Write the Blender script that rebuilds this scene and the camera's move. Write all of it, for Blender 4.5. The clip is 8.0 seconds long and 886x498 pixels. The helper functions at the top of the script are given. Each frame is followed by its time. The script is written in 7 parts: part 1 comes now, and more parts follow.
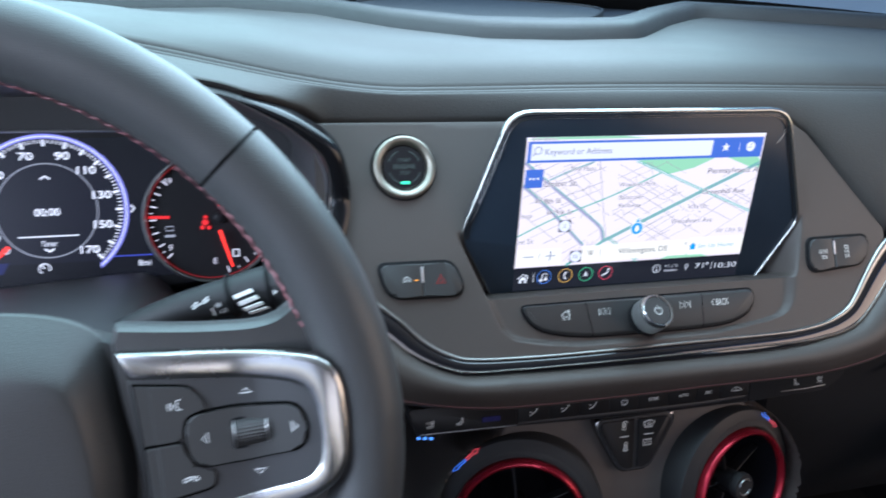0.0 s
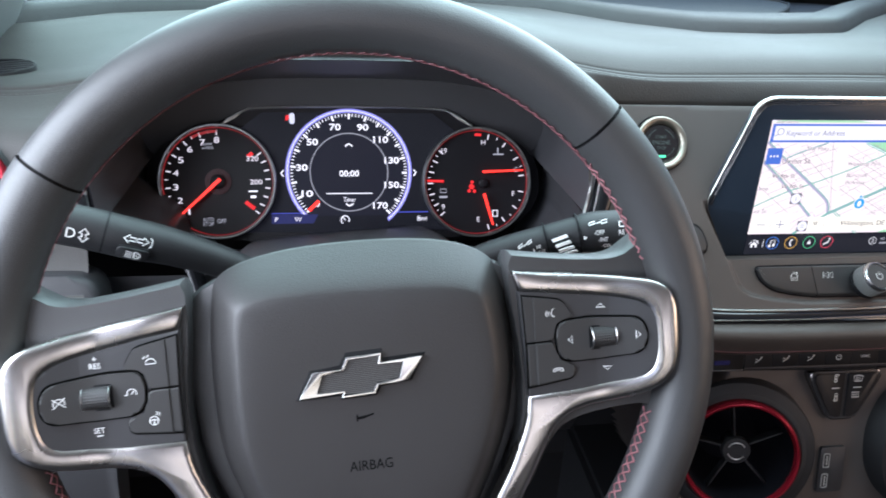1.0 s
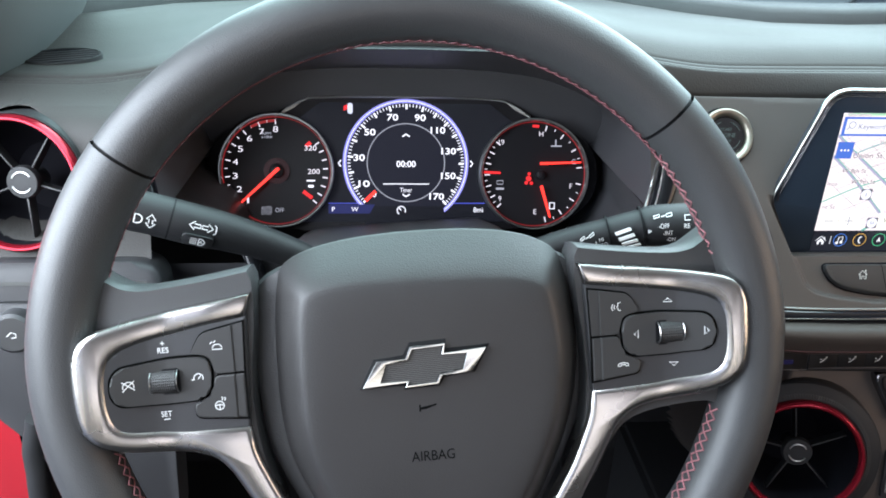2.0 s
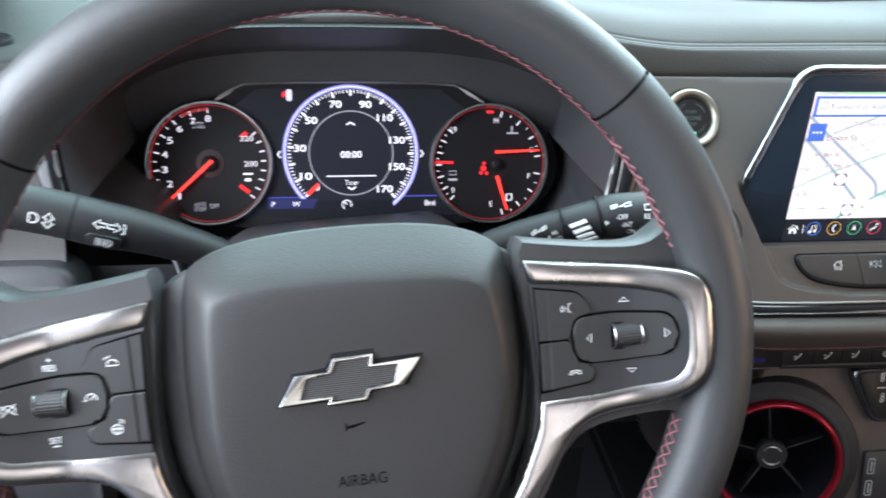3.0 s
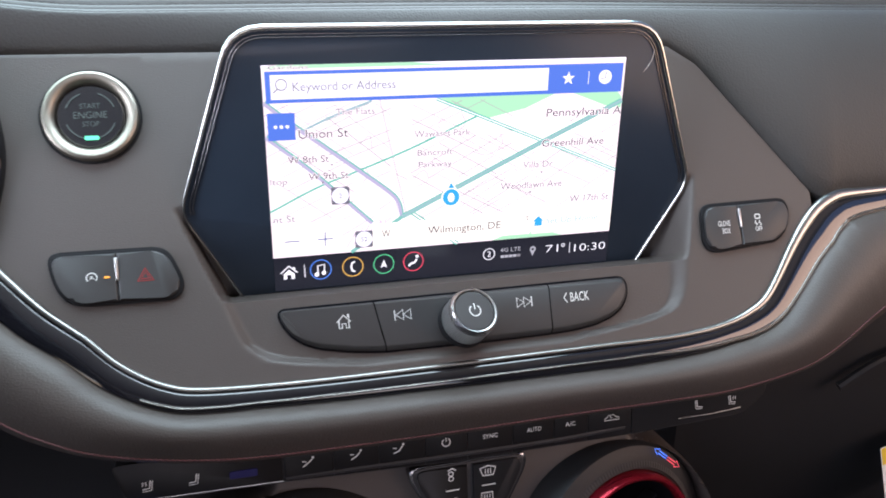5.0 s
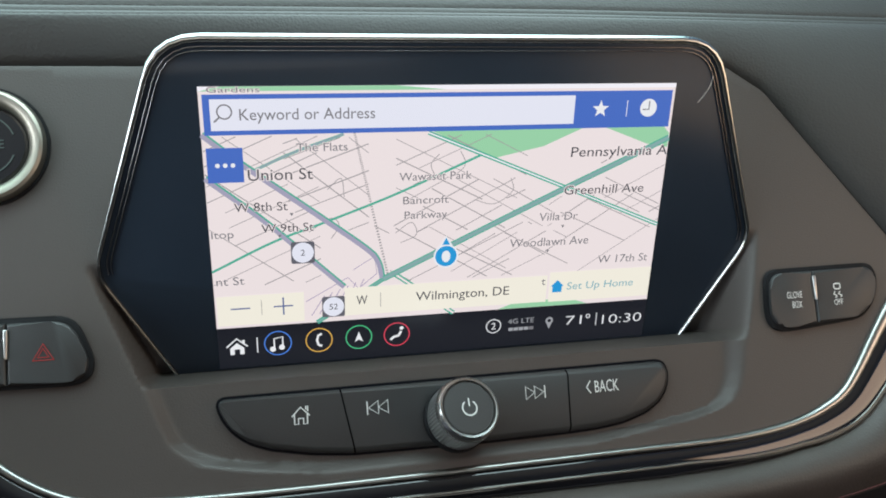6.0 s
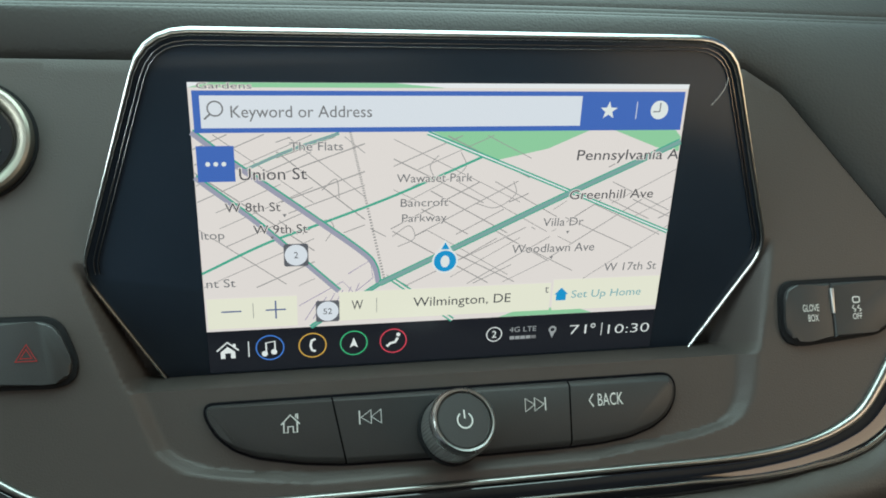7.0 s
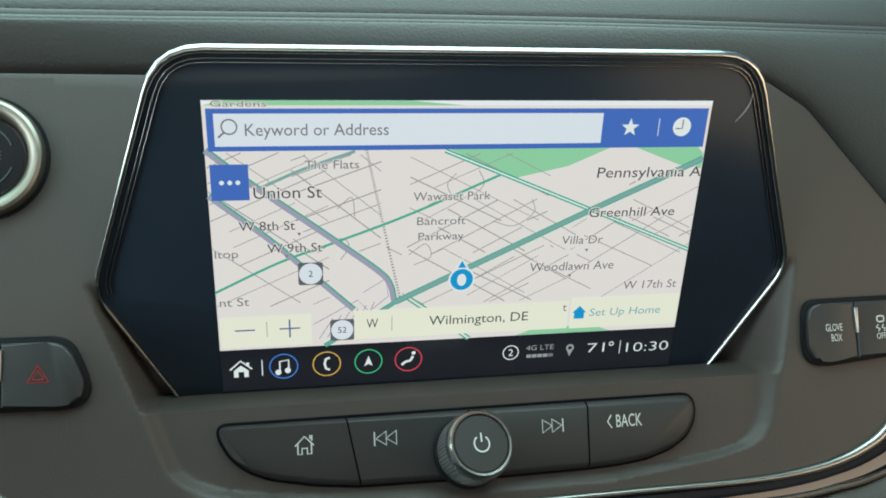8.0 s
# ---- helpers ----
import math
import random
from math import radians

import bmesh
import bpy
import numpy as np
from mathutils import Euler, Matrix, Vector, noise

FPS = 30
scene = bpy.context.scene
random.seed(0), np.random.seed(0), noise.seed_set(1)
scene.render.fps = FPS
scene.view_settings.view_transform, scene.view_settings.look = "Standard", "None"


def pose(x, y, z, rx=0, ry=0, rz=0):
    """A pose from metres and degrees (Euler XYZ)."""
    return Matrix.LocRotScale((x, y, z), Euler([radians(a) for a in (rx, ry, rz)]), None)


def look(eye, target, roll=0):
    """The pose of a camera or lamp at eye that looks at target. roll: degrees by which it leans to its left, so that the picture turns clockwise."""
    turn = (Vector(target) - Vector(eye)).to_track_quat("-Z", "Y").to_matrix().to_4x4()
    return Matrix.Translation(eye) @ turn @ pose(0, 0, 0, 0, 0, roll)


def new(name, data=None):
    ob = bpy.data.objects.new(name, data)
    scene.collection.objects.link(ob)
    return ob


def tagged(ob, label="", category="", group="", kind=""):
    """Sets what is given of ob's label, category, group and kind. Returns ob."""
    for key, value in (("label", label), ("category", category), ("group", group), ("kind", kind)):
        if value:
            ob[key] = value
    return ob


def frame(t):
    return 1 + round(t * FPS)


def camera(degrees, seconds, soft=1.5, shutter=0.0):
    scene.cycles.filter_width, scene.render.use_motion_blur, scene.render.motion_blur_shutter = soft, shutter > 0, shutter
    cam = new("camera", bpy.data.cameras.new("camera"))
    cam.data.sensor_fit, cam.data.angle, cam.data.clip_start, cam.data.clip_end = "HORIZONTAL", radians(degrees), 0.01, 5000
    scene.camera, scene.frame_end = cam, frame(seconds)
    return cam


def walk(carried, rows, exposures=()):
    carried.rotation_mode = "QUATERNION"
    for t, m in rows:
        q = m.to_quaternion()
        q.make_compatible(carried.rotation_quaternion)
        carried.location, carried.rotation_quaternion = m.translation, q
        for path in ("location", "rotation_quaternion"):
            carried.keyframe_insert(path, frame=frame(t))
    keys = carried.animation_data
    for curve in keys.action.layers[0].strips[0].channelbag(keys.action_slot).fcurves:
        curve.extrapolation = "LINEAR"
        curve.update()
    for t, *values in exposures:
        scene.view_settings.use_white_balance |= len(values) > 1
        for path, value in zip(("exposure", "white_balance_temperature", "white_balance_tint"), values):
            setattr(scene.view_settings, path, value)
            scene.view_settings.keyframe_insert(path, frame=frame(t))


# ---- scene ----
# The camera: carried by hand from the driver's place to the screen in the centre stack.
EXPOSURES = [
    (0.0, 0.37, 5480, 17), (0.5, 0.42, 5850, 22), (1.0, 0.49, 6020, 20), (1.5, 0.54, 6080, 16), (3.0, 0.71, 6120, 18), (3.5, 0.78, 6280, 20), (4.0, 0.70, 6200, 24), (4.5, 0.72, 6220, 25), (5.2, 0.68, 6120, 27),
    (6.3, -0.13, 6300, 7), (8.0, -0.12, 6180, 0),
]
cam = camera(58.28, 8.0, soft=1.8, shutter=0.27)
PATH = [
    (0.0, (0.0189, 0.0296, 1.3152), (0.1507, 0.4624, 1.1024), 4.07),
    (0.2, (-0.0183, 0.0094, 1.3216), (0.1030, 0.4438, 1.1057), 3.98),
    (0.5, (-0.0678, -0.0167, 1.3248), (0.0341, 0.4212, 1.1060), 3.69),
    (1.0, (-0.1172, -0.0411, 1.3319), (-0.0443, 0.4004, 1.1087), 3.09),
    (1.5, (-0.1277, -0.0480, 1.3374), (-0.0764, 0.3946, 1.1104), 2.59),
    (1.7, (-0.1287, -0.0453, 1.3335), (-0.0819, 0.3977, 1.1065), 2.47),
    (2.8, (-0.1155, -0.0089, 1.3178), (-0.0646, 0.4311, 1.0859), 2.30),
    (3.0, (-0.1012, 0.0006, 1.3101), (-0.0416, 0.4401, 1.0793), 2.28),
    (3.2, (-0.0637, 0.0196, 1.3010), (0.0097, 0.4566, 1.0695), 2.36),
    (3.5, (-0.0041, 0.0568, 1.2863), (0.0959, 0.4917, 1.0606), 2.53),
    (3.8, (0.0451, 0.0747, 1.2731), (0.1575, 0.5132, 1.0607), 2.48),
    (4.0, (0.0727, 0.0828, 1.2631), (0.1870, 0.5264, 1.0628), 2.88),
    (4.2, (0.1051, 0.0814, 1.2513), (0.2215, 0.5262, 1.0549), 2.67),
    (4.5, (0.1434, 0.0930, 1.2460), (0.2640, 0.5361, 1.0483), 2.24),
    (5.0, (0.1876, 0.1202, 1.2363), (0.3132, 0.5613, 1.0372), 1.63),
    (5.2, (0.1988, 0.1376, 1.2311), (0.3237, 0.5809, 1.0364), 1.79),
    (6.3, (0.2292, 0.2079, 1.2288), (0.3302, 0.6549, 1.0289), 2.71),
    (6.5, (0.2310, 0.2063, 1.2333), (0.3300, 0.6539, 1.0337), 2.95),
    (7.0, (0.2354, 0.2102, 1.2276), (0.3291, 0.6581, 1.0260), 2.81),
    (7.5, (0.2362, 0.2189, 1.2282), (0.3248, 0.6669, 1.0246), 2.83),
    (8.0, (0.2335, 0.2195, 1.2346), (0.3222, 0.6658, 1.0273), 2.85),
]
walk(cam, [(t, look(eye, target, roll)) for t, eye, target, roll in PATH], EXPOSURES)


# ---- light: a showroom in daylight; the light comes through the windscreen and the side and rear openings ----
world = bpy.data.worlds.new("sky")
scene.world = world
world.use_nodes = True
wn, wl = world.node_tree.nodes, world.node_tree.links
sky = wn.new("ShaderNodeTexSky")
sky.sky_type, sky.sun_disc, sky.sun_elevation, sky.sun_rotation = "NISHITA", False, radians(40), radians(200)
wl.new(sky.outputs["Color"], wn["Background"].inputs["Color"])
wn["Background"].inputs["Strength"].default_value = 0.15


def window_light(name, eye, target, width, height, power, color):
    data = bpy.data.lights.new(name, "AREA")
    data.shape, data.size, data.size_y, data.energy, data.color = "RECTANGLE", width, height, power, color
    ob = new(name, data)
    ob.matrix_world = look(eye, target)
    return ob


window_light("windscreen_daylight", (0.0, 0.575, 1.50), (0.0, 0.575 - 0.46, 1.50 - 0.70), 1.15, 0.74, 17.8, (0.76, 1.0, 0.97))
window_light("driver_door_daylight", (-0.62, 0.22, 1.36), (0.0, 0.47, 1.10), 0.60, 0.50, 11.0, (0.90, 1.0, 1.0))
window_light("passenger_window_daylight", (1.10, -0.02, 1.29), (0.35, 0.45, 1.12), 0.85, 0.34, 3.1, (1.0, 0.66, 0.36))
window_light("rear_window_daylight", (0.29, -1.9, 1.40), (0.29, 0.4, 1.05), 1.1, 0.4, 2.1, (1.0, 0.80, 0.66))
# ---- helpers of this scene ----
def mat(name, color, rough=0.5, metal=0.0, grain=0.0, grain_scale=900.0, stain=0.12, stain_scale=9.0, coat=0.0,
        emit=None, power=0.0, spec=0.5, grain_kind="noise"):
    """A surface with fine grain (bump) and wide, faint variation of colour and roughness."""
    m = bpy.data.materials.new(name)
    m.use_nodes = True
    nt = m.node_tree
    b = nt.nodes["Principled BSDF"]
    b.inputs["Roughness"].default_value, b.inputs["Metallic"].default_value = rough, metal
    b.inputs["Coat Weight"].default_value, b.inputs["Coat Roughness"].default_value = coat, 0.06
    b.inputs["Specular IOR Level"].default_value = spec
    b.inputs["Base Color"].default_value = (*color, 1)
    tc = nt.nodes.new("ShaderNodeTexCoord")
    if stain:
        n = nt.nodes.new("ShaderNodeTexNoise")
        n.inputs["Scale"].default_value, n.inputs["Detail"].default_value = stain_scale, 5.0
        nt.links.new(tc.outputs["Object"], n.inputs["Vector"])
        ramp = nt.nodes.new("ShaderNodeMapRange")
        ramp.inputs["From Min"].default_value, ramp.inputs["From Max"].default_value = 0.3, 0.7
        ramp.inputs["To Min"].default_value, ramp.inputs["To Max"].default_value = 1 - stain, 1 + stain
        nt.links.new(n.outputs["Fac"], ramp.inputs["Value"])
        mul = nt.nodes.new("ShaderNodeMix")
        mul.data_type, mul.blend_type = "RGBA", "MULTIPLY"
        mul.inputs["Factor"].default_value = 1.0
        mul.inputs["A"].default_value = (*color, 1)
        nt.links.new(ramp.outputs["Result"], mul.inputs["B"])
        nt.links.new(mul.outputs["Result"], b.inputs["Base Color"])
        r2 = nt.nodes.new("ShaderNodeMapRange")
        r2.inputs["From Min"].default_value, r2.inputs["From Max"].default_value = 0.3, 0.7
        r2.inputs["To Min"].default_value, r2.inputs["To Max"].default_value = rough * (1 - stain), min(1, rough * (1 + stain))
        nt.links.new(n.outputs["Fac"], r2.inputs["Value"])
        nt.links.new(r2.outputs["Result"], b.inputs["Roughness"])
    if grain:
        g = nt.nodes.new("ShaderNodeTexVoronoi" if grain_kind == "cells" else "ShaderNodeTexNoise")
        g.inputs["Scale"].default_value = grain_scale
        nt.links.new(tc.outputs["Object"], g.inputs["Vector"])
        bump = nt.nodes.new("ShaderNodeBump")
        bump.inputs["Strength"].default_value, bump.inputs["Distance"].default_value = grain, 0.0004
        nt.links.new(g.outputs["Distance" if grain_kind == "cells" else "Fac"], bump.inputs["Height"])
        nt.links.new(bump.outputs["Normal"], b.inputs["Normal"])
    if emit:
        b.inputs["Emission Color"].default_value, b.inputs["Emission Strength"].default_value = (*emit, 1), power
    return m


def lit(name, color, power, rough=0.25):
    """A part that gives off light: a lit symbol, a needle or a piece of a display."""
    return mat(name, (0.01, 0.01, 0.012), rough, stain=0, emit=color, power=power)


LEATHER = mat("black_leather", (0.036, 0.034, 0.032), 0.62, grain=0.34, grain_scale=900, grain_kind="cells", stain=0.10, spec=0.38)
WHEEL_LEATHER = mat("wheel_leather", (0.036, 0.036, 0.037), 0.44, grain=0.25, grain_scale=1500, grain_kind="cells", stain=0.10, stain_scale=14)
COVER = mat("airbag_vinyl", (0.025, 0.0235, 0.0235), 0.46, grain=0.25, grain_scale=1300, grain_kind="cells", stain=0.10, stain_scale=14, spec=0.5)
SOFT = mat("soft_dash_plastic", (0.051, 0.042, 0.0375), 0.54, grain=0.35, grain_scale=1600, stain=0.06)
TOP_SOFT = mat("dash_top_vinyl", (0.032, 0.032, 0.033), 0.56, grain=0.45, grain_scale=1200, grain_kind="cells", stain=0.08, spec=0.32)
HARD = mat("hard_black_plastic", (0.026, 0.026, 0.028), 0.48, grain=0.3, grain_scale=1500, stain=0.1)
BUTTON = mat("button_rubber", (0.025, 0.0245, 0.0245), 0.50, grain=0.15, grain_scale=2000, stain=0.08)
DEEP = mat("recess_black", (0.010, 0.010, 0.011), 0.65, stain=0.1, spec=0.1)
VOID = mat("duct_black", (0.006, 0.006, 0.008), 0.75, stain=0.1, spec=0.04)
GLOSS = mat("piano_black", (0.006, 0.006, 0.008), 0.06, stain=0.15, stain_scale=20, coat=0.6)
GLASS = mat("display_glass", (0.020, 0.029, 0.043), 0.24, stain=0.1, stain_scale=20, spec=0.17)
BLADE_BEAD = mat("brushed_bead", (0.33, 0.33, 0.315), 0.30, metal=1.0, stain=0.1, stain_scale=30)
COPPER_BEAD = mat("polished_lower_bead", (0.48, 0.46, 0.43), 0.22, metal=1.0, stain=0.08, stain_scale=30)
KNURL = mat("knurled_metal", (0.34, 0.34, 0.33), 0.36, metal=0.7, stain=0.08, stain_scale=60)
ROLL = mat("roll_leather", (0.050, 0.042, 0.037), 0.52, grain=0.25, grain_scale=1100, grain_kind="cells", stain=0.10, spec=0.4)
BEAD = mat("polished_bead", (0.46, 0.46, 0.45), 0.32, metal=1.0, stain=0.05, stain_scale=40)
RIM_GLOSS = mat("hood_rim_black", (0.006, 0.006, 0.007), 0.17, stain=0.1, stain_scale=20, spec=0.22)
VANE = mat("vane_black", (0.011, 0.011, 0.012), 0.45, stain=0.1, stain_scale=30)
NEAR_BLACK = mat("dull_black_plastic", (0.013, 0.013, 0.014), 0.55, grain=0.3, grain_scale=1500, stain=0.1, spec=0.35)
FRAME_CHROME = mat("frame_chrome", (0.46, 0.47, 0.455), 0.22, metal=1.0, stain=0.05, stain_scale=40)
SATIN = mat("satin_aluminium", (0.44, 0.43, 0.415), 0.27, metal=1.0, stain=0.06, stain_scale=30, grain=0.05, grain_scale=2500)
DARK_METAL = mat("dark_chrome", (0.30, 0.30, 0.31), 0.2, metal=1.0, stain=0.05)
RED_METAL = mat("red_anodised_ring", (0.33, 0.014, 0.028), 0.24, metal=0.7, stain=0.08, stain_scale=30)
RED_PAINT = mat("red_car_paint", (0.42, 0.012, 0.02), 0.25, stain=0.05, coat=0.8)
THREAD = mat("red_thread", (0.15, 0.050, 0.058), 0.7, stain=0.2, stain_scale=200)
ROLL_THREAD = mat("dull_red_thread", (0.15, 0.065, 0.068), 0.7, stain=0.2, stain_scale=200)
DARK_THREAD = mat("dark_thread", (0.030, 0.024, 0.023), 0.8, stain=0.2, stain_scale=200)
HEADLINING = mat("pale_headlining", (0.52, 0.52, 0.51), 0.9, grain=0.4, grain_scale=700, stain=0.06)
CLOTH = mat("dark_headlining", (0.10, 0.10, 0.10), 0.9, grain=0.4, grain_scale=700, stain=0.08)
CARPET = mat("black_carpet", (0.018, 0.018, 0.019), 0.95, grain=0.8, grain_scale=500, stain=0.2)
RUBBER = mat("black_rubber_seal", (0.02, 0.02, 0.021), 0.6, stain=0.1)
WHITE_PRINT = mat("white_print", (0.62, 0.62, 0.60), 0.5, stain=0.05)
GREY_PRINT = mat("grey_print", (0.28, 0.28, 0.27), 0.5, stain=0.05)
PAPER = mat("white_paper", (0.72, 0.71, 0.68), 0.8, stain=0.05)
YELLOW = mat("yellow_print", (0.75, 0.50, 0.03), 0.7, stain=0.05)


def placed(origin, lean=0.0, yaw=0.0, twist=0.0):
    """A frame on a surface that leans back: x to the right, y up the slope, z out of it towards the seats."""
    return Matrix.Translation(origin) @ Matrix.Rotation(radians(yaw), 4, "Z") @ Matrix.Rotation(radians(90 - lean), 4, "X") @ Matrix.Rotation(radians(twist), 4, "Z")


def thing(name, m, label, category, group="", kind=""):
    ob = new(name)
    ob.empty_display_size = 0.02
    ob.matrix_world = m
    return tagged(ob, label, category, group, kind)


def finish(bm, name, material, smooth=True, sharp=35):
    bmesh.ops.recalc_face_normals(bm, faces=bm.faces)
    me = bpy.data.meshes.new(name)
    bm.to_mesh(me)
    bm.free()
    me.materials.append(material)
    if smooth:
        me.shade_smooth()
        me.set_sharp_from_angle(angle=radians(sharp))
    return me


def part(name, bm, material, parent=None, label="", smooth=True, sharp=35):
    """Links a bmesh as one mesh object under a thing or a part."""
    ob = new(name, bm if isinstance(bm, bpy.types.Mesh) else finish(bm, name, material, smooth, sharp))
    ob.parent = parent
    if label:
        tagged(ob, label)
    return ob


def solid(name, bm, material, label, category, group="", kind="", smooth=True, sharp=35):
    """A thing that is one mesh."""
    return tagged(part(name, bm, material, None, "", smooth, sharp), label, category, group, kind)


def chaikin(pts, rounds=2, closed=True):
    """Rounds a polygon's corners."""
    pts = [Vector(p) for p in pts]
    for _ in range(rounds):
        out = [] if closed else [pts[0]]
        for a, b in zip(pts, pts[1:] + pts[:1] if closed else pts[1:]):
            out += [a.lerp(b, 0.25), a.lerp(b, 0.75)]
        pts = out if closed else out + [pts[-1]]
    return pts


def rounded(pts, r, n=5):
    """A polygon whose corners are rounded off with about one radius."""
    pts = [Vector(p) for p in pts]
    out = []
    for i, p in enumerate(pts):
        a, b = pts[i - 1], pts[(i + 1) % len(pts)]
        ra, rb = min(r, (a - p).length * 0.48), min(r, (b - p).length * 0.48)
        pa, pb = p + (a - p).normalized() * ra, p + (b - p).normalized() * rb
        out += [pa.lerp(p, k / n).lerp(p.lerp(pb, k / n), k / n) for k in range(n + 1)]
    return out


def mm(pts):
    return [Vector(p) * 0.001 for p in pts]


def curve(pts, n=12):
    """A smooth open curve through points (Catmull-Rom)."""
    pts = [Vector(p) for p in pts]
    ext = [2 * pts[0] - pts[1], *pts, 2 * pts[-1] - pts[-2]]
    out = []
    for i in range(1, len(ext) - 2):
        p0, p1, p2, p3 = ext[i - 1 : i + 3]
        for k in range(n):
            t = k / n
            out.append(0.5 * (2 * p1 + (p2 - p0) * t + (2 * p0 - 5 * p1 + 4 * p2 - p3) * t * t + (3 * p1 - p0 - 3 * p2 + p3) * t**3))
    return out + [pts[-1]]


def rrect(cx, cy, w, h, r, n=5):
    out = []
    for sx, sy, a0 in ((1, 1, 0), (-1, 1, 90), (-1, -1, 180), (1, -1, 270)):
        for k in range(n + 1):
            a = radians(a0 + 90 * k / n)
            out.append(Vector((cx + sx * (w / 2 - r) + r * math.cos(a), cy + sy * (h / 2 - r) + r * math.sin(a))))
    return out


def circle(cx, cy, r, n=32, rx=None):
    return [Vector((cx + (rx or r) * math.cos(2 * math.pi * k / n), cy + r * math.sin(2 * math.pi * k / n))) for k in range(n)]


def plate(pts, z0, z1, bevel=0.0, seg=2, bm=None, zf=None):
    """A polygon extruded from z0 to z1, its upper edge rounded. zf(x, y): added height."""
    bm = bm or bmesh.new()
    lift = zf or (lambda x, y: 0.0)
    lo = [bm.verts.new((p[0], p[1], z0 + lift(p[0], p[1]))) for p in pts]
    hi = [bm.verts.new((p[0], p[1], z1 + lift(p[0], p[1]))) for p in pts]
    bm.faces.new(lo[::-1])
    top = bm.faces.new(hi)
    for i in range(len(pts)):
        j = (i + 1) % len(pts)
        bm.faces.new((lo[i], lo[j], hi[j], hi[i]))
    if bevel:
        bmesh.ops.bevel(bm, geom=list(top.edges), offset=bevel, segments=seg, affect="EDGES", profile=0.5, clamp_overlap=True)
    return bm


def flat(pts, z=0.0, bm=None):
    bm = bm or bmesh.new()
    bm.faces.new([bm.verts.new((p[0], p[1], z)) for p in pts])
    return bm


def frame_ring(outer, inner, z0, z1, bevel=0.0, bm=None):
    """A ring between two outlines with the same number of points."""
    bm = bm or bmesh.new()
    n = len(outer)
    rows = [[bm.verts.new((p[0], p[1], z)) for p in pts] for pts, z in ((outer, z0), (outer, z1), (inner, z1), (inner, z0))]
    edges = []
    for a in range(4):
        for i in range(n):
            j, b = (i + 1) % n, (a + 1) % 4
            bm.faces.new((rows[a][i], rows[a][j], rows[b][j], rows[b][i]))
    if bevel:
        edges = [e for e in bm.edges if all(abs(v.co.z - z1) < 1e-7 for v in e.verts) and (e.verts[0] in rows[1]) == (e.verts[1] in rows[1])]
        bmesh.ops.bevel(bm, geom=edges, offset=bevel, segments=2, affect="EDGES", profile=0.5, clamp_overlap=True)
    return bm


def lathe(profile, seg=64, bm=None, at=(0, 0, 0)):
    """Turns a profile of (radius, height) round the local z axis."""
    bm = bm or bmesh.new()
    rows = []
    for r, z in profile:
        if r < 1e-6:
            rows.append([bm.verts.new((at[0], at[1], at[2] + z))] * seg)
        else:
            rows.append([bm.verts.new((at[0] + r * math.cos(2 * math.pi * k / seg), at[1] + r * math.sin(2 * math.pi * k / seg), at[2] + z)) for k in range(seg)])
    for a, b in zip(rows, rows[1:]):
        for i in range(seg):
            j = (i + 1) % seg
            face = list(dict.fromkeys((a[i], a[j], b[j], b[i])))
            if len(face) > 2:
                bm.faces.new(face)
    return bm


def loft(rows, closed=False, bm=None):
    """A skin over rows of points."""
    bm = bm or bmesh.new()
    vs = [[bm.verts.new(p) for p in row] for row in rows]
    n = len(vs[0])
    for a, b in zip(vs, vs[1:]):
        for i in range(n if closed else n - 1):
            j = (i + 1) % n
            bm.faces.new((a[i], a[j], b[j], b[i]))
    return bm


def tube(path, r, seg=8, closed=False, bm=None, up=(0.3, 0.2, 1), scale=None, caps=True):
    """A round bar along a path; scale: (across, along up) for a flattened one."""
    bm = bm or bmesh.new()
    path = [Vector(p) for p in path]
    if len(path[0]) == 2:
        path = [p.to_3d() for p in path]
    n, rows = len(path), []
    for i, p in enumerate(path):
        a = path[i - 1] if i or closed else p
        b = path[(i + 1) % n] if i < n - 1 or closed else p
        d = (b - a).normalized()
        x = d.cross(Vector(up)).normalized()
        y = x.cross(d)
        rr = r(i / max(1, n - 1)) if callable(r) else r
        sx, sy = scale or (1, 1)
        rows.append([bm.verts.new(p + rr * (sx * x * math.cos(2 * math.pi * k / seg) + sy * y * math.sin(2 * math.pi * k / seg))) for k in range(seg)])
    for i in range(n if closed else n - 1):
        a, b = rows[i], rows[(i + 1) % n]
        for k in range(seg):
            bm.faces.new((a[k], a[(k + 1) % seg], b[(k + 1) % seg], b[k]))
    if caps and not closed:
        bm.faces.new(rows[0][::-1])
        bm.faces.new(rows[-1])
    return bm


def stroke(path, width, z=0.0, closed=False, bm=None):
    """A flat line of a width on the local plane."""
    bm = bm or bmesh.new()
    pts = [Vector((p[0], p[1])) for p in path]
    n, left, right = len(pts), [], []
    for i, p in enumerate(pts):
        a = pts[i - 1] if i or closed else p
        b = pts[(i + 1) % n] if i < n - 1 or closed else p
        d = (b - a).normalized()
        o = Vector((-d.y, d.x)) * width / 2
        left.append(bm.verts.new((p.x + o.x, p.y + o.y, z)))
        right.append(bm.verts.new((p.x - o.x, p.y - o.y, z)))
    for i in range(n if closed else n - 1):
        j = (i + 1) % n
        bm.faces.new((left[i], left[j], right[j], right[i]))
    return bm


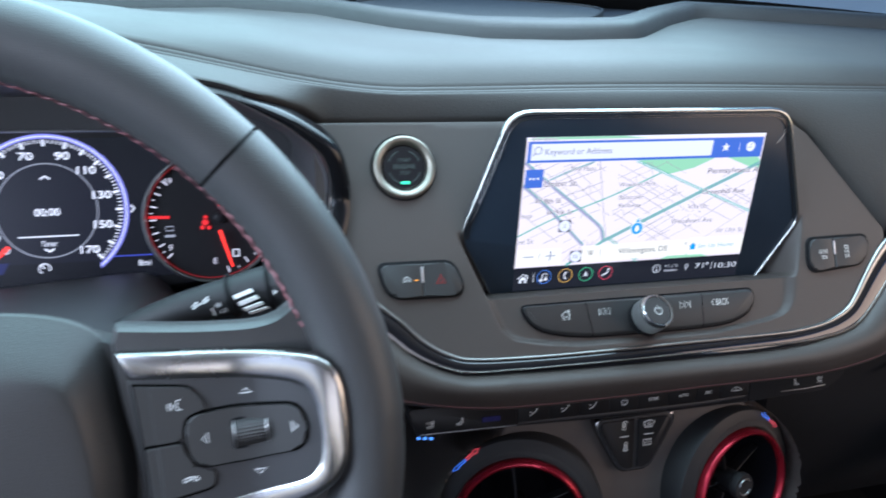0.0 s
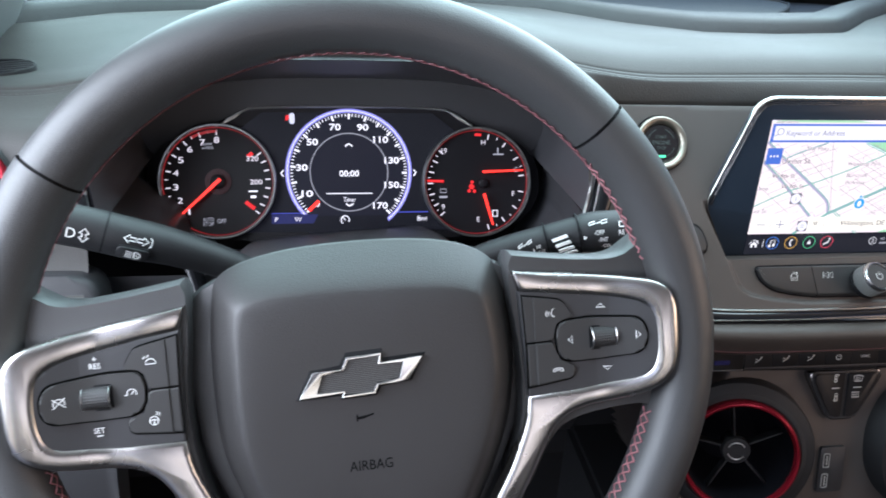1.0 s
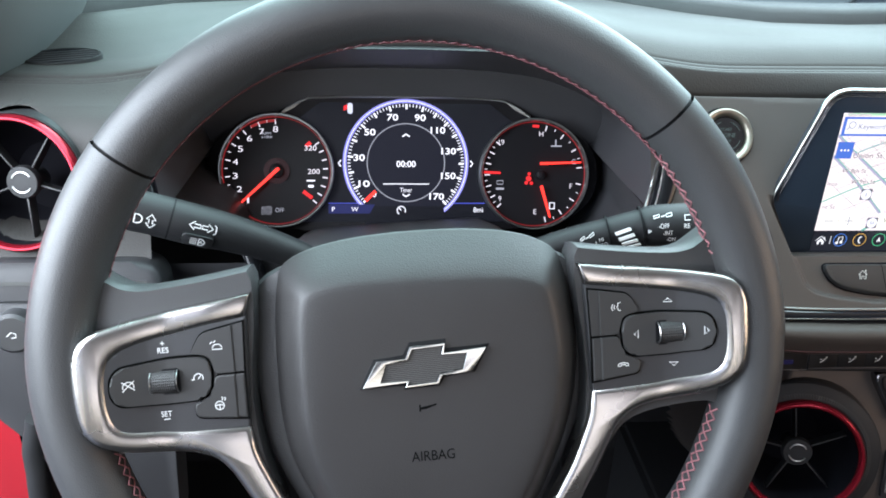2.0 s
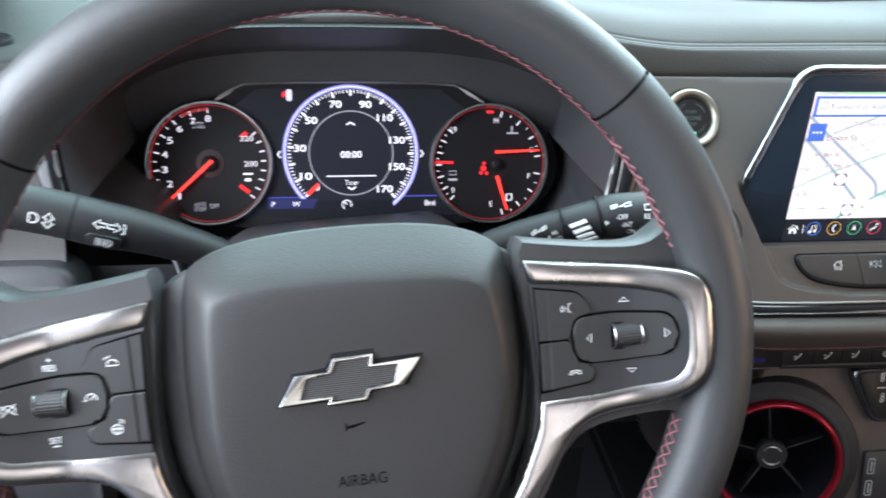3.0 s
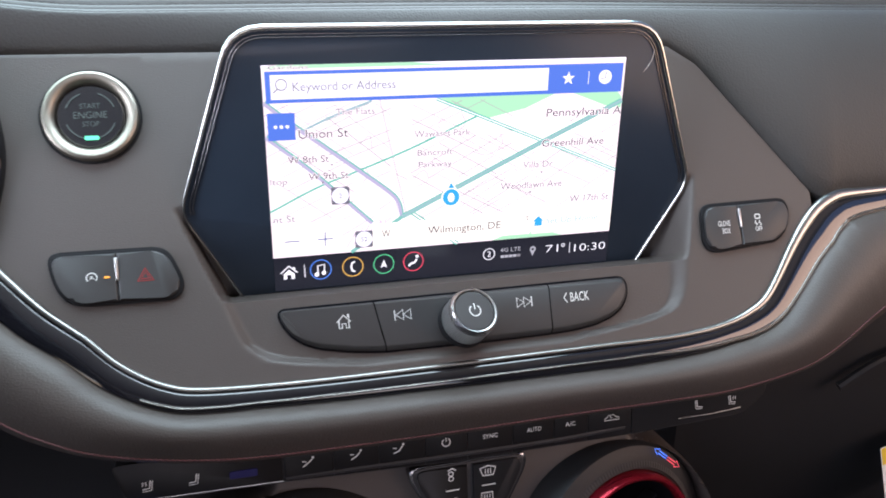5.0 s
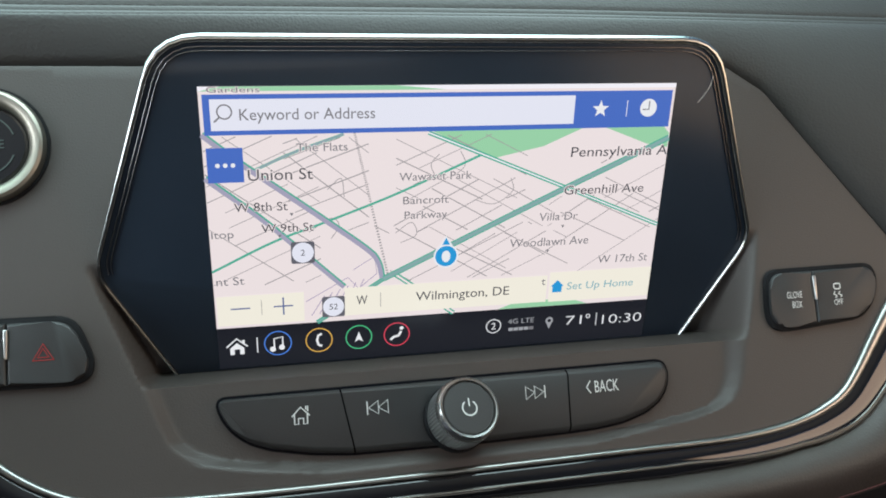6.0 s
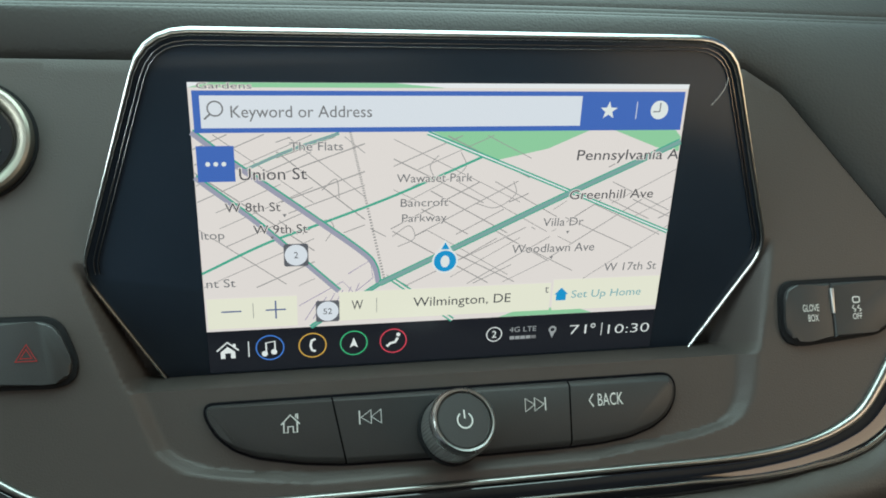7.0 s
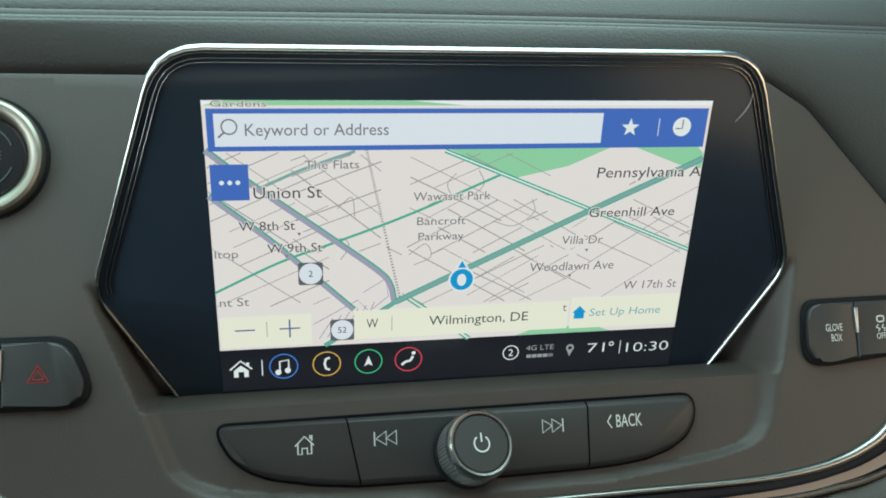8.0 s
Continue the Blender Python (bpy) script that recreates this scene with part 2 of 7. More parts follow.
def ribbon(path, width, crown, z=0.0, shift=0.0):
    """A rounded band along a line on the local plane. width: a number or a function of the share of the way; shift: moved to its left side."""
    pts = [Vector((p[0], p[1])) for p in path]
    n, rows = len(pts), []
    for i, p in enumerate(pts):
        d = (pts[min(i + 1, n - 1)] - pts[max(i - 1, 0)]).normalized()
        o, w = Vector((-d.y, d.x)), width(i / (n - 1)) if callable(width) else width
        rows.append([(p.x + o.x * (shift + k * w), p.y + o.y * (shift + k * w), z + crown * h) for k, h in ((-0.5, -1.5), (-0.5, 0.0), (-0.40, 0.55), (-0.18, 0.95), (0.18, 0.95), (0.40, 0.55), (0.5, 0.0), (0.5, -1.5))])
    return loft(rows)


def cut(shape, lo, hi):
    """The part of an outline between two uprights."""
    for side, at in ((1, lo), (-1, hi)):
        half, n = [], len(shape)
        for i in range(n):
            a, b = shape[i], shape[(i + 1) % n]
            da, db = side * (a.x - at), side * (b.x - at)
            if da >= 0:
                half.append(a)
            if da * db < 0:
                half.append(a.lerp(b, da / (da - db)))
        shape = half
    return shape


def writing(body, x, y, height, material, parent, z=0.0006, width=None, slant=0.0, turn=0.0, name="lettering", bold=0.0):
    """Letters as a thin mesh: centre x, middle y, capital height; width squeezes them to a length."""
    data = bpy.data.curves.new("letters", "FONT")
    data.body, data.size, data.resolution_u, data.shear, data.offset = body, 1.0, 3, slant, bold
    tmp = bpy.data.objects.new("letters", data)
    scene.collection.objects.link(tmp)
    me = bpy.data.meshes.new_from_object(tmp.evaluated_get(bpy.context.evaluated_depsgraph_get()))
    bpy.data.objects.remove(tmp)
    bpy.data.curves.remove(data)
    xs = [v.co.x for v in me.vertices] or [0, 1]
    k = height / 0.70
    kx = width / (max(xs) - min(xs)) if width else k
    mid = (max(xs) + min(xs)) / 2
    c, s = math.cos(radians(turn)), math.sin(radians(turn))
    for v in me.vertices:
        px, py = (v.co.x - mid) * kx, (v.co.y - 0.34) * k
        v.co = (x + c * px - s * py, y + s * px + c * py, z)
    me.name = name
    me.materials.clear()
    me.materials.append(material)
    return part(name, me, material, parent)

# ---- the cabin's plan, in metres: x to the car's right, y ahead, z up; the car's middle is x = 0.2915 ----
MID = 0.2915
PANEL = placed((MID, 0.459, 1.084), 30)      # the sloping fascia of the centre stack
SCREEN = placed((MID, 0.4737, 1.125), 2)     # the upright touch screen
WHEEL = placed((-0.102, 0.295, 1.094), 21.35, 0, 3.8)
CLUSTER = placed((-0.0968, 0.5790, 1.0913), 22)
LOWER = placed((MID, 0.435, 0.963), 14)
STRIP = placed((MID, 0.431, 0.990), 12)


def step(a, b, x):
    t = min(1.0, max(0.0, (x - a) / (b - a)))
    return t * t * (3 - 2 * t)


def between(x, table):
    """Straight lines through a table of (x, value)."""
    if x <= table[0][0]:
        return table[0][1]
    for (a, va), (b, vb) in zip(table, table[1:]):
        if x <= b:
            return va + (vb - va) * (x - a) / (b - a)
    return table[-1][1]


def spaced(a, b, n):
    return [a + (b - a) * k / n for k in range(n + 1)]


# The line of the decor blade below the fascia, in the fascia's own frame.
BLADE = curve([(-0.2100, 0.0160), (-0.1963, -0.0005), (-0.1843, -0.0136), (-0.1696, -0.0261), (-0.1589, -0.0370), (-0.1480, -0.0451), (-0.1368, -0.0507), (-0.1252, -0.0535), (-0.1010, -0.0551), (-0.06, -0.0560),
               (0.0085, -0.0560), (0.07, -0.0558), (0.1115, -0.0555), (0.1385, -0.0526), (0.1565, -0.0470), (0.1683, -0.0392), (0.1818, -0.0221), (0.1911, -0.0104), (0.2043, 0.0027), (0.2167, 0.0096), (0.2283, 0.0116), (0.2545, 0.0122), (0.42, 0.0180), (0.74, 0.0260)], 8)
BLADE_TABLE = [(p.x, p.y) for p in BLADE]


# Half outline of the instrument hood, from its middle: sideways, height.
HOOD_OUTER = [(0.0, 1.2090), (0.06, 1.2080), (0.095, 1.2035), (0.12, 1.1985), (0.1475, 1.1885), (0.1660, 1.1790), (0.1840, 1.1650), (0.1905, 1.1480),
              (0.1925, 1.1300), (0.1885, 1.1120), (0.1800, 1.0945), (0.167, 1.0740), (0.156, 1.052), (0.140, 1.020)]
HOOD_INNER = [(0.0, 1.2078), (0.06, 1.2066), (0.095, 1.2018), (0.12, 1.1955), (0.1440, 1.1828), (0.1580, 1.1735), (0.1720, 1.1600), (0.1775, 1.1450),
              (0.1768, 1.1270), (0.1710, 1.1050), (0.1640, 1.0910), (0.153, 1.0690), (0.143, 1.049), (0.128, 1.018)]


def hood_rim(x):
    """Height of the edge of the instrument hood."""
    return max(1.166, between(abs(x + 0.097), HOOD_OUTER[:8]))


def seam_line(x):
    """Where the stitched seam of the dash top runs: y, z."""
    if x > -0.097:
        return 0.52 + 0.007 * step(0.12, 0.30, x), 1.1885 - 0.0024 * step(0.33, 0.60, x) + 0.034 * step(0.0, 1.0, (0.14 - x) / 0.237)
    return 0.52 + 0.032 * step(-0.12, -0.33, x), 1.163 + 0.059 * step(0.0, 1.0, (x + 0.34) / 0.243)


def front_edge(x):
    """The lower front edge of the leather-covered upper dash: y, z."""
    if x < -0.283:
        return 0.475, 1.172 - 0.002
    if x < 0.0885:
        return 0.484 + 0.0268 * step(0.03, 0.0885, x), max(hood_rim(x) + 0.003, 1.1718 - 0.04 * max(0.0, 0.0885 - x))
    u = x - MID
    if u < 0.1285:
        return 0.5108, 1.1718
    v = between(u, [(0.1285, 0.100), (0.1445, 0.0895), (0.2035, 0.0160), (0.2115, 0.0135)]) if u < 0.2115 else between(u, BLADE_TABLE) + 0.001
    return 0.459 + 0.5 * v, 1.084 + 0.866 * v


def groove_line(x):
    return between(x, [(-0.44, 0.60), (-0.30, 0.72), (-0.08, 0.80), (0.03, 0.825), (0.11, 0.797), (0.175, 0.732), (0.246, 0.692), (0.32, 0.690),
                       (0.40, 0.703), (0.47, 0.775), (0.54, 0.832), (0.65, 0.81), (0.80, 0.76), (1.02, 0.62)])


def screen_foot(x):
    """How far ahead the dash reaches, to the foot of the windscreen."""
    k = abs(x - MID) / 0.72
    return 1.09 - 0.27 * k**2.8


# Section of the double seam: a row of stitches in a shallow furrow on either side of the joint.
SEAM = [(-0.0060, -0.0006), (-0.0050, -0.0006), (-0.0042, -0.0012), (-0.0034, -0.0003), (-0.0018, 0.0002), (-0.0007, -0.0005), (0.0, -0.0024), (0.0007, -0.0003),
        (0.0018, 0.0008), (0.0034, 0.0014), (0.0042, 0.0010), (0.0050, 0.0024), (0.0062, 0.0034)]
CROWN = [(0.010, 0.0060), (0.014, 0.0083), (0.019, 0.0104), (0.025, 0.0120), (0.033, 0.0130), (0.045, 0.0134)]  # the swell of the pad behind the seam

def pad_back(x, sy, sz, gy):
    """The pad from its seam back to the groove, at one place across the car."""
    high = 1.0 - 0.75 * step(0.06, -0.03, x)
    row = [(x, sy + dy, sz + dz) for dy, dz in SEAM] + [(x, sy + dy, sz + 0.0034 + (dz - 0.0034) * high) for dy, dz in CROWN]
    crest = sz + 0.0034 + 0.0100 * high
    return row + [(x, sy + 0.045 + (gy - sy - 0.051) * k, crest + (1.1908 - crest) * step(0, 1, k) + 0.002 * math.sin(math.pi * k)) for k in (0.25, 0.5, 0.75, 0.92)]


# Leather-covered upper dash: front roll, seam and the pad behind it, one skin.
xs = sorted(set(spaced(-0.28, 0.0885, 60) + spaced(0.0890, 0.12, 6) + spaced(0.12, 0.42, 24) + spaced(0.42, 0.52, 20) + spaced(0.52, 1.03, 20)))
rows = []
for x in xs:
    (fy, fz), (sy, sz) = front_edge(x), seam_line(x)
    gy = groove_line(x)
    row = [(x, fy + 0.030, fz - 0.012), (x, fy + 0.004, fz - 0.006), (x, fy, fz + 0.0005)]
    for k in (0.08, 0.18, 0.3, 0.45, 0.6, 0.72, 0.84, 0.94):
        row.append((x, fy + (sy - 0.0062 - fy) * k**1.5, fz + 0.001 + (sz - fz - 0.0016) * (1 - (1 - k) ** 1.3)))
    row += pad_back(x, sy, sz, gy)
    row += [(x, gy - 0.004, 1.1903), (x, gy - 0.001, 1.1885), (x, gy + 0.002, 1.183), (x, gy + 0.004, 1.178)]
    rows.append(row)
upper_dash = thing("upper_dash", Matrix(), "black leather-wrapped upper dashboard with a stitched double seam", "dashboard", kind="structure")
part("leather_pad", loft(rows), LEATHER, upper_dash, sharp=60)

# The left end of the upper dash, lower beside the instrument hood.
rows = []
OUTER_VENT = (-0.3655, 1.113)
for x in spaced(-0.435, -0.28, 78):
    sy, sz = seam_line(x)
    gy = groove_line(x)
    drop = 0.004 * step(-0.40, -0.435, x)
    front = curve([(0.452, 1.050), (0.466, 1.056), (0.472, 1.062), (0.4775, 1.08), (0.482, 1.11), (0.4885, 1.138), (0.498, 1.151), (0.514, 1.1575)], 9)
    row = []
    for p in front:  # the pad is sunk where the outer vent sits
        sunk = 0.06 * (1 - step(0.0385, 0.0445, math.hypot(x - OUTER_VENT[0], p.y - OUTER_VENT[1])))
        row.append((x, p.x + sunk, p.y))
    row += [(x, sy - 0.014, sz - 0.006 - drop)] + [(px, py, pz - drop * (1 - step(0.0, 0.06, py - sy))) for px, py, pz in pad_back(x, sy, sz, gy)]
    row += [(x, gy - 0.004, 1.1903), (x, gy - 0.001, 1.1885), (x, gy + 0.002, 1.183), (x, gy + 0.004, 1.178)]
    rows.append(row)
part("end_pad", loft(rows), LEATHER, upper_dash, sharp=60)


def stitched(offset, lift, x0, x1, length, gap, name, material, parent):
    bm, x = bmesh.new(), x0
    while x < x1:
        a, b = seam_line(x), seam_line(x + length)
        o = 0.0012 if x < -0.2 else 0.0
        tube([(x, a[0] + offset, a[1] + lift + o), (x + length / 2, (a[0] + b[0]) / 2 + offset, (a[1] + b[1]) / 2 + lift + 0.0003 + o), (x + length, b[0] + offset, b[1] + lift + o)],
             0.00017, 5, bm=bm)
        x += length + gap
    return tagged(part(name, bm, material, parent), kind="stuff")


stitched(-0.0042, -0.0009, -0.43, 1.0, 0.0033, 0.0008, "front_stitching", DARK_THREAD, upper_dash)
stitched(0.0042, 0.0013, -0.43, 1.0, 0.0033, 0.0008, "rear_stitching", DARK_THREAD, upper_dash)

# Hard deck of the dash behind the pad, up to the windscreen.
rows = []
for x in spaced(-0.44, 1.03, 60):
    gy, wy = groove_line(x), screen_foot(x)
    gy = min(gy, wy - 0.09)
    row = [(x, gy - 0.001, 1.180), (x, gy + 0.001, 1.1862), (x, gy + 0.0025, 1.1900), (x, gy + 0.0055, 1.1975), (x, gy + 0.0085, 1.2008), (x, gy + 0.013, 1.2024), (x, gy + 0.018, 1.2028), (x, gy + 0.030, 1.2026)]
    rows.append(row + [(x, gy + 0.030 + (wy - gy - 0.03) * k, 1.2026 - 0.0260 * step(0.0, 0.30, k) - 0.016 * k * k) for k in spaced(0.05, 1, 16)])
deck = solid("dash_deck", loft(rows), TOP_SOFT, "dark vinyl dash top below the windscreen", "dashboard", kind="structure", sharp=60)

# Speaker grille in the deck.
grille_shape = chaikin([(0.165, 0.965), (0.190, 0.870), (0.222, 0.826), (0.300, 0.814), (0.380, 0.832), (0.445, 0.888), (0.490, 0.965), (0.33, 1.01)], 2)
speaker_grille = thing("speaker_grille", Matrix.Translation((0, 0, 1.1785)), "dark mesh speaker grille let into the dash top", "grille")
part("grille_frame", frame_ring([p + (p - Vector((0.32, 0.91))).normalized() * 0.004 for p in grille_shape], grille_shape, -0.004, 0.0022, 0.001), TOP_SOFT, speaker_grille)
part("grille_mesh", flat(grille_shape, 0.0005), mat("perforated_black", (0.055, 0.058, 0.058), 0.55, grain=1.0, grain_scale=420, grain_kind="cells"), speaker_grille, "finely perforated black mesh")

# Oval defroster outlet at the driver's end of the dash.
demister = thing("demister_outlet", Matrix.Translation((-0.3600, 0.592, 1.1716)) @ Matrix.Rotation(radians(9), 4, "X") @ Matrix.Rotation(radians(12), 4, "Z"), "small oval black defroster outlet in the dash top", "air vent")
part("rim", frame_ring(circle(0, 0, 0.0146, 40, 0.0286), circle(0, 0, 0.0132, 40, 0.0270), -0.006, 0.0011, 0.0006), NEAR_BLACK, demister)
# No hollow: a flat black sheet stands in for the dark of the duct.
part("duct", flat(circle(0, 0, 0.0134, 40, 0.0272), 0.0003), VOID, demister)
for y in (-0.0086, -0.0045, -0.0004, 0.0037, 0.0078):
    w = 0.0268 * math.sqrt(1 - (y / 0.0134) ** 2)
    part("slat", plate([(-w, y - 0.0014), (w, y), (w, y + 0.0008), (-w, y - 0.0006)], 0.0003, 0.0010, 0.0002), HARD, demister)

# ---- fascia of the centre stack ----
POCKET = {  # half widths of the pocket by height: foot and lip of its wall, on the driver's side and on the passenger's
    -1: ([(-0.0480, 0.050), (-0.0466, 0.068), (-0.0440, 0.083), (-0.0405, 0.0935), (-0.0365, 0.0990), (-0.0289, 0.1025), (-0.0160, 0.1070), (-0.0108, 0.1090), (0.0087, 0.1180), (0.0283, 0.1285)],
         [(-0.0525, 0.045), (-0.0505, 0.062), (-0.0480, 0.082), (-0.0440, 0.0975), (-0.0365, 0.1049), (-0.0289, 0.1080), (-0.0098, 0.1150), (0.0087, 0.1225), (0.0283, 0.1308)]),
    1: ([(-0.0480, 0.055), (-0.0466, 0.076), (-0.0445, 0.094), (-0.0424, 0.1035), (-0.0398, 0.1082), (-0.0354, 0.1112), (-0.0300, 0.1131), (-0.0248, 0.1140), (-0.0161, 0.1141), (0.0087, 0.1215), (0.0283, 0.1322)],
        [(-0.0525, 0.045), (-0.0508, 0.0600), (-0.0488, 0.0800), (-0.0462, 0.0990), (-0.0430, 0.1100), (-0.0400, 0.1152), (-0.0354, 0.1188), (-0.0290, 0.1213), (-0.0207, 0.1230), (0.0051, 0.1297), (0.0283, 0.1345)]),
}


def fascia_depth(u, v):
    """Depth of the fascia: the pocket round the foot of the screen, the ledge under it and the set-back key field."""
    if not -0.0525 < v < 0.034:
        return 0.0
    foot, lip = (between(v, table) for table in POCKET[1 if u > 0 else -1])
    inside = 1 - step(min(foot, lip - 0.002), lip, abs(u))
    deep = min(0.0, 0.56 * (v - 0.0283)) - 0.003 * (1 - step(0.004, 0.0270, v))
    if v < -0.0120:
        deep = -0.0256 + 0.0216 * min(1.0, (-0.0120 - v) / 0.0046)
    if v < -0.0166:
        deep = -0.0040 * (1 - step(-0.0482, -0.0522, v))
    return deep * inside * (1 - step(0.0283, 0.034, v) * 0.999)


us = sorted(set(spaced(-0.2170, -0.139, 26) + spaced(-0.139, 0.144, 270) + spaced(0.144, 0.2035, 30)))
steps = spaced(-0.0530, -0.0400, 16) + spaced(-0.0400, -0.0180, 22)[1:] + [-0.0172, -0.0167, -0.0164, -0.0160, -0.0154, -0.0146, -0.0138, -0.0130, -0.0124, -0.0120, -0.0116] + spaced(-0.0110, 0.0340, 36)
rows = []
for u in us:
    lo = between(u, BLADE_TABLE)
    hi = between(u, [(-0.2170, 0.1010), (0.1285, 0.0990), (0.1445, 0.0885), (0.2035, 0.0150)])
    hi = max(hi, lo + 0.002)
    if abs(u) < 0.1385:
        vs = [lo] + steps + spaced(0.036, hi - 0.0012, 14)
    else:
        vs = spaced(lo, hi - 0.0012, len(steps) + 15)
    rows.append([(u, lo, -0.006)] + [(u, v, fascia_depth(u, v)) for v in vs] + [(u, hi - 0.0004, -0.0004), (u, hi, -0.0018), (u, hi, -0.012)])
centre_fascia = thing("centre_fascia", PANEL, "soft grey-brown plastic fascia of the centre stack", "dashboard", kind="structure")
part("fascia_panel", loft(rows), SOFT, centre_fascia, sharp=38)

# Decor blade: bright upper bead, piano-black band, second bead drawn on leftwards as a highlight.
blade_mid = curve([(p.x, p.y) for p in BLADE[::4]], 5)


def blade_width(u):
    return between(u, [(-0.21, 0.0155), (-0.17, 0.0130), (-0.14, 0.0108), (-0.10, 0.0098), (0.0, 0.0112), (0.08, 0.0122), (0.11, 0.0112), (0.14, 0.0105), (0.165, 0.0140), (0.185, 0.0172), (0.20, 0.0195), (0.217, 0.0170), (0.235, 0.0128), (0.26, 0.0100), (0.74, 0.0095)])


def offset_line(pts, far):
    """A line moved to its lower side by far(u)."""
    out = []
    for i, p in enumerate(pts):
        d = (pts[min(i + 1, len(pts) - 1)] - pts[max(i - 1, 0)]).normalized()
        out.append(Vector((p.x + d.y * far(p.x), p.y - d.x * far(p.x))))
    return out


decor_blade = thing("decor_blade", PANEL, "piano-black decor blade with thin bright beads across the dash", "trim")
edges = [offset_line(blade_mid, lambda u, k=k: blade_width(u) * k) for k in (0.10, 0.2, 0.4, 0.6, 0.8, 0.95, 1.05)]
heights = (0.0002, 0.0014, 0.0018, 0.0020, 0.0018, 0.0012, -0.006)
rows = [[(e[i].x, e[i].y, h) for e, h in zip(edges, heights)] for i in range(len(blade_mid))]
part("gloss_band", loft(rows), GLOSS, decor_blade, sharp=60)
def bead_width(t):
    return between(blade_mid[round(t * (len(blade_mid) - 1))].x, [(-0.21, 0.0028), (-0.12, 0.0023), (0.10, 0.0023), (0.14, 0.0030), (0.175, 0.0042), (0.200, 0.0062), (0.216, 0.0064), (0.235, 0.0046), (0.27, 0.0034), (0.74, 0.0030)])


part("upper_bead", ribbon(blade_mid, bead_width, 0.0013, 0.0008), BLADE_BEAD, decor_blade, "bright satin bead", sharp=60)
# Only the right stretch is a bead; the left one models a reflection line.
low = offset_line(blade_mid, lambda u: blade_width(u) * between(u, [(-0.15, 0.80), (-0.07, 0.68), (0.09, 0.60), (0.144, 0.84), (0.18, 0.96), (0.74, 0.96)]))
part("lower_bead_and_glint", tube([(p.x, p.y, between(p.x, [(0.10, 0.0023), (0.15, 0.0018), (0.18, 0.0010)])) for p in low if p.x > -0.150], lambda t: 0.0006 + 0.0006 * step(0.3, 0.42, t), 8, up=(0, 0, 1)), COPPER_BEAD, decor_blade, "thin chrome bead, drawn on leftwards as a highlight line")

# Leather roll under the blade, with its stitched lower edge.
roll_low = curve([(-0.2330, -0.0300), (-0.2090, -0.0570), (-0.1860, -0.0708), (-0.1630, -0.0790), (-0.1180, -0.0866), (-0.0760, -0.0885), (0.0, -0.0890), (0.0450, -0.0886), (0.1070, -0.0890),
                  (0.1420, -0.0885), (0.1780, -0.0838), (0.1970, -0.0792), (0.2170, -0.0705), (0.2460, -0.0560), (0.30, -0.036), (0.42, -0.018), (0.74, -0.008)], 8)
blade_low = offset_line(blade_mid, lambda u: blade_width(u) * 0.98)


def resampled(pts, n):
    seg = [0.0]
    for a, b in zip(pts, pts[1:]):
        seg.append(seg[-1] + (b - a).length)
    out, k = [], 0
    for i in range(n):
        want = seg[-1] * i / (n - 1)
        while k < len(pts) - 2 and seg[k + 1] < want:
            k += 1
        f = (want - seg[k]) / max(1e-9, seg[k + 1] - seg[k])
        out.append(pts[k].lerp(pts[k + 1], min(1, f)))
    return out


roll_a = [Vector((p.x, p.y)) for p in blade_low]
roll_b = []
for p in roll_a:
    best = min(range(len(roll_low)), key=lambda i: abs(roll_low[i].x - (p.x - 0.02 * step(-0.10, -0.20, p.x) + 0.030 * step(0.12, 0.19, p.x) * (1 - step(0.25, 0.5, p.x)))))
    roll_b.append(roll_low[best])
roll_b = [sum((roll_b[max(0, min(len(roll_b) - 1, i + k))] for k in range(-3, 4)), Vector((0, 0))) / 7 for i in range(len(roll_b))]
def roll_swell(k):
    return 0.0008 + 0.0085 * math.sin(math.pi * min(1, k**0.75)) - 0.0048 * k * k


rows = []
for a, b in zip(roll_a, roll_b):
    row = [(a.x, a.y, -0.008)]
    for k in spaced(0, 1, 12):
        p = a.lerp(b, k)
        row.append((p.x, p.y, roll_swell(k)))
    p = a.lerp(b, 1.02)
    row += [(p.x, p.y, roll_swell(1) - 0.004), (p.x, p.y + 0.004, -0.030)]
    rows.append(row)
lower_roll = thing("lower_dash_roll", PANEL, "padded black leather roll under the decor blade, red stitching", "dashboard", kind="structure")
part("leather_roll", loft(rows), ROLL, lower_roll, sharp=70)
bm = bmesh.new()
line = resampled([a.lerp(b, 0.93).to_3d() + Vector((0, 0, roll_swell(0.93) + 0.0003)) for a, b in zip(roll_a, roll_b)], 420)
for i in range(0, 419):
    a, b = line[i], line[i + 1].lerp(line[i], 0.12)
    tube([a, (a + b) / 2 + Vector((0, 0.0002, 0.0004)), b + Vector((0, -0.0002, 0))], 0.00032, 5, bm=bm)
tagged(part("stitching", bm, ROLL_THREAD, lower_roll, "dark red twin-needle stitching"), kind="stuff")

# ---- below: footwells, glove box side, tunnel ----
def slab(name, lo, hi, material, label, category, kind="structure", bevel=0.006):
    bm = bmesh.new()
    bmesh.ops.create_cube(bm, size=1.0)
    for v in bm.verts:
        v.co = [lo[i] + (hi[i] - lo[i]) * (v.co[i] + 0.5) for i in range(3)]
    if bevel:
        bmesh.ops.bevel(bm, geom=list(bm.edges), offset=bevel, segments=2, affect="EDGES", clamp_overlap=True)
    return solid(name, bm, material, label, category, kind=kind)


